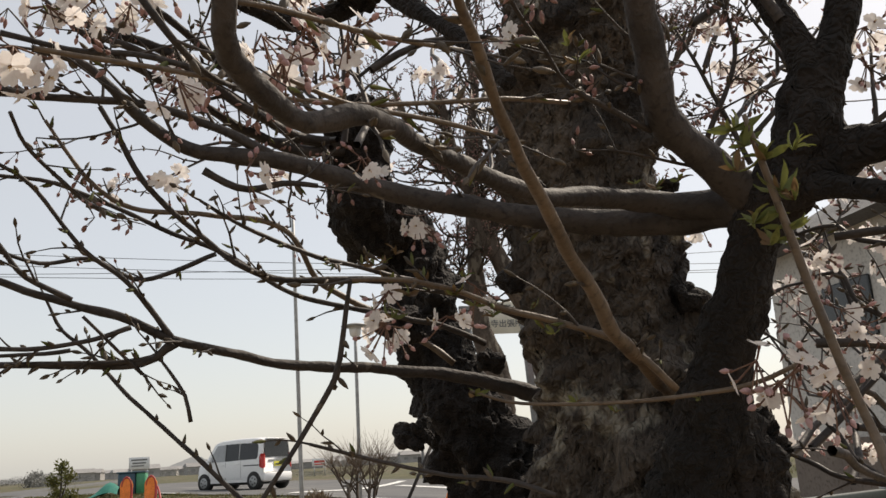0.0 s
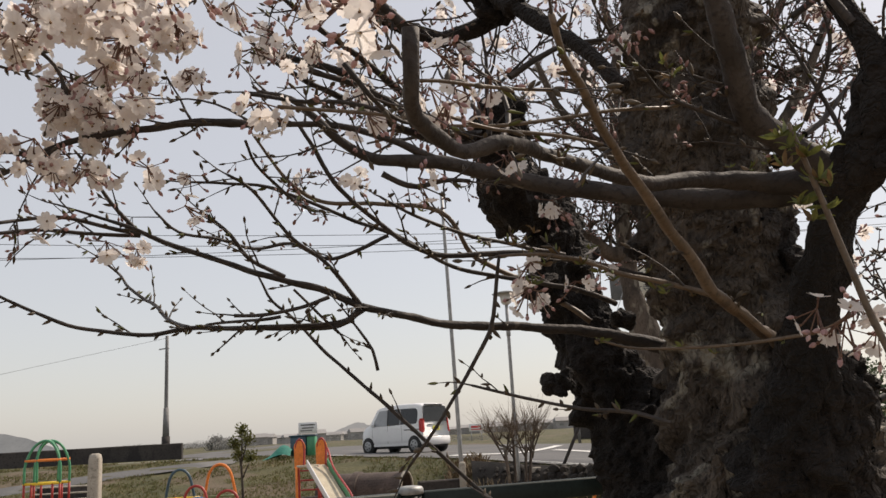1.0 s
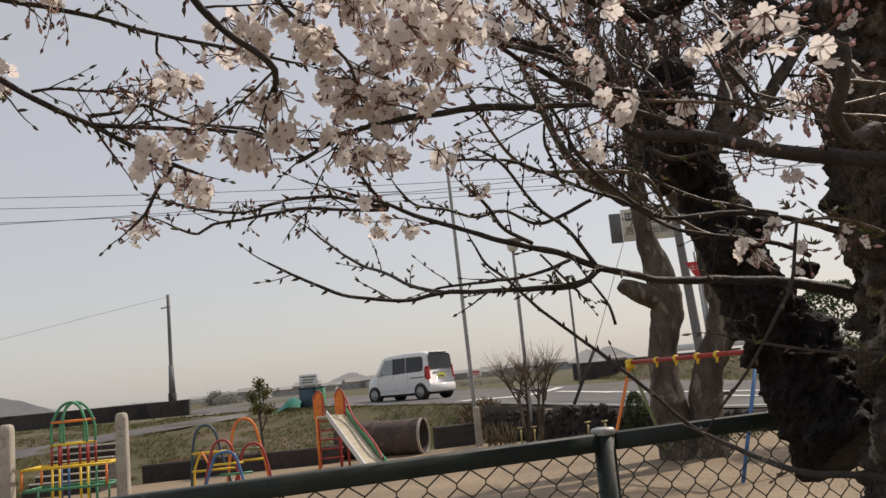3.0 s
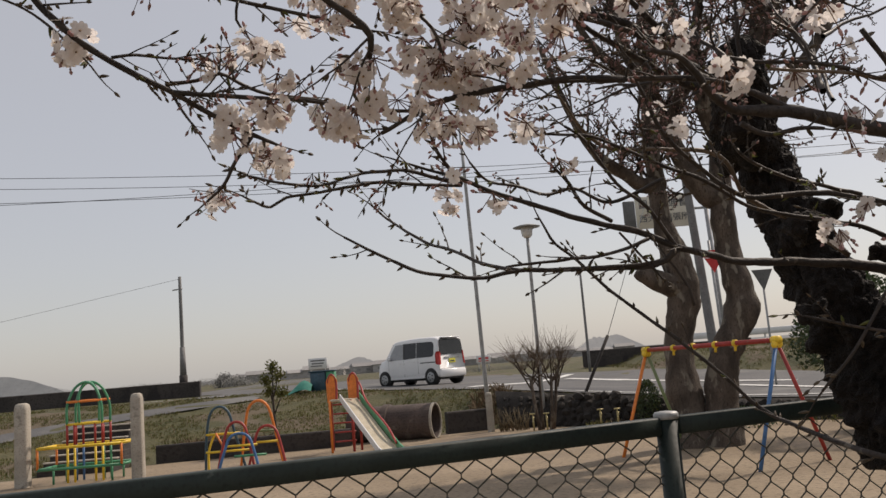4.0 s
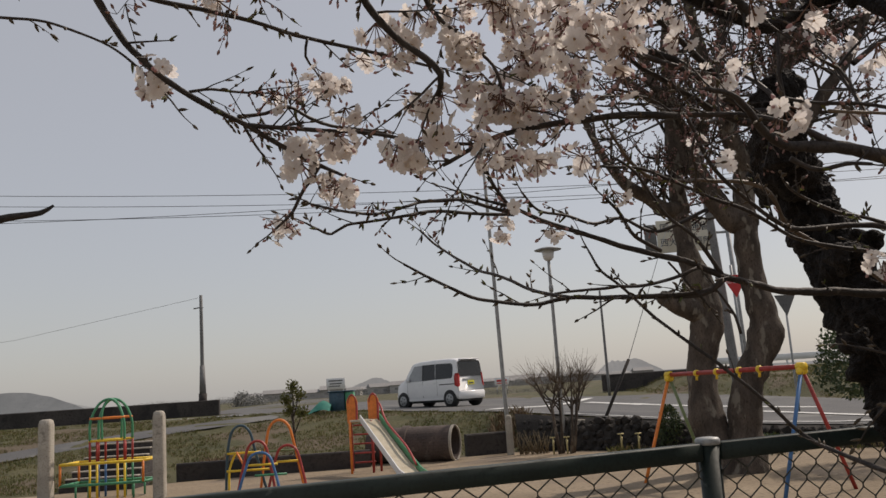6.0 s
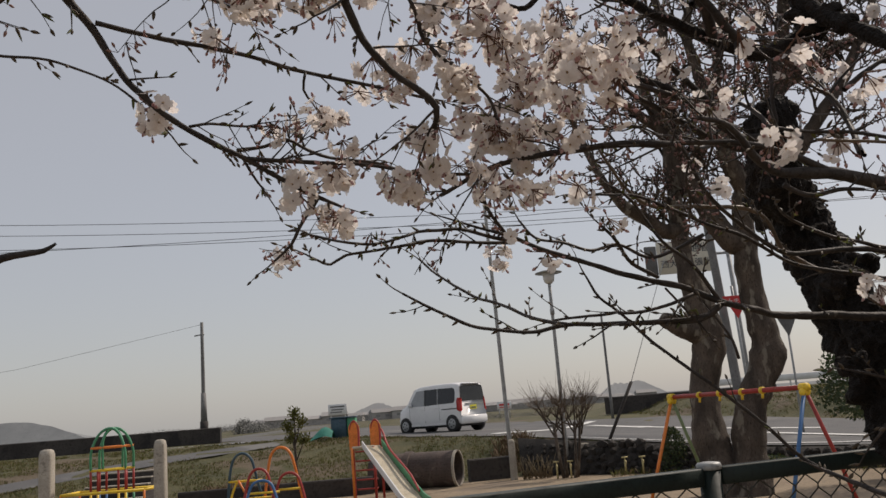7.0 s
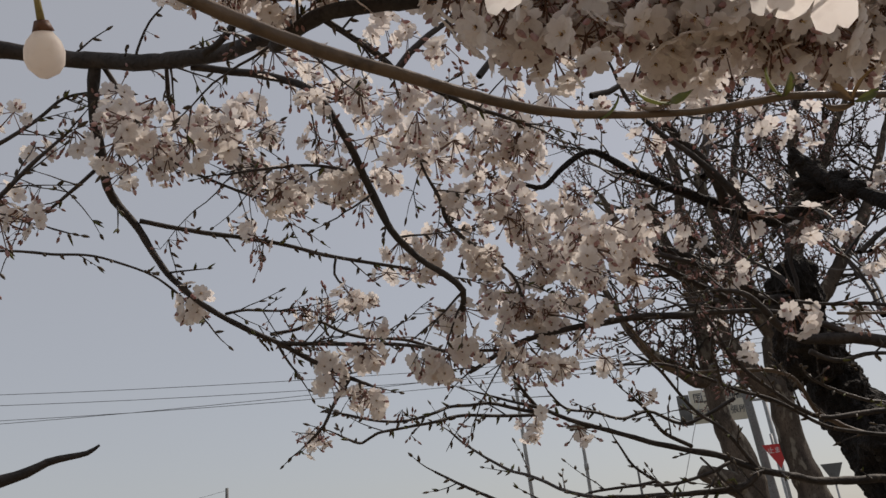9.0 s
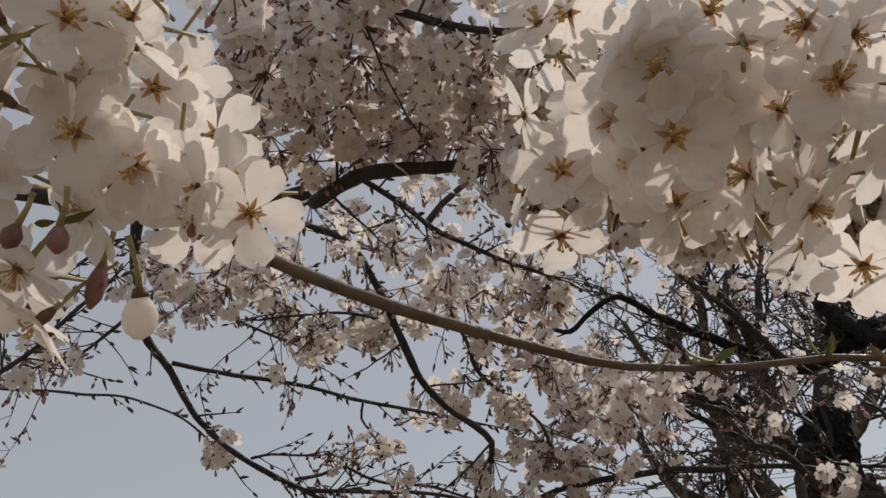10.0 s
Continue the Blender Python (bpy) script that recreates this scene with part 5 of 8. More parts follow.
def cluster_mesh(kind, seed):
    rg, s = random.Random(seed), Mesh()
    n, r, spread = {"open": (7, 0.0172, 0.030), "mixed": (4, 0.0165, 0.028), "few": (2, 0.015, 0.022)}[kind]
    for k in range(n):
        d = unit(rg)
        d.z = d.z * 0.8 - 0.15
        d.normalize()
        c = d * spread * rg.uniform(0.75, 1.15)
        s.tube([Vector((0, 0, 0.012)), c * 0.55 + Vector((0, 0, 0.004)), c - d * r * 0.3], [0.0011, 0.0010, 0.0014], 4, 1, caps=False)
        flower(s, c, d + unit(rg) * 0.35, r * rg.uniform(0.85, 1.1), rg)
    for k in range({"open": 5, "mixed": 6, "few": 5}[kind]):
        d = unit(rg)
        d.z -= 0.5
        d.normalize()
        e = d * rg.uniform(0.02, 0.034)
        s.tube([Vector((0, 0, 0.01)), e], 0.0008, 4, 1, caps=False)
        spindle(s, e, d, 0.006, 0.0022, 1)
        spindle(s, e + d * 0.004, d, rg.uniform(0.008, 0.012), 0.0031, 3, 6)
    return s.build("blossom", [PETAL, CALYX, STAMEN, PETAL_PINK])


CLUSTERS = {k: [cluster_mesh(k, 31 * i + len(k)) for i in range(n)] for k, n in (("open", 9), ("mixed", 8), ("few", 6))}
brng = random.Random(77)


def near_flower(seed):
    s, rg = Mesh(), random.Random(seed)
    flower(s, Vector((0, 0, 0)), Vector((0, 0, 1)), 0.0168, rg, True)
    s.tube([(0, 0, -0.005), (0.003, 0, -0.016), (0.006, 0.002, -0.03)], [0.0010, 0.0007, 0.0007], 5, 3)
    return s.build("flower", [PETAL, CALYX, STAMEN, PEDICEL, PETAL_EYE])


FLOWERS = [near_flower(200 + k) for k in range(10)]


def bloom(x, y, z, r, kind):
    """Blossom that fills a ball of radius r: tight heads of flowers, or single flowers where one can tell them apart."""
    c = Vector((x, y, z))
    if kind == "near":
        for k in range(brng.choice((2, 2, 3))):
            d = (unit(brng) + Vector((0.1, -0.75, -0.5))).normalized()
            m = HOME @ Matrix.Translation(c + d * 0.015 + unit(brng) * 0.007) @ (d + unit(brng) * 0.45).to_track_quat("Z", "Y").to_matrix().to_4x4() @ pose(0, 0, 0, 0, 0, brng.uniform(0, 360))
            part("flower", FLOWERS[brng.randrange(10)], None, cherry, at=m @ Matrix.Diagonal((*(brng.uniform(0.95, 1.15),) * 3, 1)))
        return
    size = 0.045
    r *= 1.1 if kind == "open" else 0.95
    n = max(1, min(7, round((r / size) ** 2 * (1.9 if kind == "open" else 1.4))))
    if r < 0.027:
        kind = "few"
    for k in range(n):
        o = unit(brng) * (0 if n == 1 else max(0, r - size * 0.5) * brng.uniform(0.5, 1))
        sc = brng.uniform(0.9, 1.15)
        m = HOME @ Matrix.Translation(c + o) @ pose(0, 0, 0, brng.uniform(-25, 25), brng.uniform(-25, 25), brng.uniform(0, 360))
        part("blossom", CLUSTERS[kind][brng.randrange(len(CLUSTERS[kind]))], None, cherry, at=m @ Matrix.Diagonal((sc, sc, sc, 1)))


s = Mesh()
sp = spline([(0.370, 1.335, -0.05, 0.34), (0.370, 1.350, 0.15, 0.29), (0.370, 1.343, 0.6, 0.25), (0.356, 1.350, 1.0, 0.225), (0.356, 1.387, 1.25, 0.20), (0.349, 1.409, 1.5, 0.12)], 0.025)
s.tube([p[:3] for p in sp], [p[3] for p in sp], 56, rough=0.14, fold=9)
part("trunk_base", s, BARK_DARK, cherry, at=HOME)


stem("main_trunk", [(0.418, 1.234, 1.130, 0.2547), (0.422, 1.347, 1.398, 0.2309), (0.409, 1.403, 1.566, 0.1903), (0.384, 1.403, 1.679, 0.1646), (0.360, 1.408, 1.818, 0.1479), (0.348, 1.389, 1.940, 0.1479), (0.337, 1.360, 2.062, 0.1324), (0.341, 1.314, 2.264, 0.1264), (0.355, 1.260, 2.462, 0.1212), (0.374, 1.218, 2.664, 0.1126), (0.411, 1.206, 2.914, 0.0919)], BARK, 0.10, 1)
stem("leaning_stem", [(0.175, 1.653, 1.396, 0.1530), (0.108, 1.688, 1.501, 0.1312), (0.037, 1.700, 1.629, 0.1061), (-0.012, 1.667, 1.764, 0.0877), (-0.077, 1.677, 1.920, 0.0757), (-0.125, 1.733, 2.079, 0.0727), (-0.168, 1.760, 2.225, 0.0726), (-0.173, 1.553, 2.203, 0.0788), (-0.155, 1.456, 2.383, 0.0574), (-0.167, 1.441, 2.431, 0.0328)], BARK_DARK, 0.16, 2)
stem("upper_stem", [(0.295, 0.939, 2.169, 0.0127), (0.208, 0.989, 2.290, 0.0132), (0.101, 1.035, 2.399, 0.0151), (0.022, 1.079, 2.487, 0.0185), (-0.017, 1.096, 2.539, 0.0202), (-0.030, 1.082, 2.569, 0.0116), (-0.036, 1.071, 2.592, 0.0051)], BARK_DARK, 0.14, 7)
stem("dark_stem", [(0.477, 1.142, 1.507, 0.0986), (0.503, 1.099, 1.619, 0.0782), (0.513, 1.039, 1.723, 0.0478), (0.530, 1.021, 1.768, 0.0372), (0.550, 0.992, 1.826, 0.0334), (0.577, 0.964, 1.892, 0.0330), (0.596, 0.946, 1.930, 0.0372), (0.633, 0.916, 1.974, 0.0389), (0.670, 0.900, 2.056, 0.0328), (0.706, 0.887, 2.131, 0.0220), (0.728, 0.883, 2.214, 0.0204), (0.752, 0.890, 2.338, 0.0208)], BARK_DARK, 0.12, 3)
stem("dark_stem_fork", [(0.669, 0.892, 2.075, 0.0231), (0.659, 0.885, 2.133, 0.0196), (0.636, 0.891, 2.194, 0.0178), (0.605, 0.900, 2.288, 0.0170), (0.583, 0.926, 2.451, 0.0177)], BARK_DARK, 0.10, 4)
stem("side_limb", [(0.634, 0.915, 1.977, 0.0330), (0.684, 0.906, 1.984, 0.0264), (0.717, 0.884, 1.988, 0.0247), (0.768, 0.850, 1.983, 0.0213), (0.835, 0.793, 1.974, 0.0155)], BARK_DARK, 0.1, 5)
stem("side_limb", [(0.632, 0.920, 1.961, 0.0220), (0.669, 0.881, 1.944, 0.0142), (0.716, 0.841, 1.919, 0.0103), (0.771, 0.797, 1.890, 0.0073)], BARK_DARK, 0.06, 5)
knob((-0.053, 1.454, 1.711), 0.034)
knob((0.195, 1.305, 1.959), 0.025)
knob((0.487, 1.330, 1.905), 0.029)
knob((0.560, 1.114, 1.660), 0.050)
knob((-0.024, 1.107, 2.513), 0.036)
knob((0.033, 1.080, 2.485), 0.029)
knob((-0.001, 1.122, 2.476), 0.035)
knob((0.062, 1.058, 2.440), 0.025)
knob((-0.038, 1.086, 2.559), 0.024)
knob((0.006, 1.445, 1.965), 0.034)
knob((0.110, 1.456, 1.845), 0.027)
knob((-0.046, 1.370, 1.918), 0.044)
knob((0.488, 1.343, 2.109), 0.021)
limb([(0.587, 0.939, 1.959, 0.0261), (0.534, 0.874, 2.002, 0.0206), (0.496, 0.821, 2.039, 0.0205), (0.492, 0.773, 2.093, 0.0194), (0.487, 0.730, 2.143, 0.0166), (0.480, 0.682, 2.220, 0.0139), (0.476, 0.632, 2.288, 0.0113)], LIMB, 5)
limb([(0.586, 0.942, 1.949, 0.0261), (0.547, 0.963, 1.962, 0.0209), (0.478, 0.966, 1.974, 0.0160), (0.406, 0.912, 1.982, 0.0132), (0.346, 0.801, 1.959, 0.0110), (0.302, 0.665, 1.955, 0.0097), (0.281, 0.537, 1.948, 0.0088), (0.280, 0.433, 1.930, 0.0081), (0.268, 0.408, 1.918, 0.0087), (0.253, 0.385, 1.911, 0.0085), (0.242, 0.358, 1.918, 0.0083), (0.239, 0.303, 1.929, 0.0084), (0.250, 0.275, 1.952, 0.0088), (0.260, 0.263, 2.003, 0.0086)], LIMB, 6)
limb([(0.586, 0.943, 1.946, 0.0279), (0.546, 0.979, 1.957, 0.0230), (0.443, 1.013, 1.965, 0.0198), (0.305, 1.010, 1.992, 0.0170), (0.155, 0.936, 2.023, 0.0146), (0.062, 0.874, 2.048, 0.0130), (-0.008, 0.813, 2.067, 0.0124), (-0.054, 0.775, 2.067, 0.0107), (-0.089, 0.739, 2.073, 0.0092), (-0.119, 0.687, 2.094, 0.0075), (-0.129, 0.645, 2.120, 0.0063), (-0.150, 0.610, 2.145, 0.0052), (-0.184, 0.574, 2.151, 0.0041)], LIMB, 9)
limb([(-0.007, 0.811, 2.071, 0.0077), (-0.062, 0.763, 2.103, 0.0062), (-0.140, 0.712, 2.130, 0.0055), (-0.243, 0.678, 2.144, 0.0053), (-0.271, 0.612, 2.133, 0.0071), (-0.403, 0.581, 2.147, 0.0062), (-0.549, 0.520, 2.131, 0.0052), (-0.655, 0.474, 2.084, 0.0040)], LIMB, 12)
limb([(0.301, 1.467, 1.715, 0.0194), (0.175, 1.440, 1.780, 0.0163), (0.056, 1.367, 1.815, 0.0114), (-0.028, 1.297, 1.827, 0.0100), (-0.105, 1.223, 1.831, 0.0091), (-0.174, 1.146, 1.839, 0.0085), (-0.221, 1.046, 1.852, 0.0075), (-0.263, 0.970, 1.868, 0.0066), (-0.333, 0.928, 1.903, 0.0069), (-0.464, 0.857, 1.953, 0.0059), (-0.588, 0.774, 2.011, 0.0050), (-0.636, 0.736, 2.041, 0.0041), (-0.701, 0.720, 2.067, 0.0029), (-0.753, 0.664, 2.091, 0.0019)], LIMB, 9)
limb([(-0.259, 0.962, 1.862, 0.0072), (-0.304, 0.948, 1.832, 0.0058), (-0.400, 0.907, 1.833, 0.0053), (-0.557, 0.823, 1.843, 0.0048), (-0.615, 0.771, 1.832, 0.0043), (-0.692, 0.690, 1.845, 0.0037), (-0.741, 0.619, 1.874, 0.0032), (-0.797, 0.546, 1.921, 0.0023)], LIMB, 6)
limb([(-0.553, 0.811, 1.843, 0.0046), (-0.615, 0.839, 1.859, 0.0042), (-0.656, 0.859, 1.875, 0.0040), (-0.751, 0.916, 1.918, 0.0038), (-0.828, 0.959, 1.948, 0.0036), (-0.887, 0.965, 1.983, 0.0034), (-0.968, 1.002, 2.034, 0.0030), (-0.990, 0.957, 2.072, 0.0026)], TWIG, 5)
limb([(0.303, 0.990, 1.352, 0.0092), (0.200, 1.022, 1.409, 0.0072), (0.061, 1.033, 1.425, 0.0064), (-0.151, 1.224, 1.496, 0.0045), (-0.239, 1.182, 1.592, 0.0045), (-0.303, 1.157, 1.659, 0.0041), (-0.384, 1.140, 1.736, 0.0039), (-0.452, 1.120, 1.799, 0.0037), (-0.515, 1.096, 1.876, 0.0036), (-0.560, 1.070, 1.922, 0.0032), (-0.579, 1.057, 1.967, 0.0026), (-0.590, 1.049, 1.995, 0.0017)], LIMB, 6)
limb([(0.156, 0.682, 1.859, 0.0024), (0.149, 0.685, 1.829, 0.0027), (0.142, 0.688, 1.796, 0.0031), (0.130, 0.689, 1.755, 0.0031), (0.098, 0.685, 1.704, 0.0028), (0.054, 0.671, 1.636, 0.0025), (-0.002, 0.673, 1.574, 0.0021)], LIMB, 3)
limb([(0.213, 1.320, 1.903, 0.0100), (0.139, 1.257, 1.932, 0.0068), (0.026, 1.174, 1.960, 0.0067), (-0.046, 1.103, 1.960, 0.0056), (-0.117, 1.026, 1.955, 0.0050), (-0.148, 0.959, 1.972, 0.0049), (-0.202, 0.906, 2.029, 0.0044), (-0.241, 0.855, 2.086, 0.0044), (-0.256, 0.814, 2.145, 0.0040), (-0.265, 0.788, 2.180, 0.0035)], LIMB, 6)
limb([(0.130, 1.344, 1.864, 0.0062), (0.078, 1.262, 1.891, 0.0054), (-0.032, 1.160, 1.916, 0.0048), (-0.120, 1.088, 1.942, 0.0042), (-0.198, 1.009, 2.002, 0.0042), (-0.265, 0.953, 2.034, 0.0038), (-0.325, 0.893, 2.070, 0.0038), (-0.370, 0.823, 2.092, 0.0032), (-0.422, 0.770, 2.096, 0.0028), (-0.463, 0.694, 2.089, 0.0023)], LIMB, 8)
limb([(-0.263, 0.970, 1.868, 0.0055), (-0.299, 0.906, 1.949, 0.0040), (-0.342, 0.856, 1.996, 0.0036), (-0.379, 0.789, 2.080, 0.0032), (-0.404, 0.750, 2.105, 0.0027)], TWIG, 7)
limb([(-0.362, 0.861, 1.923, 0.0046), (-0.397, 0.809, 1.951, 0.0040), (-0.412, 0.768, 1.995, 0.0036), (-0.430, 0.725, 2.027, 0.0031)], TWIG, 5)
limb([(-0.081, 0.765, 2.049, 0.0054), (-0.060, 0.786, 2.033, 0.0050), (-0.036, 0.803, 2.026, 0.0046), (0.007, 0.816, 2.031, 0.0042), (0.049, 0.832, 2.025, 0.0034)], LIMB, 2)
limb([(0.309, 0.950, 1.615, 0.0036), (0.253, 0.973, 1.633, 0.0038), (0.167, 0.985, 1.644, 0.0033), (0.060, 0.983, 1.669, 0.0029), (-0.025, 0.943, 1.697, 0.0024)], TWIG, 4)
limb([(-0.245, 0.991, 1.743, 0.0037), (-0.251, 0.984, 1.782, 0.0032), (-0.266, 0.968, 1.816, 0.0027), (-0.275, 0.959, 1.833, 0.0023), (-0.282, 0.952, 1.848, 0.0018)], TWIG, 3)
limb([(-0.352, 0.875, 1.899, 0.0027), (-0.330, 0.912, 1.859, 0.0027), (-0.303, 0.950, 1.817, 0.0032)], TWIG, 3)
limb([(-0.209, 0.573, 2.077, 0.0022), (-0.229, 0.621, 2.056, 0.0026), (-0.236, 0.676, 2.039, 0.0027), (-0.258, 0.765, 2.029, 0.0033), (-0.277, 0.847, 2.033, 0.0035)], TWIG, 5)
limb([(0.090, 1.160, 1.946, 0.0046), (0.018, 1.048, 1.960, 0.0040), (-0.027, 0.984, 1.971, 0.0038), (-0.072, 0.911, 1.990, 0.0033), (-0.097, 0.846, 2.007, 0.0028), (-0.102, 0.792, 2.017, 0.0020)], TWIG, 4)
limb([(-0.257, 0.976, 1.864, 0.0055), (-0.292, 0.955, 1.841, 0.0046), (-0.324, 0.931, 1.835, 0.0041), (-0.390, 0.865, 1.831, 0.0041), (-0.438, 0.809, 1.830, 0.0040)], LIMB, 5)
limb([(-0.307, 0.925, 1.884, 0.0041), (-0.348, 0.895, 1.867, 0.0037), (-0.396, 0.846, 1.853, 0.0036), (-0.437, 0.806, 1.853, 0.0036)], TWIG, 4)
limb([(0.469, 1.408, 1.717, 0.0103), (0.451, 1.221, 1.740, 0.0109), (0.436, 1.003, 1.764, 0.0096), (0.412, 0.863, 1.797, 0.0088), (0.391, 0.782, 1.853, 0.0079), (0.376, 0.660, 1.903, 0.0068), (0.369, 0.522, 1.947, 0.0054), (0.370, 0.439, 1.979, 0.0045), (0.373, 0.381, 1.990, 0.0040), (0.376, 0.344, 2.019, 0.0035)], SHOOT, 4)
limb([(0.470, 0.963, 1.734, 0.0052), (0.430, 0.927, 1.776, 0.0046), (0.408, 0.893, 1.793, 0.0045), (0.339, 0.878, 1.822, 0.0042), (0.283, 0.849, 1.839, 0.0038), (0.235, 0.800, 1.859, 0.0033), (0.196, 0.738, 1.865, 0.0029), (0.156, 0.682, 1.859, 0.0024)], SHOOT, 6)
limb([(0.596, 0.739, 1.737, 0.0024), (0.549, 0.854, 1.726, 0.0029), (0.486, 0.861, 1.720, 0.0026), (0.398, 0.854, 1.718, 0.0024), (0.298, 0.836, 1.724, 0.0020), (0.242, 0.820, 1.742, 0.0017)], SHOOT, 0)
limb([(0.481, 0.825, 2.026, 0.0041), (0.448, 0.786, 2.038, 0.0037), (0.402, 0.725, 2.056, 0.0029), (0.389, 0.673, 2.075, 0.0024), (0.373, 0.616, 2.095, 0.0024), (0.367, 0.559, 2.114, 0.0020)], LIMB, 4)
limb([(0.629, 0.551, 1.614, 0.0042), (0.627, 0.590, 1.656, 0.0042), (0.605, 0.588, 1.740, 0.0039), (0.588, 0.578, 1.818, 0.0037), (0.571, 0.559, 1.891, 0.0029), (0.563, 0.548, 1.924, 0.0020)], SHOOT, 0)
limb([(0.248, 0.289, 1.960, 0.0020), (0.263, 0.314, 1.965, 0.0020), (0.286, 0.345, 1.966, 0.0021), (0.321, 0.409, 1.975, 0.0020), (0.355, 0.459, 1.982, 0.0021)], SHOOT, 4)
limb([(0.010, 0.375, 2.018, 0.0024), (0.056, 0.419, 2.016, 0.0024), (0.110, 0.464, 2.011, 0.0024), (0.156, 0.515, 2.004, 0.0025), (0.228, 0.576, 2.006, 0.0025), (0.329, 0.680, 2.035, 0.0027), (0.395, 0.766, 2.053, 0.0026)], SHOOT, 7)
limb([(0.199, 0.438, 1.984, 0.0022), (0.231, 0.502, 1.979, 0.0023), (0.293, 0.571, 1.976, 0.0024), (0.346, 0.593, 1.959, 0.0021)], SHOOT, 3)
limb([(0.123, 0.353, 2.035, 0.0035), (0.144, 0.375, 1.997, 0.0031), (0.152, 0.410, 1.982, 0.0027), (0.155, 0.458, 1.986, 0.0023)], LIMB, 4)
limb([(-0.053, 0.400, 2.058, 0.0029), (-0.015, 0.442, 2.053, 0.0029), (0.051, 0.453, 2.039, 0.0028), (0.105, 0.455, 2.017, 0.0027)], LIMB, 6)
limb([(0.963, 1.154, 1.519, 0.0055), (0.738, 1.246, 1.674, 0.0046), (0.708, 1.283, 1.777, 0.0038), (0.659, 1.317, 1.856, 0.0024)], TWIG, 7)
limb([(1.017, 1.151, 1.717, 0.0055), (0.762, 1.231, 1.834, 0.0046), (0.720, 1.263, 1.912, 0.0038), (0.662, 1.290, 1.999, 0.0024)], TWIG, 7)
limb([(1.068, 1.123, 1.470, 0.0055), (0.746, 1.243, 1.595, 0.0046), (0.677, 1.291, 1.678, 0.0038), (0.618, 1.331, 1.745, 0.0024)], TWIG, 7)
limb([(1.086, 1.126, 1.545, 0.0055), (0.724, 1.246, 1.596, 0.0046), (0.639, 1.294, 1.630, 0.0038), (0.558, 1.336, 1.678, 0.0024)], TWIG, 7)
limb([(1.067, 1.116, 1.873, 0.0055), (0.777, 1.211, 1.938, 0.0046), (0.721, 1.249, 1.981, 0.0038), (0.660, 1.294, 1.982, 0.0024)], TWIG, 7)
limb([(1.026, 1.142, 1.585, 0.0055), (0.781, 1.237, 1.718, 0.0046), (0.743, 1.275, 1.807, 0.0038), (0.715, 1.292, 1.965, 0.0024)], TWIG, 7)
limb([(0.612, 1.195, 2.082, 0.0046), (0.577, 1.195, 2.193, 0.0038), (0.531, 1.182, 2.316, 0.0024)], TWIG, 7)
limb([(0.615, 1.183, 2.115, 0.0046), (0.686, 1.182, 2.204, 0.0038), (0.644, 1.176, 2.317, 0.0024)], TWIG, 7)
limb([(0.550, 1.182, 2.126, 0.0046), (0.610, 1.168, 2.252, 0.0038), (0.593, 1.145, 2.383, 0.0024)], TWIG, 7)
limb([(-1.031, -0.113, 2.644, 0.0113), (-1.063, -0.085, 2.577, 0.0099), (-1.087, -0.039, 2.477, 0.0089), (-1.112, 0.000, 2.451, 0.0085), (-1.093, 0.044, 2.392, 0.0070), (-1.057, 0.087, 2.300, 0.0059), (-1.004, 0.140, 2.228, 0.0054), (-0.965, 0.197, 2.191, 0.0049), (-0.932, 0.249, 2.164, 0.0045), (-0.899, 0.320, 2.128, 0.0046), (-0.864, 0.376, 2.102, 0.0042), (-0.845, 0.421, 2.087, 0.0028)], LIMB, 7, "clean")
limb([(-1.087, 0.045, 2.402, 0.0049), (-1.036, 0.134, 2.392, 0.0046), (-0.962, 0.246, 2.383, 0.0043), (-0.866, 0.344, 2.349, 0.0038), (-0.757, 0.435, 2.317, 0.0034), (-0.668, 0.499, 2.287, 0.0025)], TWIG, 6, "clean")
limb([(-1.536, -0.259, 2.419, 0.0041), (-1.427, -0.134, 2.397, 0.0032), (-1.310, -0.043, 2.380, 0.0028), (-1.270, -0.005, 2.374, 0.0028), (-1.211, 0.044, 2.366, 0.0024), (-1.129, 0.112, 2.322, 0.0024), (-1.072, 0.153, 2.259, 0.0023), (-1.031, 0.166, 2.209, 0.0016)], TWIG, 5, "clean")
limb([(-0.843, -0.061, 2.585, 0.0072), (-0.727, 0.018, 2.554, 0.0066), (-0.656, 0.039, 2.502, 0.0063), (-0.628, 0.070, 2.432, 0.0066), (-0.625, 0.133, 2.356, 0.0071), (-0.611, 0.169, 2.277, 0.0065), (-0.586, 0.209, 2.230, 0.0060), (-0.555, 0.242, 2.197, 0.0060), (-0.536, 0.264, 2.170, 0.0060), (-0.553, 0.283, 2.144, 0.0047)], LIMB, 4)
limb([(-0.623, 0.292, 2.535, 0.0016), (-0.631, 0.333, 2.466, 0.0027), (-0.622, 0.372, 2.411, 0.0038), (-0.622, 0.397, 2.364, 0.0043), (-0.586, 0.442, 2.311, 0.0038), (-0.542, 0.486, 2.257, 0.0032), (-0.537, 0.513, 2.195, 0.0027)], TWIG, 5)
limb([(-0.932, 0.249, 2.164, 0.0048), (-0.875, 0.325, 2.164, 0.0043), (-0.781, 0.413, 2.158, 0.0038), (-0.693, 0.474, 2.135, 0.0038), (-0.589, 0.530, 2.123, 0.0032)], TWIG, 4)
limb([(-0.863, 0.375, 2.105, 0.0043), (-0.897, 0.363, 2.059, 0.0038), (-0.921, 0.357, 2.018, 0.0032), (-0.950, 0.341, 1.988, 0.0022)], TWIG, 3)
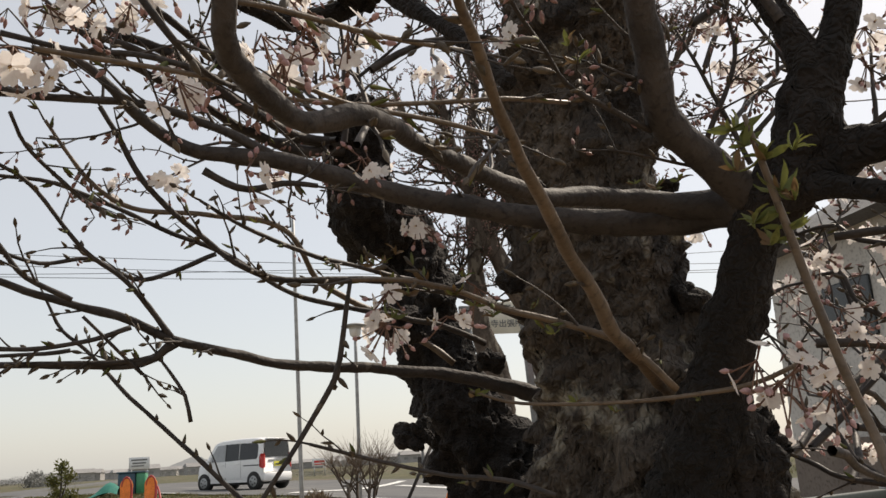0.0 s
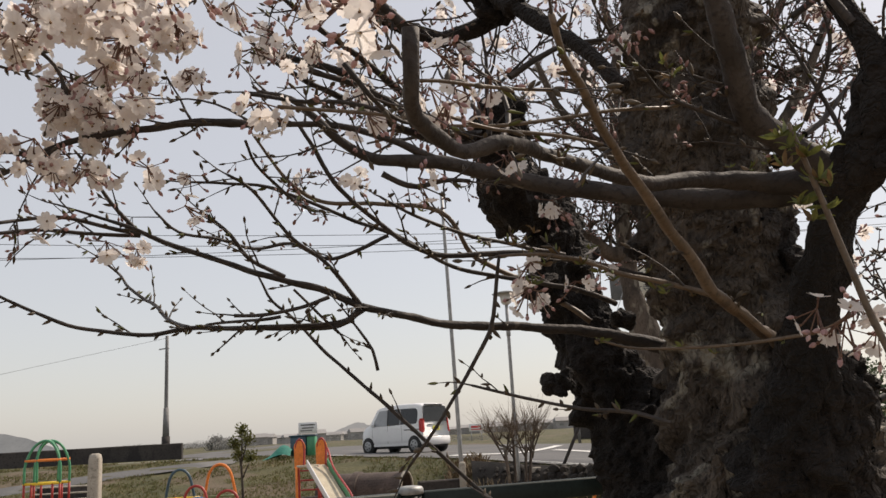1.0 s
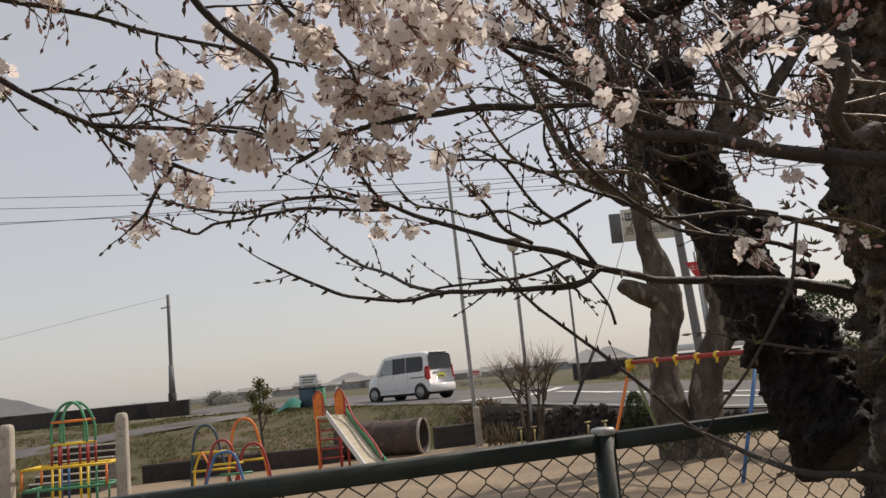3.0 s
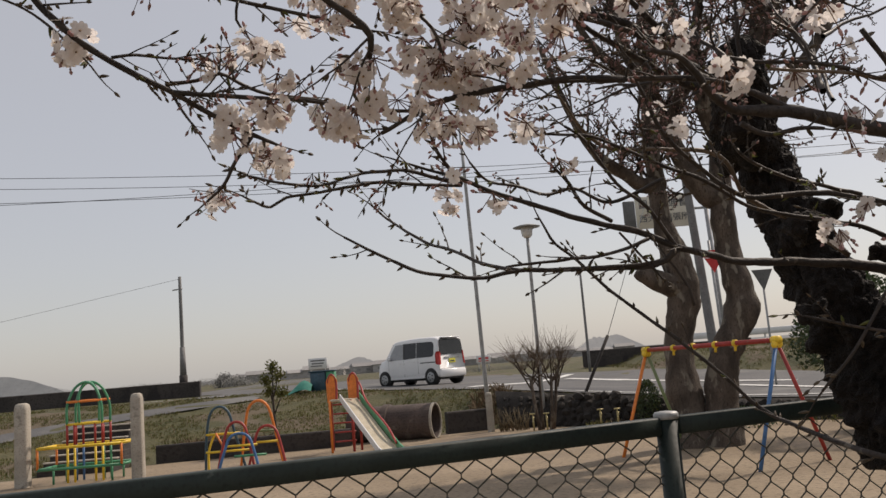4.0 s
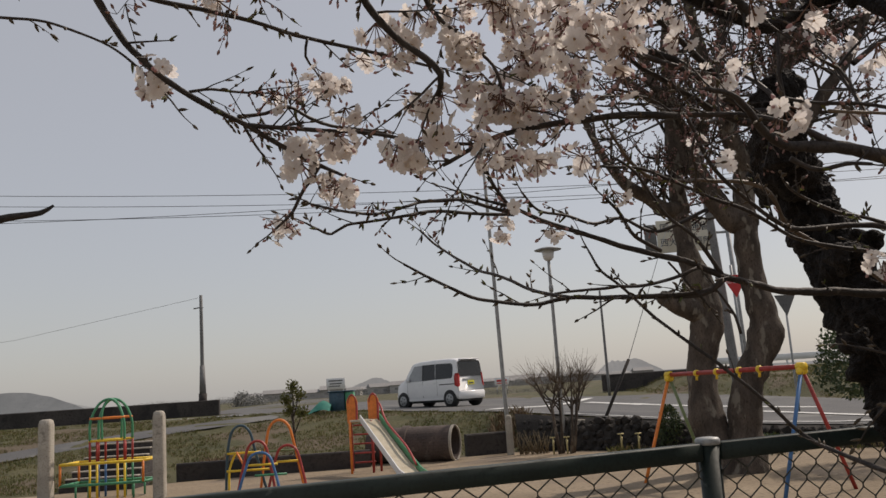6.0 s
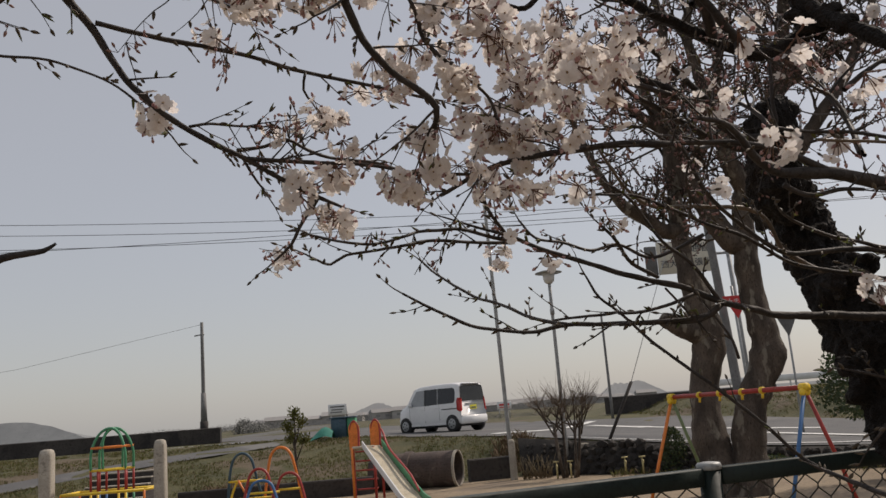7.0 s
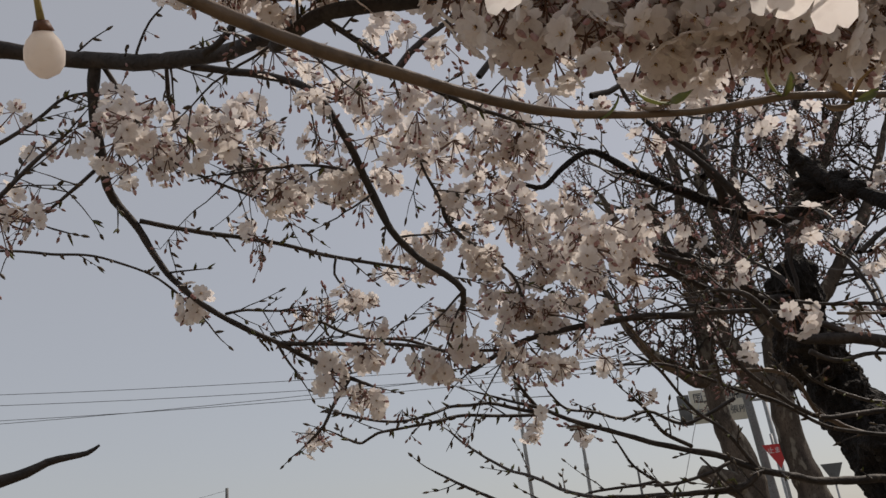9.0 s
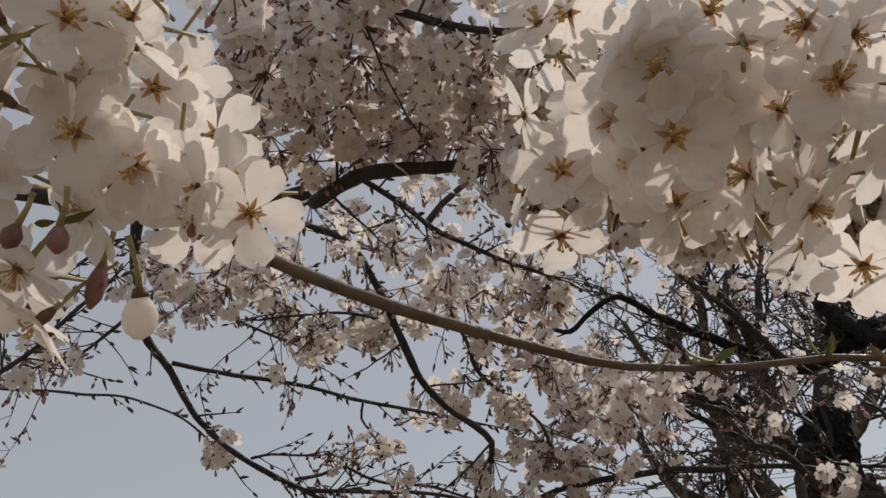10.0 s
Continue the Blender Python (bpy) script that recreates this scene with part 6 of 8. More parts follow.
limb([(-0.022, 1.159, 2.482, 0.0200), (-0.074, 1.128, 2.451, 0.0180), (-0.134, 1.088, 2.439, 0.0160), (-0.207, 1.026, 2.473, 0.0140), (-0.298, 0.947, 2.524, 0.0112), (-0.366, 0.832, 2.557, 0.0090), (-0.426, 0.753, 2.595, 0.0076), (-0.480, 0.712, 2.556, 0.0066), (-0.536, 0.709, 2.525, 0.0058), (-0.578, 0.685, 2.539, 0.0050), (-0.624, 0.656, 2.555, 0.0040), (-0.667, 0.623, 2.579, 0.0030)], BARK_DARK, 6)
limb([(-0.207, 1.026, 2.473, 0.0140), (-0.202, 0.920, 2.528, 0.0121), (-0.238, 0.844, 2.589, 0.0106), (-0.276, 0.751, 2.665, 0.0091)], LIMB, 5)
limb([(-0.161, 1.436, 2.316, 0.0130), (-0.237, 1.282, 2.283, 0.0099), (-0.335, 1.094, 2.335, 0.0078), (-0.409, 0.939, 2.383, 0.0054), (-0.447, 0.869, 2.430, 0.0040)], LIMB, 7)
limb([(-0.158, 1.433, 2.330, 0.0130), (-0.230, 1.313, 2.316, 0.0100), (-0.254, 1.178, 2.361, 0.0088), (-0.302, 1.067, 2.427, 0.0071), (-0.338, 0.965, 2.463, 0.0062), (-0.376, 0.892, 2.515, 0.0047)], LIMB, 7)
limb([(-0.159, 1.435, 2.322, 0.0121), (-0.224, 1.276, 2.310, 0.0091), (-0.264, 1.145, 2.337, 0.0079), (-0.323, 1.006, 2.364, 0.0068), (-0.398, 0.903, 2.380, 0.0053)], LIMB, 7)
limb([(-0.979, -0.457, 1.828, 0.0129), (-0.914, -0.382, 1.855, 0.0096), (-0.847, -0.311, 1.887, 0.0063), (-0.833, -0.293, 1.897, 0.0048), (-0.819, -0.274, 1.902, 0.0040), (-0.806, -0.258, 1.906, 0.0033), (-0.797, -0.248, 1.915, 0.0015)], LIMB, 0)
limb([(-0.646, 0.775, 2.035, 0.0044), (-0.674, 0.716, 2.043, 0.0040), (-0.706, 0.652, 2.054, 0.0038), (-0.738, 0.613, 2.051, 0.0036), (-0.791, 0.623, 2.059, 0.0035), (-0.798, 0.558, 2.039, 0.0033), (-0.867, 0.592, 2.042, 0.0032), (-0.884, 0.503, 2.033, 0.0030), (-0.982, 0.507, 2.066, 0.0026), (-0.957, 0.441, 2.061, 0.0020)], TWIG, 6)
limb([(-0.647, 0.776, 2.032, 0.0044), (-0.685, 0.736, 2.034, 0.0040), (-0.730, 0.668, 2.034, 0.0038), (-0.781, 0.630, 2.037, 0.0036), (-0.806, 0.568, 2.023, 0.0034), (-0.876, 0.587, 2.027, 0.0032), (-0.926, 0.541, 2.020, 0.0030), (-0.960, 0.533, 2.004, 0.0030), (-0.946, 0.465, 2.004, 0.0026), (-0.962, 0.450, 2.016, 0.0020)], TWIG, 5)
limb([(-1.190, -0.272, 2.674, 0.0149), (-1.090, -0.167, 2.658, 0.0146), (-1.010, -0.112, 2.641, 0.0155), (-0.864, -0.089, 2.590, 0.0144), (-0.707, -0.080, 2.550, 0.0134), (-0.576, -0.115, 2.516, 0.0124), (-0.581, -0.143, 2.465, 0.0116), (-0.478, -0.169, 2.454, 0.0109), (-0.407, -0.161, 2.439, 0.0098), (-0.303, -0.132, 2.411, 0.0083), (-0.224, -0.069, 2.369, 0.0061)], LIMB, 9)
limb([(-0.497, -0.142, 2.473, 0.0050), (-0.475, -0.060, 2.456, 0.0047), (-0.456, 0.018, 2.435, 0.0044), (-0.393, 0.118, 2.403, 0.0036), (-0.342, 0.194, 2.385, 0.0028)], LIMB, 6)
limb([(-0.660, -0.128, 2.566, 0.0065), (-0.693, -0.131, 2.536, 0.0060), (-0.730, -0.144, 2.514, 0.0056)], LIMB, 2)
limb([(-0.312, 0.618, 2.734, 0.0026), (-0.294, 0.725, 2.631, 0.0052), (-0.203, 0.840, 2.516, 0.0079), (-0.136, 0.970, 2.412, 0.0124)], LIMB, 6)
limb([(-1.058, -0.345, 2.232, 0.0038), (-1.001, -0.295, 2.293, 0.0038), (-0.953, -0.270, 2.351, 0.0032), (-0.910, -0.247, 2.394, 0.0024)], TWIG, 4)
limb([(-0.348, -0.435, 2.511, 0.0062), (-0.282, -0.372, 2.499, 0.0055), (-0.219, -0.312, 2.478, 0.0048), (-0.148, -0.268, 2.461, 0.0041)], LIMB, 4)
limb([(-1.023, -0.101, 2.641, 0.0050), (-1.021, -0.038, 2.583, 0.0044), (-1.024, 0.006, 2.531, 0.0039), (-0.984, 0.065, 2.483, 0.0033), (-0.931, 0.143, 2.447, 0.0027), (-0.878, 0.210, 2.417, 0.0022)], TWIG, 8)
limb([(-0.892, -0.071, 2.607, 0.0042), (-0.938, -0.020, 2.570, 0.0038), (-0.933, 0.029, 2.520, 0.0032), (-0.892, 0.088, 2.495, 0.0027)], TWIG, 6)
limb([(-1.233, -0.166, 2.524, 0.0040), (-1.145, -0.141, 2.559, 0.0034), (-1.102, -0.119, 2.599, 0.0028), (-1.055, -0.091, 2.606, 0.0028)], TWIG, 5)
limb([(-1.096, -0.050, 2.476, 0.0039), (-1.136, -0.071, 2.437, 0.0033), (-1.174, -0.096, 2.401, 0.0028), (-1.214, -0.143, 2.381, 0.0022)], TWIG, 5)
limb([(-0.631, 0.119, 2.370, 0.0033), (-0.706, 0.095, 2.403, 0.0029), (-0.794, 0.067, 2.417, 0.0025), (-0.869, 0.048, 2.425, 0.0021)], TWIG, 5)
limb([(-0.646, 0.775, 2.035, 0.0046), (-0.656, 0.742, 2.063, 0.0042), (-0.665, 0.707, 2.095, 0.0038), (-0.663, 0.677, 2.125, 0.0030)], TWIG, 4)
limb([(-0.502, 1.026, 1.878, 0.0040), (-0.536, 1.005, 1.874, 0.0036), (-0.587, 0.977, 1.873, 0.0033), (-0.638, 0.948, 1.869, 0.0028)], TWIG, 3)
limb([(-0.316, 1.171, 2.051, 0.0048), (-0.427, 1.113, 2.006, 0.0044), (-0.495, 1.056, 2.041, 0.0040), (-0.543, 0.991, 2.026, 0.0037), (-0.583, 0.920, 2.041, 0.0034), (-0.621, 0.849, 2.049, 0.0030), (-0.637, 0.801, 2.085, 0.0024)], TWIG, 5)
limb([(-0.996, 0.298, 2.206, 0.0040), (-0.968, 0.345, 2.221, 0.0036), (-0.939, 0.376, 2.235, 0.0036), (-0.928, 0.430, 2.225, 0.0036), (-0.908, 0.476, 2.214, 0.0036), (-0.857, 0.563, 2.212, 0.0036), (-0.794, 0.635, 2.186, 0.0030)], TWIG, 4, "clean")
limb([(-1.022, 0.199, 2.235, 0.0032), (-1.006, 0.239, 2.248, 0.0028), (-0.984, 0.287, 2.251, 0.0025), (-0.952, 0.329, 2.253, 0.0020)], TWIG, 4)
limb([(-0.981, 0.288, 2.196, 0.0030), (-0.968, 0.303, 2.156, 0.0027), (-0.951, 0.317, 2.123, 0.0020)], TWIG, 3)
limb([(-0.858, 0.343, 2.345, 0.0028), (-0.870, 0.351, 2.314, 0.0024), (-0.869, 0.376, 2.294, 0.0020)], TWIG, 1)
limb([(-0.428, 0.929, 2.418, 0.0070), (-0.333, 1.018, 2.391, 0.0085), (-0.269, 1.105, 2.335, 0.0095), (-0.210, 1.179, 2.296, 0.0110)], LIMB, 5)
limb([(0.043, 1.434, 1.844, 0.0070), (-0.052, 1.373, 1.927, 0.0062), (-0.145, 1.257, 1.988, 0.0058), (-0.186, 1.184, 2.085, 0.0052), (-0.297, 1.111, 2.107, 0.0048), (-0.394, 1.036, 2.114, 0.0045), (-0.437, 0.972, 2.154, 0.0040), (-0.471, 0.905, 2.240, 0.0030)], SHOOT, 5)
limb([(-0.109, -0.853, 1.930, 0.0029), (-0.101, -0.827, 1.920, 0.0030), (-0.089, -0.805, 1.913, 0.0029), (-0.068, -0.772, 1.901, 0.0027), (-0.049, -0.749, 1.891, 0.0027), (-0.027, -0.729, 1.881, 0.0025), (-0.005, -0.705, 1.873, 0.0021), (0.020, -0.691, 1.864, 0.0016), (0.057, -0.671, 1.859, 0.0014), (0.087, -0.666, 1.856, 0.0014), (0.116, -0.655, 1.850, 0.0012)], SHOOT, 0)

for spot in ((-0.836, 0.392, 2.063, 0.0486), (-0.888, 0.333, 2.115, 0.0412), (-0.820, 0.332, 2.240, 0.0412), (-0.798, 0.369, 2.189, 0.0346), (-0.821, 0.377, 2.137, 0.0375), (-0.842, 0.206, 2.432, 0.0368), (-1.043, 0.134, 2.240, 0.0368), (-0.579, 0.302, 2.137, 0.0383), (-0.572, 0.361, 2.092, 0.0442), (-0.631, 0.339, 2.070, 0.0375), (-0.653, 0.317, 2.078, 0.0294), (-0.562, 0.501, 2.196, 0.0449), (-0.518, 0.523, 2.181, 0.0537),):
    bloom(*spot, "open")
for spot in ((-0.496, 0.545, 2.151, 0.0486), (-0.570, 0.531, 2.092, 0.0368), (-0.504, 0.560, 2.085, 0.0324), (-0.348, 0.552, 2.269, 0.0559), (-0.392, 0.552, 2.225, 0.0449), (-0.226, 0.352, 2.239, 0.0316), (-0.561, 0.464, 2.291, 0.0515), (-0.598, 0.390, 2.409, 0.0434), (-0.687, 0.398, 2.292, 0.0368), (-0.716, 0.361, 2.328, 0.0258), (-0.775, 0.250, 2.446, 0.0368), (-0.502, 0.449, 2.372, 0.0449),):
    bloom(*spot, "open")
for spot in ((-0.465, 0.574, 2.313, 0.0471), (-0.531, 0.575, 2.269, 0.0508), (-0.428, 0.574, 2.350, 0.0449), (-0.597, 0.486, 2.387, 0.0449), (-0.560, 0.471, 2.453, 0.0449), (-0.493, 0.485, 2.475, 0.0508), (-0.626, 0.412, 2.498, 0.0449), (-1.048, 0.067, 2.506, 0.0383), (-0.944, 0.177, 2.506, 0.0383), (-0.722, 0.361, 2.498, 0.0383), (-0.480, 0.611, 2.210, 0.0405), (-0.605, 0.546, 2.247, 0.0405), (-0.398, 0.566, 2.394, 0.0449), (-0.707, 0.820, 2.011, 0.0309),):
    bloom(*spot, "open")
for spot in ((-0.968, 0.400, 2.019, 0.0316), (-0.983, 0.393, 1.990, 0.0250), (-0.945, 0.333, 2.240, 0.0294), (-0.938, 0.340, 2.248, 0.0272), (-0.901, 0.362, 2.262, 0.0272), (-0.826, 0.317, 2.454, 0.0250), (-0.789, 0.354, 2.432, 0.0250), (-0.738, 0.457, 2.292, 0.0250), (-0.422, 0.671, 2.077, 0.0272),):
    bloom(*spot, "mixed")
for spot in ((0.090, 0.432, 2.106, 0.0412), (-0.212, 0.906, 2.261, 0.0331), (-0.270, 0.854, 2.365, 0.0331),):
    bloom(*spot, "mixed")
for spot in ((-0.886, 0.392, 2.262, 0.0427), (-0.804, 0.450, 2.314, 0.0397), (-0.449, 0.722, 2.291, 0.0375), (-0.463, 0.707, 2.299, 0.0302), (-0.221, 0.891, 2.085, 0.0353), (0.032, 0.550, 2.048, 0.0353), (-0.142, 0.602, 2.195, 0.0368), (-0.201, 0.543, 2.284, 0.0368), (0.242, 0.365, 2.010, 0.0265), (0.090, 0.587, 1.952, 0.0258),):
    bloom(*spot, "mixed")
for spot in ((0.392, 0.017, 1.922, 0.0177), (0.429, 0.024, 1.937, 0.0213), (0.451, 0.024, 1.944, 0.0213), (0.480, 0.046, 1.922, 0.0213), (0.502, 0.038, 1.937, 0.0206), (0.392, 0.009, 1.944, 0.0169), (0.014, 0.225, 2.107, 0.0221),):
    bloom(*spot, "open")
for spot in ((0.241, 0.224, 1.988, 0.0177), (-0.059, 0.248, 2.143, 0.0236), (0.189, 0.188, 2.018, 0.0162), (0.270, 0.217, 2.055, 0.0191),):
    bloom(*spot, "mixed")
for spot in ((-0.300, 0.271, 2.166, 0.0368), (-0.323, 0.256, 2.144, 0.0331), (-0.263, 0.345, 2.122, 0.0280), (0.197, 0.276, 2.033, 0.0236), (0.183, 0.261, 2.040, 0.0213), (0.099, 0.653, 2.106, 0.0184),):
    bloom(*spot, "mixed")
for spot in ((-0.527, 0.427, 2.056, 0.0390), (-0.505, 0.457, 2.056, 0.0390), (-0.512, 0.427, 2.092, 0.0390), (-0.475, 0.501, 2.055, 0.0390), (-0.401, 0.530, 2.159, 0.0294), (-0.416, 0.567, 2.063, 0.0294), (-0.379, 0.626, 2.004, 0.0258), (-0.528, 0.472, 1.974, 0.0236), (-0.476, 0.546, 1.945, 0.0236), (0.087, 0.919, 2.077, 0.0258), (0.138, 0.964, 1.996, 0.0258), (0.029, 1.105, 1.871, 0.0324), (0.044, 1.120, 1.863, 0.0258),):
    bloom(*spot, "mixed")
for spot in ((0.199, 0.424, 2.003, 0.0155), (0.221, 0.439, 2.003, 0.0140), (0.258, 0.453, 2.010, 0.0177), (0.236, 0.453, 1.996, 0.0118), (0.206, 0.439, 1.981, 0.0110), (-0.051, 0.418, 2.040, 0.0258), (0.123, 0.816, 2.040, 0.0191), (0.153, 0.934, 1.981, 0.0206), (0.274, 1.007, 2.283, 0.0213),):
    bloom(*spot, "open")
for spot in ((0.157, 0.772, 1.812, 0.0103), (0.231, 0.801, 1.819, 0.0096),):
    bloom(*spot, "mixed")
for spot in ((0.573, 0.704, 1.708, 0.0228), (0.596, 0.703, 1.737, 0.0206), (0.617, 0.703, 1.700, 0.0147), (0.581, 0.703, 1.715, 0.0206), (0.552, 0.704, 1.730, 0.0147), (0.668, 1.153, 1.921, 0.0265), (0.489, 1.435, 2.047, 0.0324), (0.526, 1.434, 2.054, 0.0258), (0.683, 1.153, 1.914, 0.0228), (0.702, 1.020, 1.789, 0.0280), (0.681, 1.020, 1.811, 0.0236), (0.709, 1.020, 1.752, 0.0236), (0.804, 1.181, 2.253, 0.0390),):
    bloom(*spot, "mixed")
for spot in ((0.010, 1.502, 2.497, 0.0508), (-0.124, 1.540, 2.305, 0.0331), (0.545, 1.663, 2.312, 0.0434), (0.641, 1.618, 2.430, 0.0508), (0.590, 1.581, 2.503, 0.0508), (0.663, 1.632, 2.393, 0.0434), (0.816, 1.691, 2.149, 0.0456), (0.844, 1.714, 2.054, 0.0456), (0.726, 1.751, 1.914, 0.0383), (0.690, 1.752, 1.965, 0.0383), (0.783, 1.759, 1.744, 0.0508), (0.717, 1.767, 1.663, 0.0508), (0.775, 1.767, 1.634, 0.0508), (0.643, 1.775, 1.663, 0.0383),):
    bloom(*spot, "mixed")
for spot in ((0.101, 0.942, 1.885, 0.0155), (0.218, 0.978, 1.885, 0.0125),):
    bloom(*spot, "mixed")
for spot in ((-0.800, -0.030, 2.439, 0.0375), (-0.837, -0.060, 2.424, 0.0316), (-0.749, 0.066, 2.358, 0.0375), (-0.652, 0.132, 2.373, 0.0390), (-0.675, 0.117, 2.365, 0.0331), (-0.431, 0.227, 2.424, 0.0493), (-0.379, 0.256, 2.409, 0.0471), (-0.490, 0.205, 2.409, 0.0353), (-0.897, -0.141, 2.454, 0.0375), (-0.882, -0.104, 2.432, 0.0353), (-0.927, -0.148, 2.417, 0.0353), (-0.306, 0.367, 2.217, 0.0449), (-0.343, 0.360, 2.210, 0.0390), (-0.284, 0.389, 2.173, 0.0434),):
    bloom(*spot, "open")
for spot in ((-0.567, -0.261, 2.535, 0.0500), (-0.604, -0.283, 2.520, 0.0500), (-0.515, -0.217, 2.535, 0.0500), (-0.486, -0.180, 2.520, 0.0500), (-0.552, -0.202, 2.490, 0.0420), (-0.589, -0.231, 2.483, 0.0383), (-0.449, -0.143, 2.512, 0.0500), (-0.389, -0.129, 2.534, 0.0500), (-0.353, -0.084, 2.505, 0.0500), (-0.353, -0.136, 2.557, 0.0500), (-0.301, -0.099, 2.556, 0.0500), (-0.449, -0.202, 2.564, 0.0500), (-0.493, -0.246, 2.579, 0.0420), (-0.301, -0.055, 2.498, 0.0464),):
    bloom(*spot, "open")
for spot in ((-0.215, -0.136, 2.402, 0.0515), (-0.193, -0.092, 2.343, 0.0471), (-0.148, -0.078, 2.350, 0.0471), (-0.097, -0.048, 2.320, 0.0471), (-0.046, -0.034, 2.313, 0.0471), (-0.009, -0.012, 2.291, 0.0471), (0.043, 0.003, 2.269, 0.0442), (0.087, 0.003, 2.269, 0.0442), (-0.170, -0.159, 2.446, 0.0515), (0.116, 0.017, 2.239, 0.0442), (-0.266, -0.144, 2.380, 0.0412), (-0.193, -0.062, 2.306, 0.0339), (-0.097, -0.026, 2.291, 0.0339), (-0.031, -0.004, 2.269, 0.0339),):
    bloom(*spot, "open")
for spot in ((-1.003, -0.273, 2.263, 0.0427), (-0.980, -0.251, 2.277, 0.0375), (-1.025, -0.295, 2.248, 0.0339), (-0.219, 0.315, 2.217, 0.0339), (-0.248, 0.226, 2.387, 0.0339), (-0.491, 0.012, 2.549, 0.0316), (-0.387, 0.086, 2.527, 0.0316), (-0.869, -0.163, 2.351, 0.0280), (-0.765, 0.007, 2.255, 0.0243), (-1.070, -0.279, 2.108, 0.0221),):
    bloom(*spot, "mixed")
for spot in ((-0.074, -0.885, 1.935, 0.0152), (-0.074, -0.862, 1.927, 0.0152), (-0.074, -0.855, 1.920, 0.0136), (-0.066, -0.840, 1.913, 0.0128), (-0.082, -0.870, 1.920, 0.0136), (-0.082, -0.878, 1.927, 0.0136), (-0.066, -0.825, 1.905, 0.0120), (-0.059, -0.825, 1.905, 0.0096), (-0.097, -0.870, 1.904, 0.0120), (-0.081, -0.840, 1.905, 0.0120), (-0.097, -0.855, 1.882, 0.0152), (-0.074, -0.893, 1.943, 0.0136), (-0.067, -0.878, 1.943, 0.0136), (-0.051, -0.863, 1.943, 0.0120),):
    bloom(*spot, "near")
for spot in ((0.055, -0.780, 1.943, 0.0160), (0.071, -0.772, 1.928, 0.0160), (0.078, -0.765, 1.921, 0.0152), (0.101, -0.765, 1.928, 0.0152), (0.101, -0.750, 1.913, 0.0160), (0.116, -0.765, 1.921, 0.0160), (0.063, -0.765, 1.921, 0.0136), (0.086, -0.757, 1.913, 0.0136), (0.109, -0.734, 1.890, 0.0160), (0.124, -0.750, 1.906, 0.0152), (0.094, -0.742, 1.890, 0.0128), (0.063, -0.757, 1.905, 0.0128), (0.131, -0.750, 1.913, 0.0152), (0.055, -0.772, 1.928, 0.0120),):
    bloom(*spot, "near")
for spot in ((0.071, -0.719, 1.906, 0.0128), (0.056, -0.726, 1.906, 0.0120), (0.040, -0.750, 1.935, 0.0128), (0.033, -0.734, 1.921, 0.0112), (0.086, -0.711, 1.891, 0.0096), (0.124, -0.720, 1.905, 0.0152), (0.040, -0.772, 1.966, 0.0112), (0.025, -0.734, 1.913, 0.0088), (0.117, -0.704, 1.883, 0.0112), (0.086, -0.749, 1.951, 0.0128), (-0.067, -0.840, 1.959, 0.0112), (-0.074, -0.817, 1.935, 0.0112),):
    bloom(*spot, "near")
for spot in ((-1.020, -0.037, 2.557, 0.0397), (-1.012, 0.008, 2.513, 0.0397), (-1.005, 0.037, 2.491, 0.0331), (-1.042, -0.066, 2.557, 0.0309), (-1.094, -0.103, 2.521, 0.0309), (-1.139, -0.140, 2.491, 0.0309), (-1.139, -0.191, 2.543, 0.0331), (-0.908, 0.118, 2.513, 0.0353), (-0.908, 0.148, 2.476, 0.0309), (-0.849, 0.214, 2.446, 0.0309), (-0.782, 0.250, 2.476, 0.0309), (-0.760, 0.235, 2.520, 0.0309), (-0.752, 0.169, 2.616, 0.0375), (-0.730, 0.213, 2.586, 0.0375), (-0.760, 0.146, 2.638, 0.0331),):
    bloom(*spot, "mixed")
for spot in ((-0.119, -0.840, 1.890, 0.0128),):
    bloom(*spot, "near")
for spot in ((-0.224, -0.232, 2.328, 0.0397), (-0.194, -0.195, 2.298, 0.0397), (-0.135, -0.181, 2.306, 0.0397), (-0.098, -0.159, 2.291, 0.0397), (-0.040, -0.152, 2.291, 0.0397), (-0.003, -0.130, 2.269, 0.0397), (0.041, -0.115, 2.247, 0.0397), (0.078, -0.108, 2.239, 0.0397), (0.114, -0.101, 2.224, 0.0397), (-0.194, -0.173, 2.269, 0.0294), (-0.135, -0.159, 2.269, 0.0331), (-0.047, -0.122, 2.239, 0.0331), (0.012, -0.100, 2.217, 0.0331), (0.070, -0.086, 2.195, 0.0331), (0.107, -0.071, 2.173, 0.0331),):
    bloom(*spot, "open")
for spot in ((-0.524, -0.335, 2.513, 0.0442), (-0.479, -0.298, 2.527, 0.0442), (-0.450, -0.254, 2.505, 0.0442), (-0.398, -0.210, 2.498, 0.0442), (-0.368, -0.158, 2.461, 0.0390), (-0.302, -0.144, 2.483, 0.0442), (-0.243, -0.114, 2.483, 0.0471), (-0.576, -0.349, 2.483, 0.0390), (-0.398, -0.254, 2.542, 0.0442), (-0.346, -0.217, 2.534, 0.0442), (-0.191, -0.070, 2.453, 0.0471), (-0.265, -0.173, 2.534, 0.0471),):
    bloom(*spot, "open")
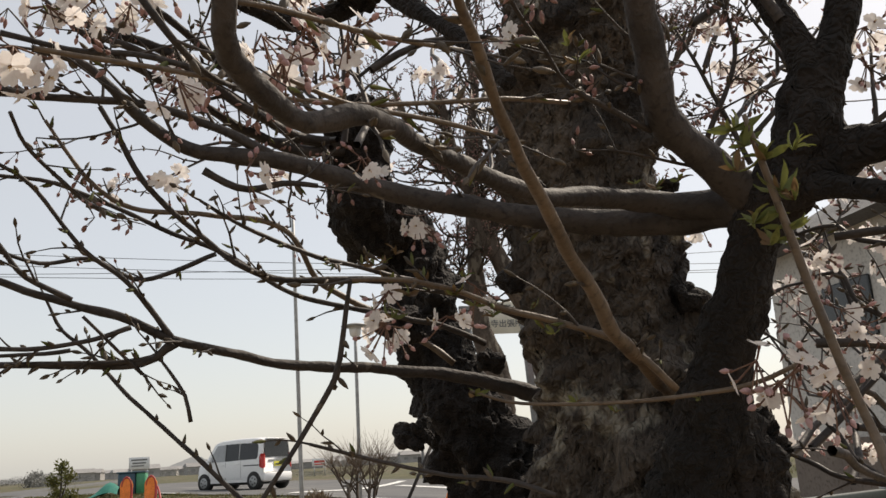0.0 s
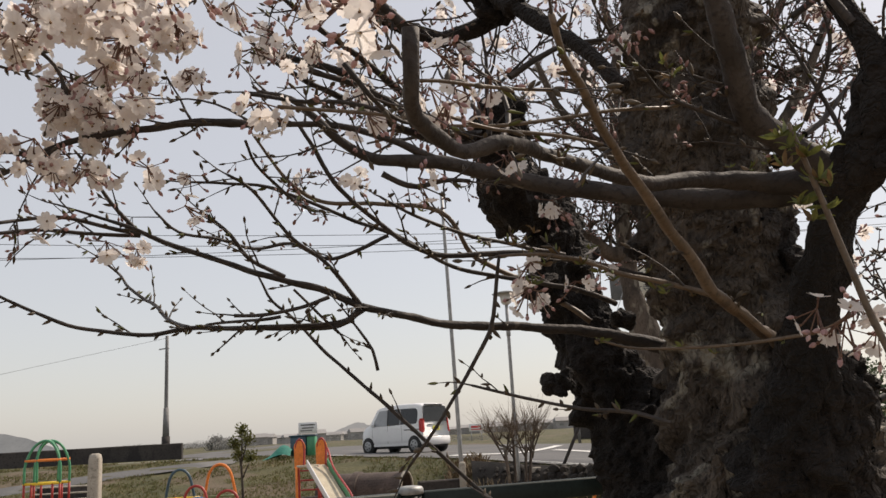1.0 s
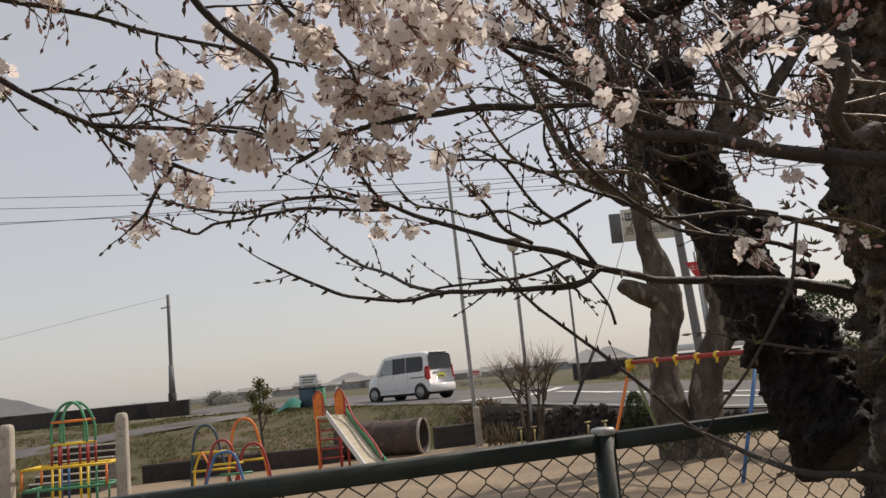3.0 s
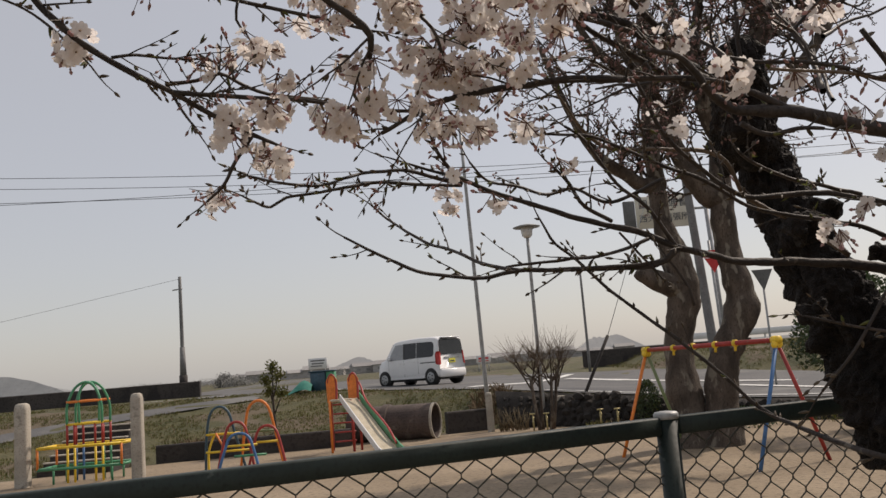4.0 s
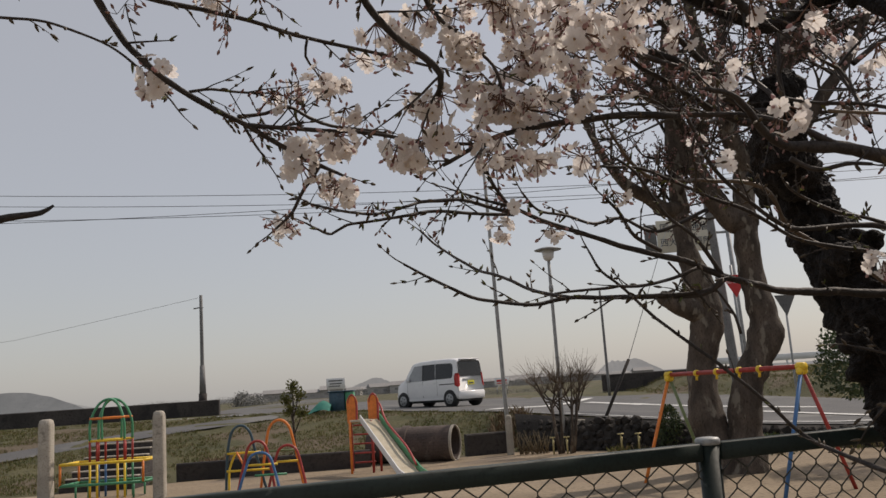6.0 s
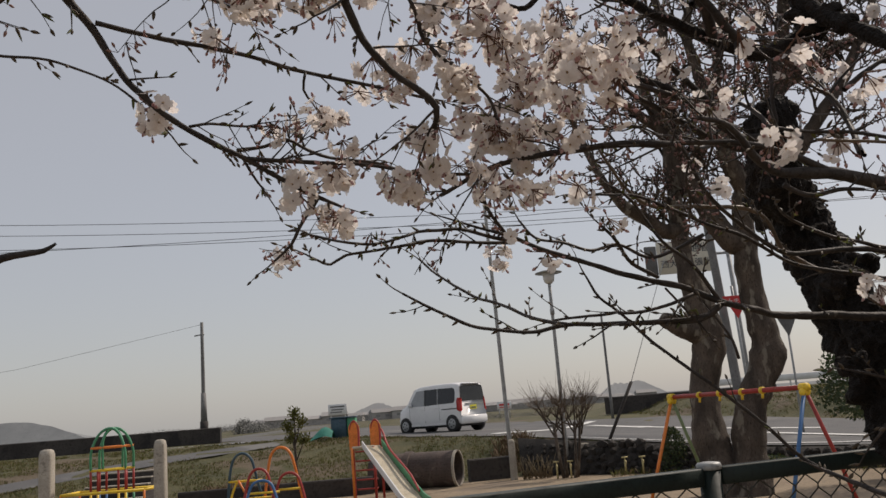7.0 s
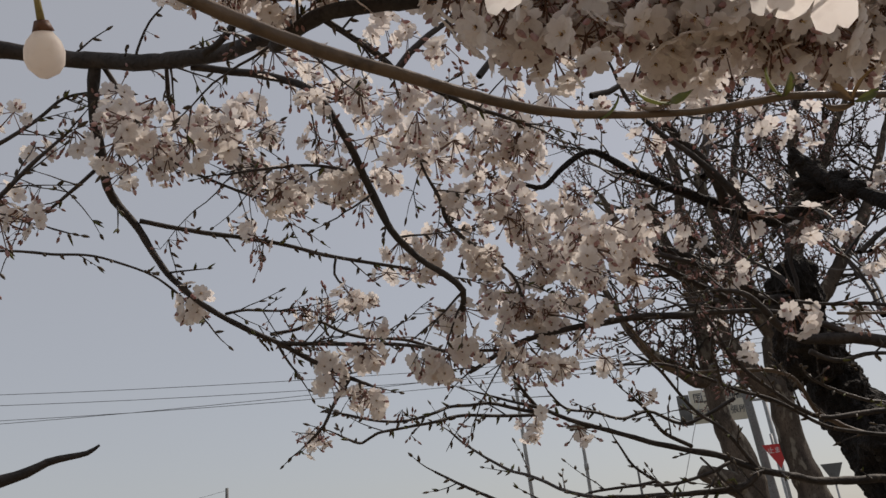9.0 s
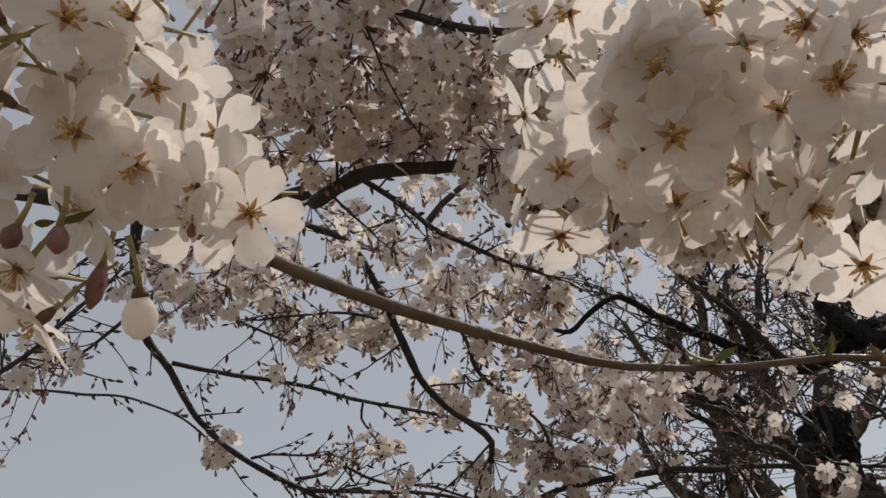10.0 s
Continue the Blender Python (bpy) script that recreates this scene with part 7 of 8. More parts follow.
for spot in ((-0.646, -0.068, 2.513, 0.0316), (-0.594, -0.017, 2.498, 0.0316), (-0.565, 0.035, 2.461, 0.0316), (-0.468, 0.042, 2.527, 0.0316), (-0.424, 0.086, 2.505, 0.0316), (-0.498, 0.101, 2.417, 0.0280), (-0.417, 0.123, 2.453, 0.0280), (-0.358, 0.160, 2.439, 0.0280), (-0.292, 0.189, 2.416, 0.0316), (-0.572, 0.072, 2.387, 0.0280), (-0.609, 0.006, 2.461, 0.0316), (-0.646, -0.031, 2.468, 0.0243),):
    bloom(*spot, "mixed")
for spot in ((-0.940, -0.104, 2.498, 0.0353), (-0.896, -0.045, 2.483, 0.0353), (-0.843, 0.014, 2.483, 0.0309), (-0.940, -0.133, 2.528, 0.0309), (-0.903, -0.089, 2.520, 0.0309), (-0.216, 0.403, 2.394, 0.0353), (-0.121, 0.417, 2.387, 0.0353), (-0.040, 0.417, 2.409, 0.0353), (0.048, 0.453, 2.357, 0.0353), (-0.025, 0.446, 2.357, 0.0309),):
    bloom(*spot, "mixed")

for spot in ((-0.485, -0.417, 2.667, 0.0460), (-0.445, -0.392, 2.678, 0.0360), (-0.392, -0.393, 2.631, 0.0390), (-0.267, -0.437, 2.483, 0.0440), (-0.231, -0.454, 2.465, 0.0490), (-0.258, -0.283, 2.620, 0.0480), (-0.193, -0.307, 2.590, 0.0380), (-0.129, -0.279, 2.559, 0.0490), (-0.270, -0.633, 2.300, 0.0352), (-0.396, -0.450, 2.514, 0.0450), (-0.409, -0.364, 2.596, 0.0390), (-0.354, -0.346, 2.582, 0.0400), (-0.328, -0.273, 2.624, 0.0410), (-0.234, -0.318, 2.542, 0.0390), (-0.210, -0.219, 2.604, 0.0420), (-0.127, -0.290, 2.489, 0.0440),):
    bloom(*spot, "open")
for spot in ((-0.477, -0.422, 2.520, 0.0370), (-0.456, -0.382, 2.565, 0.0490), (-0.330, -0.452, 2.418, 0.0440), (-0.341, -0.381, 2.482, 0.0470), (-0.333, -0.304, 2.559, 0.0430), (-0.260, -0.287, 2.499, 0.0470), (-0.234, -0.224, 2.530, 0.0380), (-0.165, -0.265, 2.460, 0.0390), (-0.503, -0.413, 2.503, 0.0420), (-0.439, -0.414, 2.465, 0.0490), (-0.337, -0.421, 2.396, 0.0460), (-0.344, -0.348, 2.445, 0.0370), (-0.344, -0.254, 2.543, 0.0470), (-0.249, -0.327, 2.404, 0.0490), (-0.259, -0.186, 2.519, 0.0500), (-0.129, -0.315, 2.376, 0.0440),):
    bloom(*spot, "open")

for spot in ((-0.725, 0.360, 2.640, 0.045), (-0.671, 0.382, 2.651, 0.053), (-0.538, 0.250, 2.499, 0.051), (-0.797, 0.388, 2.736, 0.051), (-0.639, 0.298, 2.523, 0.052), (-0.480, 0.413, 2.327, 0.047), (-0.529, 0.671, 2.442, 0.044), (-0.495, 0.483, 2.326, 0.042), (-0.174, 0.393, 2.480, 0.050), (-0.114, 0.475, 2.493, 0.044), (-0.549, 0.390, 2.603, 0.041), (-0.524, 0.457, 2.576, 0.042), (-0.940, 0.152, 2.622, 0.050), (-0.880, 0.021, 2.517, 0.046), (-0.918, 0.238, 2.613, 0.046),):
    bloom(*spot, "open")

for spot in ((-0.167, -0.287, 2.239, 0.0415), (-0.161, -0.218, 2.250, 0.0480), (-0.103, -0.225, 2.224, 0.0428), (-0.073, -0.243, 2.203, 0.0493), (-0.045, -0.156, 2.220, 0.0419), (-0.019, -0.149, 2.217, 0.0485), (0.029, -0.139, 2.215, 0.0467), (0.056, -0.137, 2.202, 0.0409), (0.091, -0.100, 2.187, 0.0430), (0.126, -0.046, 2.209, 0.0485), (0.152, -0.063, 2.193, 0.0443), (-0.164, -0.235, 2.308, 0.0404), (-0.122, -0.256, 2.247, 0.0453), (-0.098, -0.169, 2.297, 0.0420),):
    bloom(*spot, "open")
for spot in ((-0.056, -0.183, 2.271, 0.0428), (-0.022, -0.190, 2.235, 0.0456), (0.027, -0.194, 2.226, 0.0423), (0.051, -0.156, 2.223, 0.0433), (0.075, -0.164, 2.211, 0.0470), (0.116, -0.060, 2.240, 0.0496), (0.139, -0.029, 2.268, 0.0478), (0.175, -0.037, 2.226, 0.0482), (-0.160, -0.271, 2.338, 0.0414), (-0.131, -0.251, 2.295, 0.0401), (-0.110, -0.200, 2.342, 0.0436), (-0.074, -0.158, 2.354, 0.0442), (-0.024, -0.224, 2.283, 0.0417), (0.016, -0.201, 2.275, 0.0449),):
    bloom(*spot, "open")
for spot in ((0.034, -0.173, 2.260, 0.0453), (0.077, -0.063, 2.328, 0.0448), (0.102, -0.146, 2.259, 0.0442), (0.134, -0.039, 2.299, 0.0450), (0.165, -0.088, 2.269, 0.0421), (-0.132, -0.280, 2.356, 0.0405), (-0.109, -0.177, 2.410, 0.0440), (-0.069, -0.172, 2.388, 0.0474), (-0.028, -0.212, 2.352, 0.0487), (0.006, -0.170, 2.338, 0.0466), (0.036, -0.106, 2.377, 0.0453), (0.071, -0.140, 2.331, 0.0492), (0.115, -0.049, 2.394, 0.0496), (0.145, -0.038, 2.385, 0.0413),):
    bloom(*spot, "open")
for spot in ((0.175, -0.098, 2.303, 0.0417), (0.211, -0.007, 2.353, 0.0493), (-0.157, -0.233, 2.511, 0.0401), (-0.109, -0.207, 2.477, 0.0478), (-0.077, -0.176, 2.468, 0.0420), (-0.043, -0.156, 2.471, 0.0477), (-0.000, -0.214, 2.390, 0.0403), (0.029, -0.114, 2.456, 0.0461), (0.058, -0.107, 2.448, 0.0452), (0.088, -0.078, 2.437, 0.0409), (0.138, -0.056, 2.439, 0.0431), (0.169, -0.019, 2.447, 0.0410), (0.202, -0.005, 2.433, 0.0451),):
    bloom(*spot, "open")

for spot in [p for k, p in enumerate(tips) if p[0] < -0.30 or (k % 2 and p[2] > 2.2)]:
    bloom(*spot, 0.026 if spot[0] > -0.30 else 0.035, "mixed" if spot[0] > -0.30 else "open")


# the tree's own upper crown: forking twigs with buds and a few flowers
def crown(start, d, length, r, depth, t, rg):
    pts, q, dd = [Vector(start)], Vector(start), d.copy()
    for k in range(6):
        dd = (dd + unit(rg) * 0.28 + Vector((0, 0, 0.04))).normalized()
        q = q + dd * length / 6
        pts.append(q.copy())
    t.tube(pts, [r * (1 - 0.1 * k) for k in range(7)], 6 if r > 0.0035 else 4, 0, caps=False)
    if depth == 0:
        for k in range(1, 7):
            for _ in range(2):
                spindle(t, pts[k], unit(rg), rg.uniform(0.010, 0.018), rg.uniform(0.002, 0.0034), 2 if rg.random() < 0.45 else 1, 4)
        if rg.random() < 0.25:
            bloom(*pts[-1], 0.03, "mixed")
        return
    for k in range(3):
        i = rg.randint(2, 6)
        crown(pts[i], ((pts[i] - pts[i - 1]).normalized() + unit(rg) * 0.9).normalized(), length * rg.uniform(0.55, 0.8), r * 0.55, depth - 1, t, rg)


crng = random.Random(63)


def crown_at(x, y, z, dx, dy, dz):
    t = Mesh()
    crown((x, y, z), (Vector((dx, dy, dz)) + unit(crng) * 0.4).normalized(), crng.uniform(0.26, 0.40), 0.0072, 2, t, crng)
    tagged(part("twig_spray", t, [TWIG, BUD, BUD_PINK], cherry, "forking twigs with pinkish buds", at=HOME), kind="stuff")


crown_at(0.710, 0.724, 2.120, 0.5, 0.3, 0.5)
crown_at(0.689, 0.776, 2.194, 0.1, 0.4, 0.8)
crown_at(0.645, 0.872, 2.157, -0.3, 0.4, 0.6)
crown_at(0.739, 0.820, 2.054, 0.8, 0.3, 0.2)
crown_at(0.753, 0.761, 1.980, 0.8, 0.2, 0.3)
crown_at(0.625, 0.909, 2.268, -0.2, 0.5, 0.6)
crown_at(0.555, 1.197, 2.334, 0.3, 0.5, 0.5)
crown_at(0.540, 1.338, 2.150, 0.5, 0.5, 0.3)
crown_at(0.779, 0.908, 2.238, 0.5, 0.4, 0.6)
crown_at(0.662, 1.138, 2.047, 0.7, 0.4, 0.1)
crown_at(0.705, 1.153, 1.943, 0.6, 0.4, 0.1)
crown_at(0.652, 1.102, 1.789, 0.7, 0.3, 0)
crown_at(0.752, 1.448, 1.921, 0.5, 0.4, 0.3)
crown_at(0.715, 1.471, 1.781, 0.5, 0.3, 0.2)
crown_at(0.654, 1.405, 1.649, 0.6, 0.3, 0.1)
crown_at(0.583, 1.611, 2.437, 0.3, 0.4, 0.5)
crown_at(0.648, 1.647, 2.341, 0.4, 0.4, 0.4)
crown_at(0.049, 1.768, 2.497, -0.2, 0.6, 0.5)
crown_at(-0.024, 1.694, 2.600, -0.4, 0.5, 0.5)
crown_at(0.048, 1.835, 2.327, 0.1, 0.6, 0.3)
crown_at(0.040, 1.067, 2.298, 0.4, 0.5, 0.4)
crown_at(0.052, 0.964, 2.128, 0.4, 0.4, 0.2)
crown_at(-0.155, 1.363, 2.313, -0.5, 0.3, 0.5)
crown_at(-0.170, 1.363, 2.298, -0.7, 0.2, 0.2)
crown_at(-0.148, 1.356, 2.327, -0.2, 0.3, 0.8)
crown_at(-0.141, 1.363, 2.305, 0.4, 0.3, 0.6)
crown_at(-0.216, 1.060, 2.475, -0.3, 0.3, 0.7)
crown_at(-0.224, 0.912, 2.519, -0.2, 0.3, 0.6)
crown_at(-0.098, 0.993, 2.578, 0.2, 0.3, 0.7)
crown_at(0.643, 1.036, 1.649, 0.6, 0.3, 0.1)
crown_at(0.688, 1.109, 1.730, 0.5, 0.3, 0.3)
crown_at(0.684, 0.888, 1.546, 0.4, 0.3, 0.3)
crown_at(0.619, 0.962, 1.524, 0.6, 0.2, 0.2)
crown_at(0.697, 1.324, 1.597, 0.5, 0.3, 0.3)
crown_at(0.727, 1.397, 1.678, 0.5, 0.3, 0.2)
crown_at(0.594, 1.332, 1.634, 0.7, 0.2, 0.2)
crown_at(-0.494, 0.352, 2.623, 0.5, 0.3, 0.3)
crown_at(-0.331, 0.521, 2.593, 0.5, 0.3, 0.4)
crown_at(-0.570, 0.160, 2.564, 0.3, 0.2, 0.5)

# young leaves on the shoots beside the dark stem
def leaf_spray(at, n, size, seed, bronze=0.2):
    rg, s = random.Random(seed), Mesh()
    for _ in range(n):
        d = unit(rg)
        d.z = abs(d.z) * 0.7 + 0.1
        d.normalize()
        e = d.cross(unit(rg)).normalized()
        up = d.cross(e)
        l = size * rg.uniform(0.6, 1.15)
        k, m = len(s.v), 1 if rg.random() < bronze else 0
        for t, w, b in ((0.0, 0.02, 0), (0.3, 0.13, 0.05), (0.6, 0.14, 0.03), (0.85, 0.06, -0.05), (1.0, 0.0, -0.14)):
            for q in (-1, 0, 1):
                s.v.append(tuple(d * l * t + e * q * w * l + up * (b + 0.07 * abs(q)) * l))
        for i in range(4):
            for j in (0, 1):
                b = k + i * 3 + j
                s.face((b, b + 1, b + 4, b + 3), m)
    part("leaf_spray", s, [LEAF, BRONZE], cherry, "fresh green young leaves", at=HOME @ Matrix.Translation(at))


leaf_spray((0.553, 0.552, 1.914), 10, 0.024, 1)
leaf_spray((0.597, 0.557, 1.891), 6, 0.024, 2)
leaf_spray((0.561, 0.575, 1.840), 11, 0.024, 3)
leaf_spray((0.592, 0.569, 1.853), 6, 0.024, 4)
leaf_spray((0.553, 0.563, 1.882), 6, 0.024, 5)
leaf_spray((0.571, 0.578, 1.821), 8, 0.022, 6)
leaf_spray((0.418, 0.717, 2.076), 8, 0.019, 7)
leaf_spray((0.449, 0.913, 1.991), 6, 0.014, 8)
leaf_spray((0.409, 0.707, 2.094), 5, 0.019, 9)
leaf_spray((0.248, 0.822, 1.736), 5, 0.019, 10)
leaf_spray((0.361, 0.849, 1.721), 5, 0.017, 11)
leaf_spray((0.403, 0.855, 1.707), 5, 0.017, 12)
leaf_spray((0.497, 0.862, 1.714), 3, 0.014, 13)
leaf_spray((0.129, 0.860, 1.917), 6, 0.014, 14)
leaf_spray((0.307, 0.906, 1.845), 5, 0.014, 15)
leaf_spray((0.330, 0.917, 1.812), 6, 0.017, 16)
leaf_spray((0.223, 0.898, 1.894), 6, 0.017, 17)
leaf_spray((-0.079, 0.900, 2.010), 5, 0.014, 18)
leaf_spray((0.001, 0.961, 1.949), 5, 0.014, 19)
leaf_spray((0.575, 0.560, 1.887), 8, 0.022, 20)
leaf_spray((0.583, 0.566, 1.863), 8, 0.022, 21)
leaf_spray((0.560, 0.557, 1.900), 6, 0.022, 22)
leaf_spray((0.583, 0.575, 1.832), 6, 0.022, 23)
leaf_spray((0.0513, -0.6819, 1.8606), 5, 0.013, 40)
leaf_spray((0.0856, -0.6668, 1.8561), 4, 0.013, 41)
leaf_spray((0.1054, -0.6623, 1.8478), 4, 0.013, 42)
leaf_spray((0.0270, -0.6879, 1.8605), 2, 0.010, 43)
leaf_spray((-0.0791, -0.8669, 1.8829), 3, 0.011, 44)
leaf_spray((0.170, 0.767, 1.869), 9, 0.019, 80, 0.55)
leaf_spray((0.187, 0.777, 1.855), 9, 0.019, 81, 0.55)
leaf_spray((0.142, 0.789, 1.898), 7, 0.018, 82, 0.55)
leaf_spray((0.166, 0.773, 1.830), 8, 0.019, 83, 0.55)
leaf_spray((0.208, 0.780, 1.870), 7, 0.019, 84, 0.55)
leaf_spray((0.235, 0.801, 1.854), 8, 0.019, 85, 0.55)
leaf_spray((0.251, 0.839, 1.845), 7, 0.019, 86, 0.55)
leaf_spray((0.143, 0.863, 1.927), 6, 0.019, 87, 0.55)
leaf_spray((0.266, 0.861, 1.832), 6, 0.019, 88, 0.55)
leaf_spray((0.325, 0.877, 1.814), 6, 0.019, 89, 0.55)
leaf_spray((0.376, 0.888, 1.797), 5, 0.017, 90, 0.55)
leaf_spray((0.476, 0.917, 1.984), 5, 0.019, 91, 0.55)
leaf_spray((0.503, 0.917, 1.987), 5, 0.019, 92, 0.55)


# a plump unopened flower that hangs below the near twig
def hanging_bud(root, bend, neck, top, mid, tip):
    s = Mesh()
    s.tube([root, bend, neck], [0.0012, 0.0009, 0.0013], 7, 1)
    s.tube([neck, top], [0.0022, 0.0034], 9, 2)
    a, m, b = Vector(top), Vector(mid), Vector(tip)
    line = [a, a.lerp(m, 0.4), a.lerp(m, 0.8), m.lerp(b, 0.3), m.lerp(b, 0.7), b]
    s.tube(line, [0.0028, 0.0052, 0.0062, 0.0061, 0.0046, 0.0013], 14, 0, rough=0.10)
    part("flower_bud", s, [PETAL, PEDICEL, CALYX], cherry, "plump white unopened bud on a green stalk", at=HOME)


hanging_bud((-0.1014, -0.8263, 1.9054), (-0.1028, -0.8205, 1.8978), (-0.1051, -0.8163, 1.8904), (-0.1059, -0.8148, 1.8876), (-0.1083, -0.8120, 1.8812), (-0.1110, -0.8101, 1.8747))


def closed_bud(root, neck, tip):
    s = Mesh()
    root, neck, tip = Vector(root), Vector(neck), Vector(tip)
    s.tube([root, root.lerp(neck, 0.5) + Vector((0.001, 0, 0)), neck], [0.0009, 0.0008, 0.0011], 7, 1)
    s.tube([neck, neck.lerp(tip, 0.3), neck.lerp(tip, 0.4), neck.lerp(tip, 0.75), tip], [0.0013, 0.0028, 0.0030, 0.0027, 0.0006], 10, 0)
    part("flower_bud", s, [BUD_PINK, PEDICEL], cherry, "closed reddish bud on a green stalk", at=HOME)


closed_bud((-0.0820, -0.8457, 1.8935), (-0.0895, -0.8429, 1.8828), (-0.0975, -0.8398, 1.8711))
closed_bud((-0.0699, -0.8712, 1.8884), (-0.0754, -0.8682, 1.8791), (-0.0786, -0.8656, 1.8724))
closed_bud((-0.0783, -0.8756, 1.8878), (-0.0853, -0.8744, 1.8801), (-0.0902, -0.8739, 1.8749))
closed_bud((-0.0611, -0.8371, 1.8986), (-0.0614, -0.8327, 1.8916), (-0.0624, -0.8302, 1.8870))

# ---- second tree, beyond the swing ----
far_base = P(4.1, 14.4, 0)
second = thing("cherry_tree", far_base, "smaller pollarded cherry tree with pinkish budding twigs beyond the swing", "tree", turn=0)
HOME2 = Matrix.Translation(-far_base)
frng = random.Random(8)


def far_grow(t, p, d, length, r, depth):
    """Crooked twigs that fork, with buds on the last ones. Materials: 0 bark, 1 bud, 2 pink bud."""
    n = 5
    pts, q, dd = [p], p.copy(), d.copy()
    for k in range(n):
        dd = (dd + unit(frng) * 0.32 + Vector((0, 0, 0.10))).normalized()
        q = q + dd * length / n
        pts.append(q.copy())
    t.tube(pts, [r * (1 - 0.5 * k / n) for k in range(n + 1)], 5 if r > 0.012 else 4, 0, caps=False)
    if depth == 0:
        for k in range(1, n + 1):
            for _ in range(3):
                spindle(t, pts[k] + unit(frng) * 0.02, unit(frng), frng.uniform(0.03, 0.055), frng.uniform(0.008, 0.014), 2 if frng.random() < 0.6 else 1, 4)
        return
    for k in range(frng.randint(2, 3) + (depth == 2)):
        i = frng.randint(2, n)
        a = (pts[i] - pts[i - 1]).normalized()
        far_grow(t, pts[i], (a + unit(frng) * 0.95).normalized(), length * frng.uniform(0.55, 0.8), r * 0.55, depth - 1)


def far_stem(name, points, seed):
    pts = [(*P(u, v, z), r) for u, v, z, r in points]
    sp = spline(pts, 0.08)
    s = Mesh()
    s.tube([p[:3] for p in sp], [p[3] * (1.25 if name == "limb" else 1) * (1 + 0.16 * noise.noise(Vector(p[:3]) * 4)) for p in sp], 20, rough=0.12, seed=seed * 3.1, fold=5)
    ob = part(name, s, BARK_GREY, second, at=HOME2)
    t = Mesh()
    for i in range(4, len(sp), 3 if sp[0][2] < 6.5 else 2):
        if sp[i][2] < 4.3:
            continue
        a = Vector(sp[min(i + 1, len(sp) - 1)][:3]) - Vector(sp[i - 1][:3])
        d = (a.normalized() * 0.6 + unit(frng)).normalized()
        far_grow(t, Vector(sp[i][:3]), d, frng.uniform(0.5, 0.95), min(0.034, sp[i][3] * 0.5), 2)
    if t.v:
        tagged(part("twig_spray", t, [BARK, BUD, BUD_PINK], ob, "crooked twigs with pinkish buds"), kind="stuff")


far_stem("trunk", [(3.96, 14.20, -0.36, 0.397), (3.99, 14.30, 0.03, 0.362), (3.92, 14.40, 1.00, 0.278), (3.97, 14.50, 1.75, 0.241), (4.15, 14.50, 2.51, 0.270), (4.07, 14.50, 3.20, 0.222), (3.93, 14.50, 3.80, 0.178), (3.93, 14.60, 4.52, 0.151), (3.93, 14.60, 5.23, 0.136), (4.00, 14.70, 6.29, 0.127), (4.05, 14.80, 7.50, 0.098)], 1)
far_stem("stub", [(4.19, 14.50, 2.60, 0.232), (3.75, 14.40, 2.77, 0.192), (3.46, 14.40, 2.92, 0.144), (3.37, 14.40, 2.98, 0.096)], 2)
far_stem("trunk", [(4.43, 14.20, -0.39, 0.387), (4.44, 14.20, 0.01, 0.340), (4.50, 14.20, 0.87, 0.260), (4.62, 14.20, 1.42, 0.236), (4.97, 14.20, 2.10, 0.274), (5.01, 14.20, 2.47, 0.246), (4.92, 14.30, 3.30, 0.200), (4.94, 14.30, 4.18, 0.200), (5.08, 14.40, 4.89, 0.201), (5.59, 14.50, 5.79, 0.193), (5.96, 14.60, 6.84, 0.155), (6.43, 14.80, 8.40, 0.128)], 3)
far_stem("limb", [(5.08, 14.30, 4.22, 0.162), (4.76, 14.30, 4.15, 0.162), (4.49, 14.30, 4.51, 0.152), (4.33, 14.40, 4.95, 0.134), (4.16, 14.50, 5.39, 0.116), (3.96, 14.60, 6.16, 0.097), (3.70, 14.80, 7.09, 0.079), (3.55, 15.00, 8.28, 0.060)], 4)
far_stem("limb", [(4.04, 14.60, 4.51, 0.117), (3.66, 14.50, 4.47, 0.106), (3.37, 14.40, 4.67, 0.096), (2.98, 14.30, 4.92, 0.076), (2.62, 14.20, 5.42, 0.057), (2.31, 14.20, 6.25, 0.043), (2.08, 14.20, 6.98, 0.033)], 5)
far_stem("limb", [(3.99, 14.60, 5.23, 0.097), (4.40, 14.50, 5.78, 0.087), (4.75, 14.40, 6.55, 0.077), (4.96, 14.40, 7.47, 0.067), (5.18, 14.40, 8.51, 0.048)], 6)
far_stem("limb", [(5.18, 14.40, 4.88, 0.144), (4.86, 14.20, 5.45, 0.123), (4.68, 14.00, 6.10, 0.102), (4.45, 13.90, 6.89, 0.083), (4.25, 13.80, 7.87, 0.064)], 7)
far_stem("limb", [(5.41, 14.40, 5.37, 0.134), (5.99, 14.30, 5.60, 0.114), (6.52, 14.20, 6.24, 0.094), (7.11, 14.20, 7.01, 0.076), (7.65, 14.20, 8.01, 0.057)], 8)
far_stem("limb", [(4.00, 14.70, 6.29, 0.078), (3.44, 14.70, 6.76, 0.064), (2.99, 14.70, 7.32, 0.054), (2.66, 14.70, 8.21, 0.044)], 9)
far_stem("limb", [(5.96, 14.60, 6.84, 0.107), (6.83, 14.80, 7.50, 0.089), (7.81, 15.00, 7.95, 0.070)], 10)
far_stem("limb", [(4.05, 14.80, 7.50, 0.080), (4.20, 14.85, 8.50, 0.066), (4.05, 14.90, 9.50, 0.050), (4.30, 15.00, 10.60, 0.028)], 11)
far_stem("limb", [(5.18, 14.40, 8.51, 0.046), (5.45, 14.40, 9.30, 0.040), (5.40, 14.50, 10.10, 0.030), (5.70, 14.50, 10.90, 0.018)], 12)
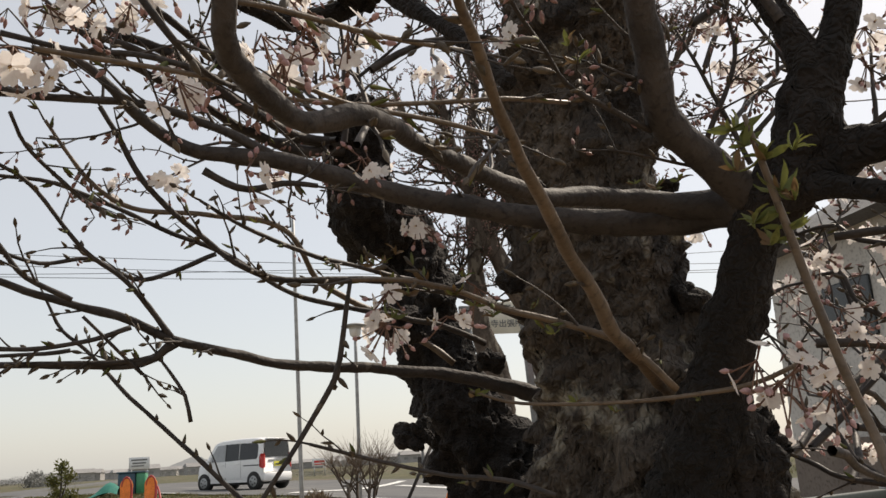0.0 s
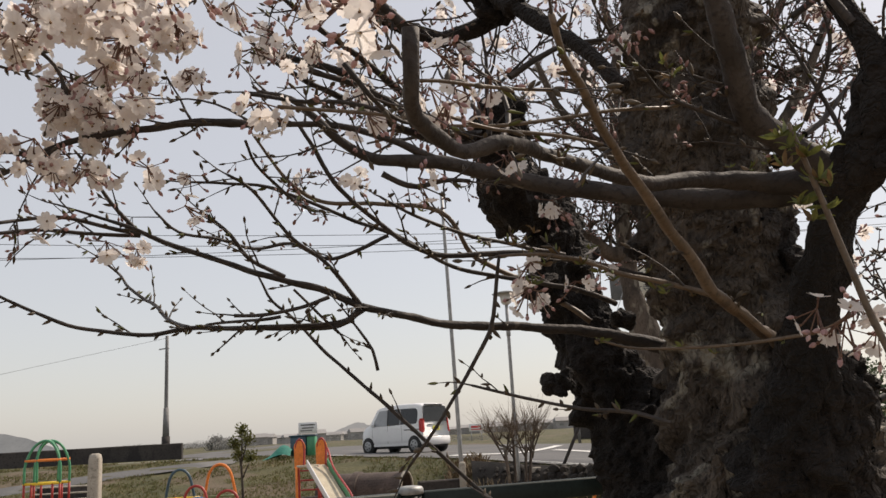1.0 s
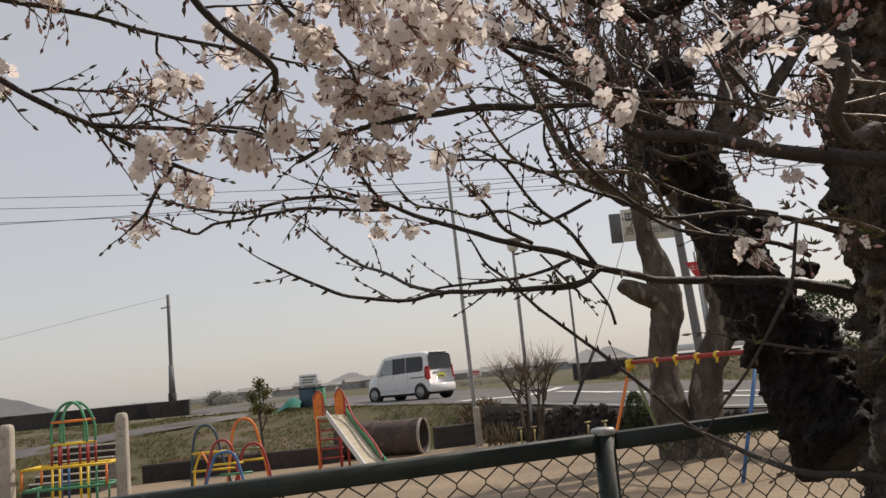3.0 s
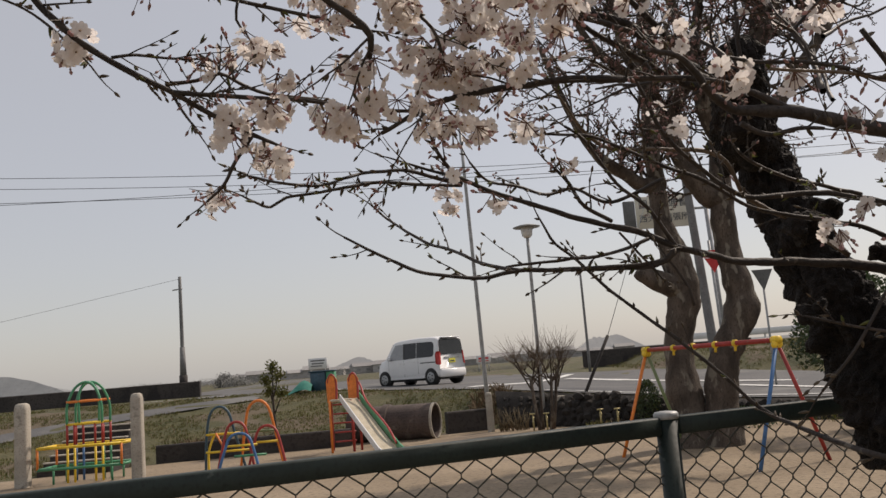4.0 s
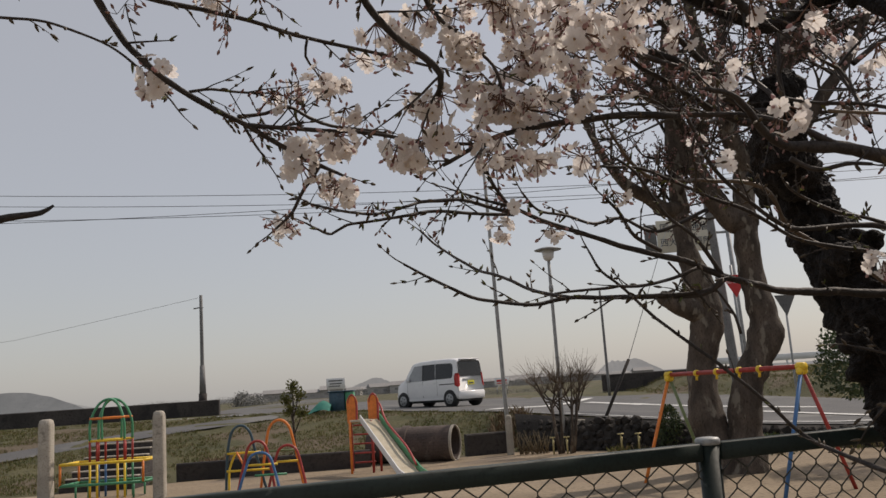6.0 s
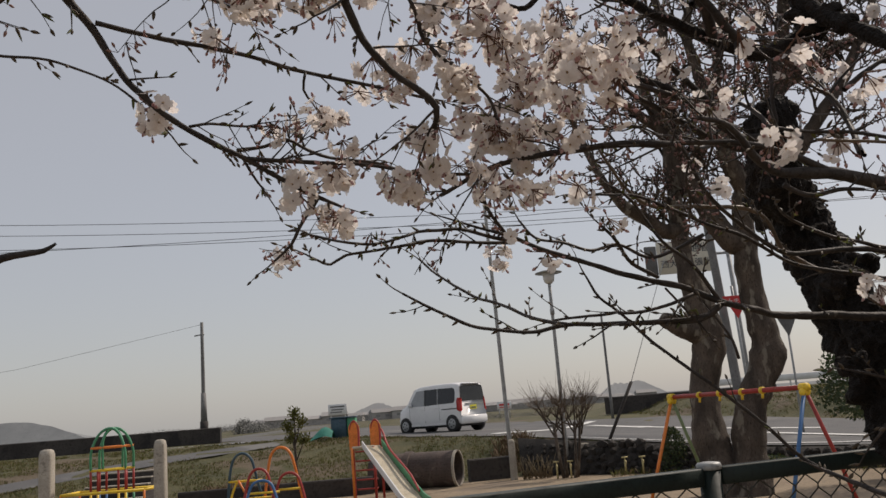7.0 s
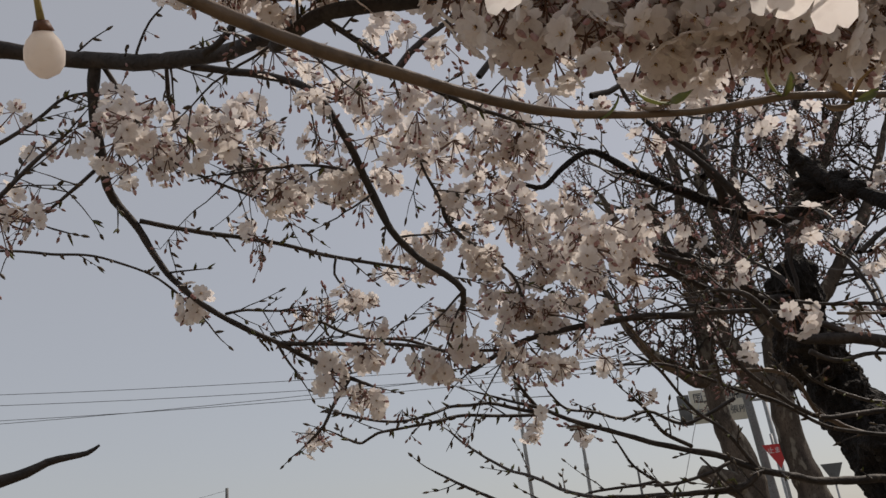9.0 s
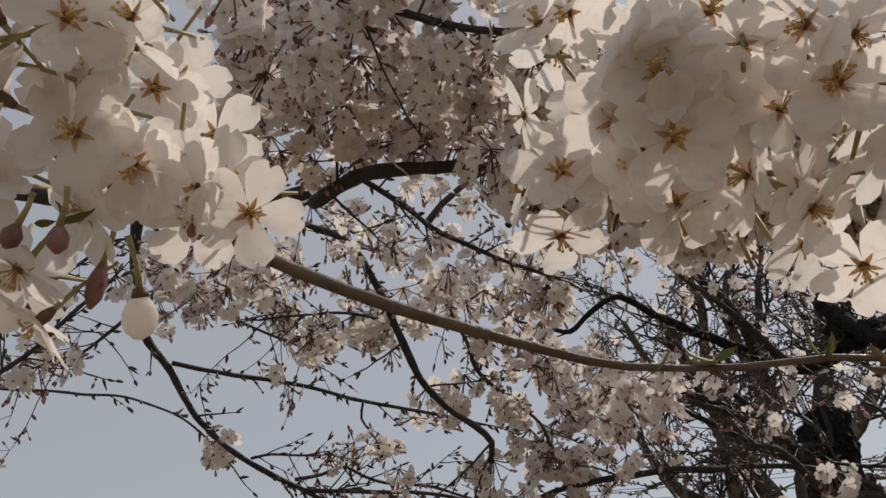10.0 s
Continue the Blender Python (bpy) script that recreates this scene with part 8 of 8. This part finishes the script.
far_stem("limb", [(6.43, 14.80, 8.40, 0.100), (6.60, 14.80, 9.30, 0.078), (6.95, 14.90, 10.10, 0.052), (6.90, 14.90, 11.00, 0.028)], 13)
far_stem("limb", [(5.96, 14.60, 6.84, 0.090), (6.60, 14.40, 7.90, 0.072), (7.15, 14.30, 8.90, 0.052), (7.80, 14.20, 9.90, 0.028)], 14)
far_stem("limb", [(7.65, 14.20, 8.01, 0.052), (8.10, 14.20, 8.90, 0.044), (8.80, 14.20, 9.70, 0.026)], 15)
far_stem("limb", [(4.25, 13.80, 7.87, 0.060), (4.60, 13.80, 8.80, 0.050), (4.75, 13.80, 9.80, 0.030)], 16)



# ---- shrubs ----
def leafy(name, u, v, z, shape, count, size, mats, label, category, seed, trunk=None, flip=0.0):
    """A shrub of many small leaves round a trunk; shape gives how far the crown reaches at a height 0 to 1."""
    base = P(u, v, ground_z(u, v) if trunk is None or trunk < 9 else 0)
    t = thing(name, base, label, category, turn=0)
    rg, s = random.Random(seed), Mesh()
    h, r0 = z
    if trunk:
        q = Mesh()
        q.tube([(0, 0, 0), (0.03, 0.02, trunk * 0.5), (-0.03, 0, trunk), (0.02, 0, trunk + h * 0.6)], [0.075, 0.06, 0.055, 0.015], 10, rough=0.12)
        part("trunk", q, BARK_GREY, t)
    for _ in range(count):
        k = rg.random()
        r = shape(k) * r0 * (0.45 + 0.6 * rg.random() ** 0.5)
        a = rg.uniform(0, 6.28)
        r *= 1 + 0.35 * noise.noise(Vector((math.cos(a) * 1.7, math.sin(a) * 1.7, k * 3 + seed)))
        c = Vector((r * math.cos(a), r * math.sin(a), (trunk or 0) + k * h))
        d, e = unit(rg), unit(rg)
        e = d.cross(e).normalized()
        l = size * rg.uniform(0.6, 1.2)
        n = len(s.v)
        s.v += [tuple(c), tuple(c + d * l * 0.5 + e * l * 0.28), tuple(c + d * l), tuple(c + d * l * 0.5 - e * l * 0.28)]
        s.face((n, n + 1, n + 2, n + 3), 0 if rg.random() < 0.8 else 1)
    part("foliage", s, mats, t)


leafy("evergreen_tree", 6.95, 14.4, (1.6, 1.1), lambda k: math.sin(math.pi * (0.12 + 0.85 * k)) ** 0.7, 5200, 0.085, [EVERGREEN, EVERGREEN], "dark evergreen tree with a pale trunk behind the cherry", "tree", 2, 1.05)
leafy("round_shrub", 4.45, 19.3, (0.95, 0.42), lambda k: (1 - k) ** 0.45 * (0.75 + 0.25 * k), 2600, 0.06, [EVERGREEN, BLADE], "dark green clipped conical shrub in front of the stone bank", "shrub", 3)
leafy("low_shrub", 5.7, 17.2, (0.35, 0.8), lambda k: math.sin(math.pi * (0.3 + 0.6 * k)), 900, 0.07, [EVERGREEN, BLADE], "low green weeds round the foot of the tree", "shrub", 4)

small = thing("young_tree", P(-4.05, 20.0, ground_z(-4.05, 20.0)), "thin young tree with a few leafy tufts on the bank", "tree", turn=0)
q = Mesh(); q.tube([(0, 0, -0.05), (0.02, 0, 0.5), (-0.02, 0, 1.1), (0.0, 0, 1.75)], [0.04, 0.032, 0.028, 0.012], 8, rough=0.1)
part("trunk", q, BARK, small)
rg = random.Random(4)
for k, (x, z) in enumerate(((-0.2, 1.65), (0.18, 1.75), (0.0, 1.95), (0.28, 1.35), (-0.1, 1.4))):
    b = Mesh(); b.tube([(0, 0, z - 0.5), (x * 0.6, 0, z - 0.2), (x, 0, z)], [0.016, 0.012, 0.007], 6)
    part("branch", b, BARK, small)
    s = Mesh()
    for _ in range(130):
        c, d = Vector((x, 0, z)) + unit(rg) * rg.uniform(0.02, 0.17), unit(rg)
        e = d.cross(unit(rg)).normalized()
        n = len(s.v)
        s.v += [tuple(c), tuple(c + d * 0.05 + e * 0.02), tuple(c + d * 0.1), tuple(c + d * 0.05 - e * 0.02)]
        s.face((n, n + 1, n + 2, n + 3))
    part("leaf_tuft", s, BLADE, small)

bare = thing("pollarded_shrub", P(2.08, 19.9), "bare pollarded shrub with two stems and fans of thin upright twigs", "shrub", turn=TURN_Z)
rg = random.Random(14)
for x0, x1, y in ((-0.04, -0.16, 0.0), (0.04, 0.06, 0.12), (0.22, 0.32, -0.05), (0.28, 0.46, 0.08)):
    s, tops = Mesh(), []
    s.tube([(x0, y, 0), ((x0 + x1) / 2, y, 0.5), (x1, y, 1.25)], [0.045, 0.036, 0.034], 9, rough=0.15)
    for k in range(5):
        a = rg.uniform(-1, 1)
        e = (x1 + a * 0.42, y + rg.uniform(-0.2, 0.2), 1.28 + 0.42 * rg.random())
        s.tube([(x1, y, 0.95 + 0.06 * k), (x1 + a * 0.16, y, 1.2), (x1 + a * 0.34, y, e[2] - 0.1), e], [0.022, 0.018, 0.016, 0.02], 7, rough=0.2)
        tops.append(e)
    ob = part("trunk", s, BARK_GREY, bare)
    t = Mesh()
    for e in tops:
        for _ in range(20):
            d = (Vector((rg.uniform(-1.1, 1.1), rg.uniform(-0.7, 0.7), 1)) + Vector((e[0] - 0.15, 0, 0)) * 0.5).normalized()
            l = rg.uniform(0.2, 0.75)
            t.tube([Vector(e), Vector(e) + d * l * 0.5 + unit(rg) * 0.03, Vector(e) + d * l + Vector((0, 0, 0.05))], [0.0045, 0.0035, 0.0015], 4, caps=False)
    tagged(part("twig_spray", t, SHOOT, ob, "fan of thin upright twigs"), kind="stuff")

# dry stalks in front of the stones
s = Mesh()
rg = random.Random(9)
for _ in range(70):
    p = Vector((rg.uniform(-0.35, 0.35), rg.uniform(-0.2, 0.2), 0))
    s.tube([p, p + Vector((rg.uniform(-0.25, 0.25), 0, rg.uniform(0.2, 0.55)))], [0.008, 0.004], 4)
ob = single("dry_stalks", s, DRY, "heap of dry pale stalks at the foot of the bank", "plants", "stuff")
ob.matrix_world = pose(*P(1.5, 20.4, 0.02), 0, 0, TURN_Z)
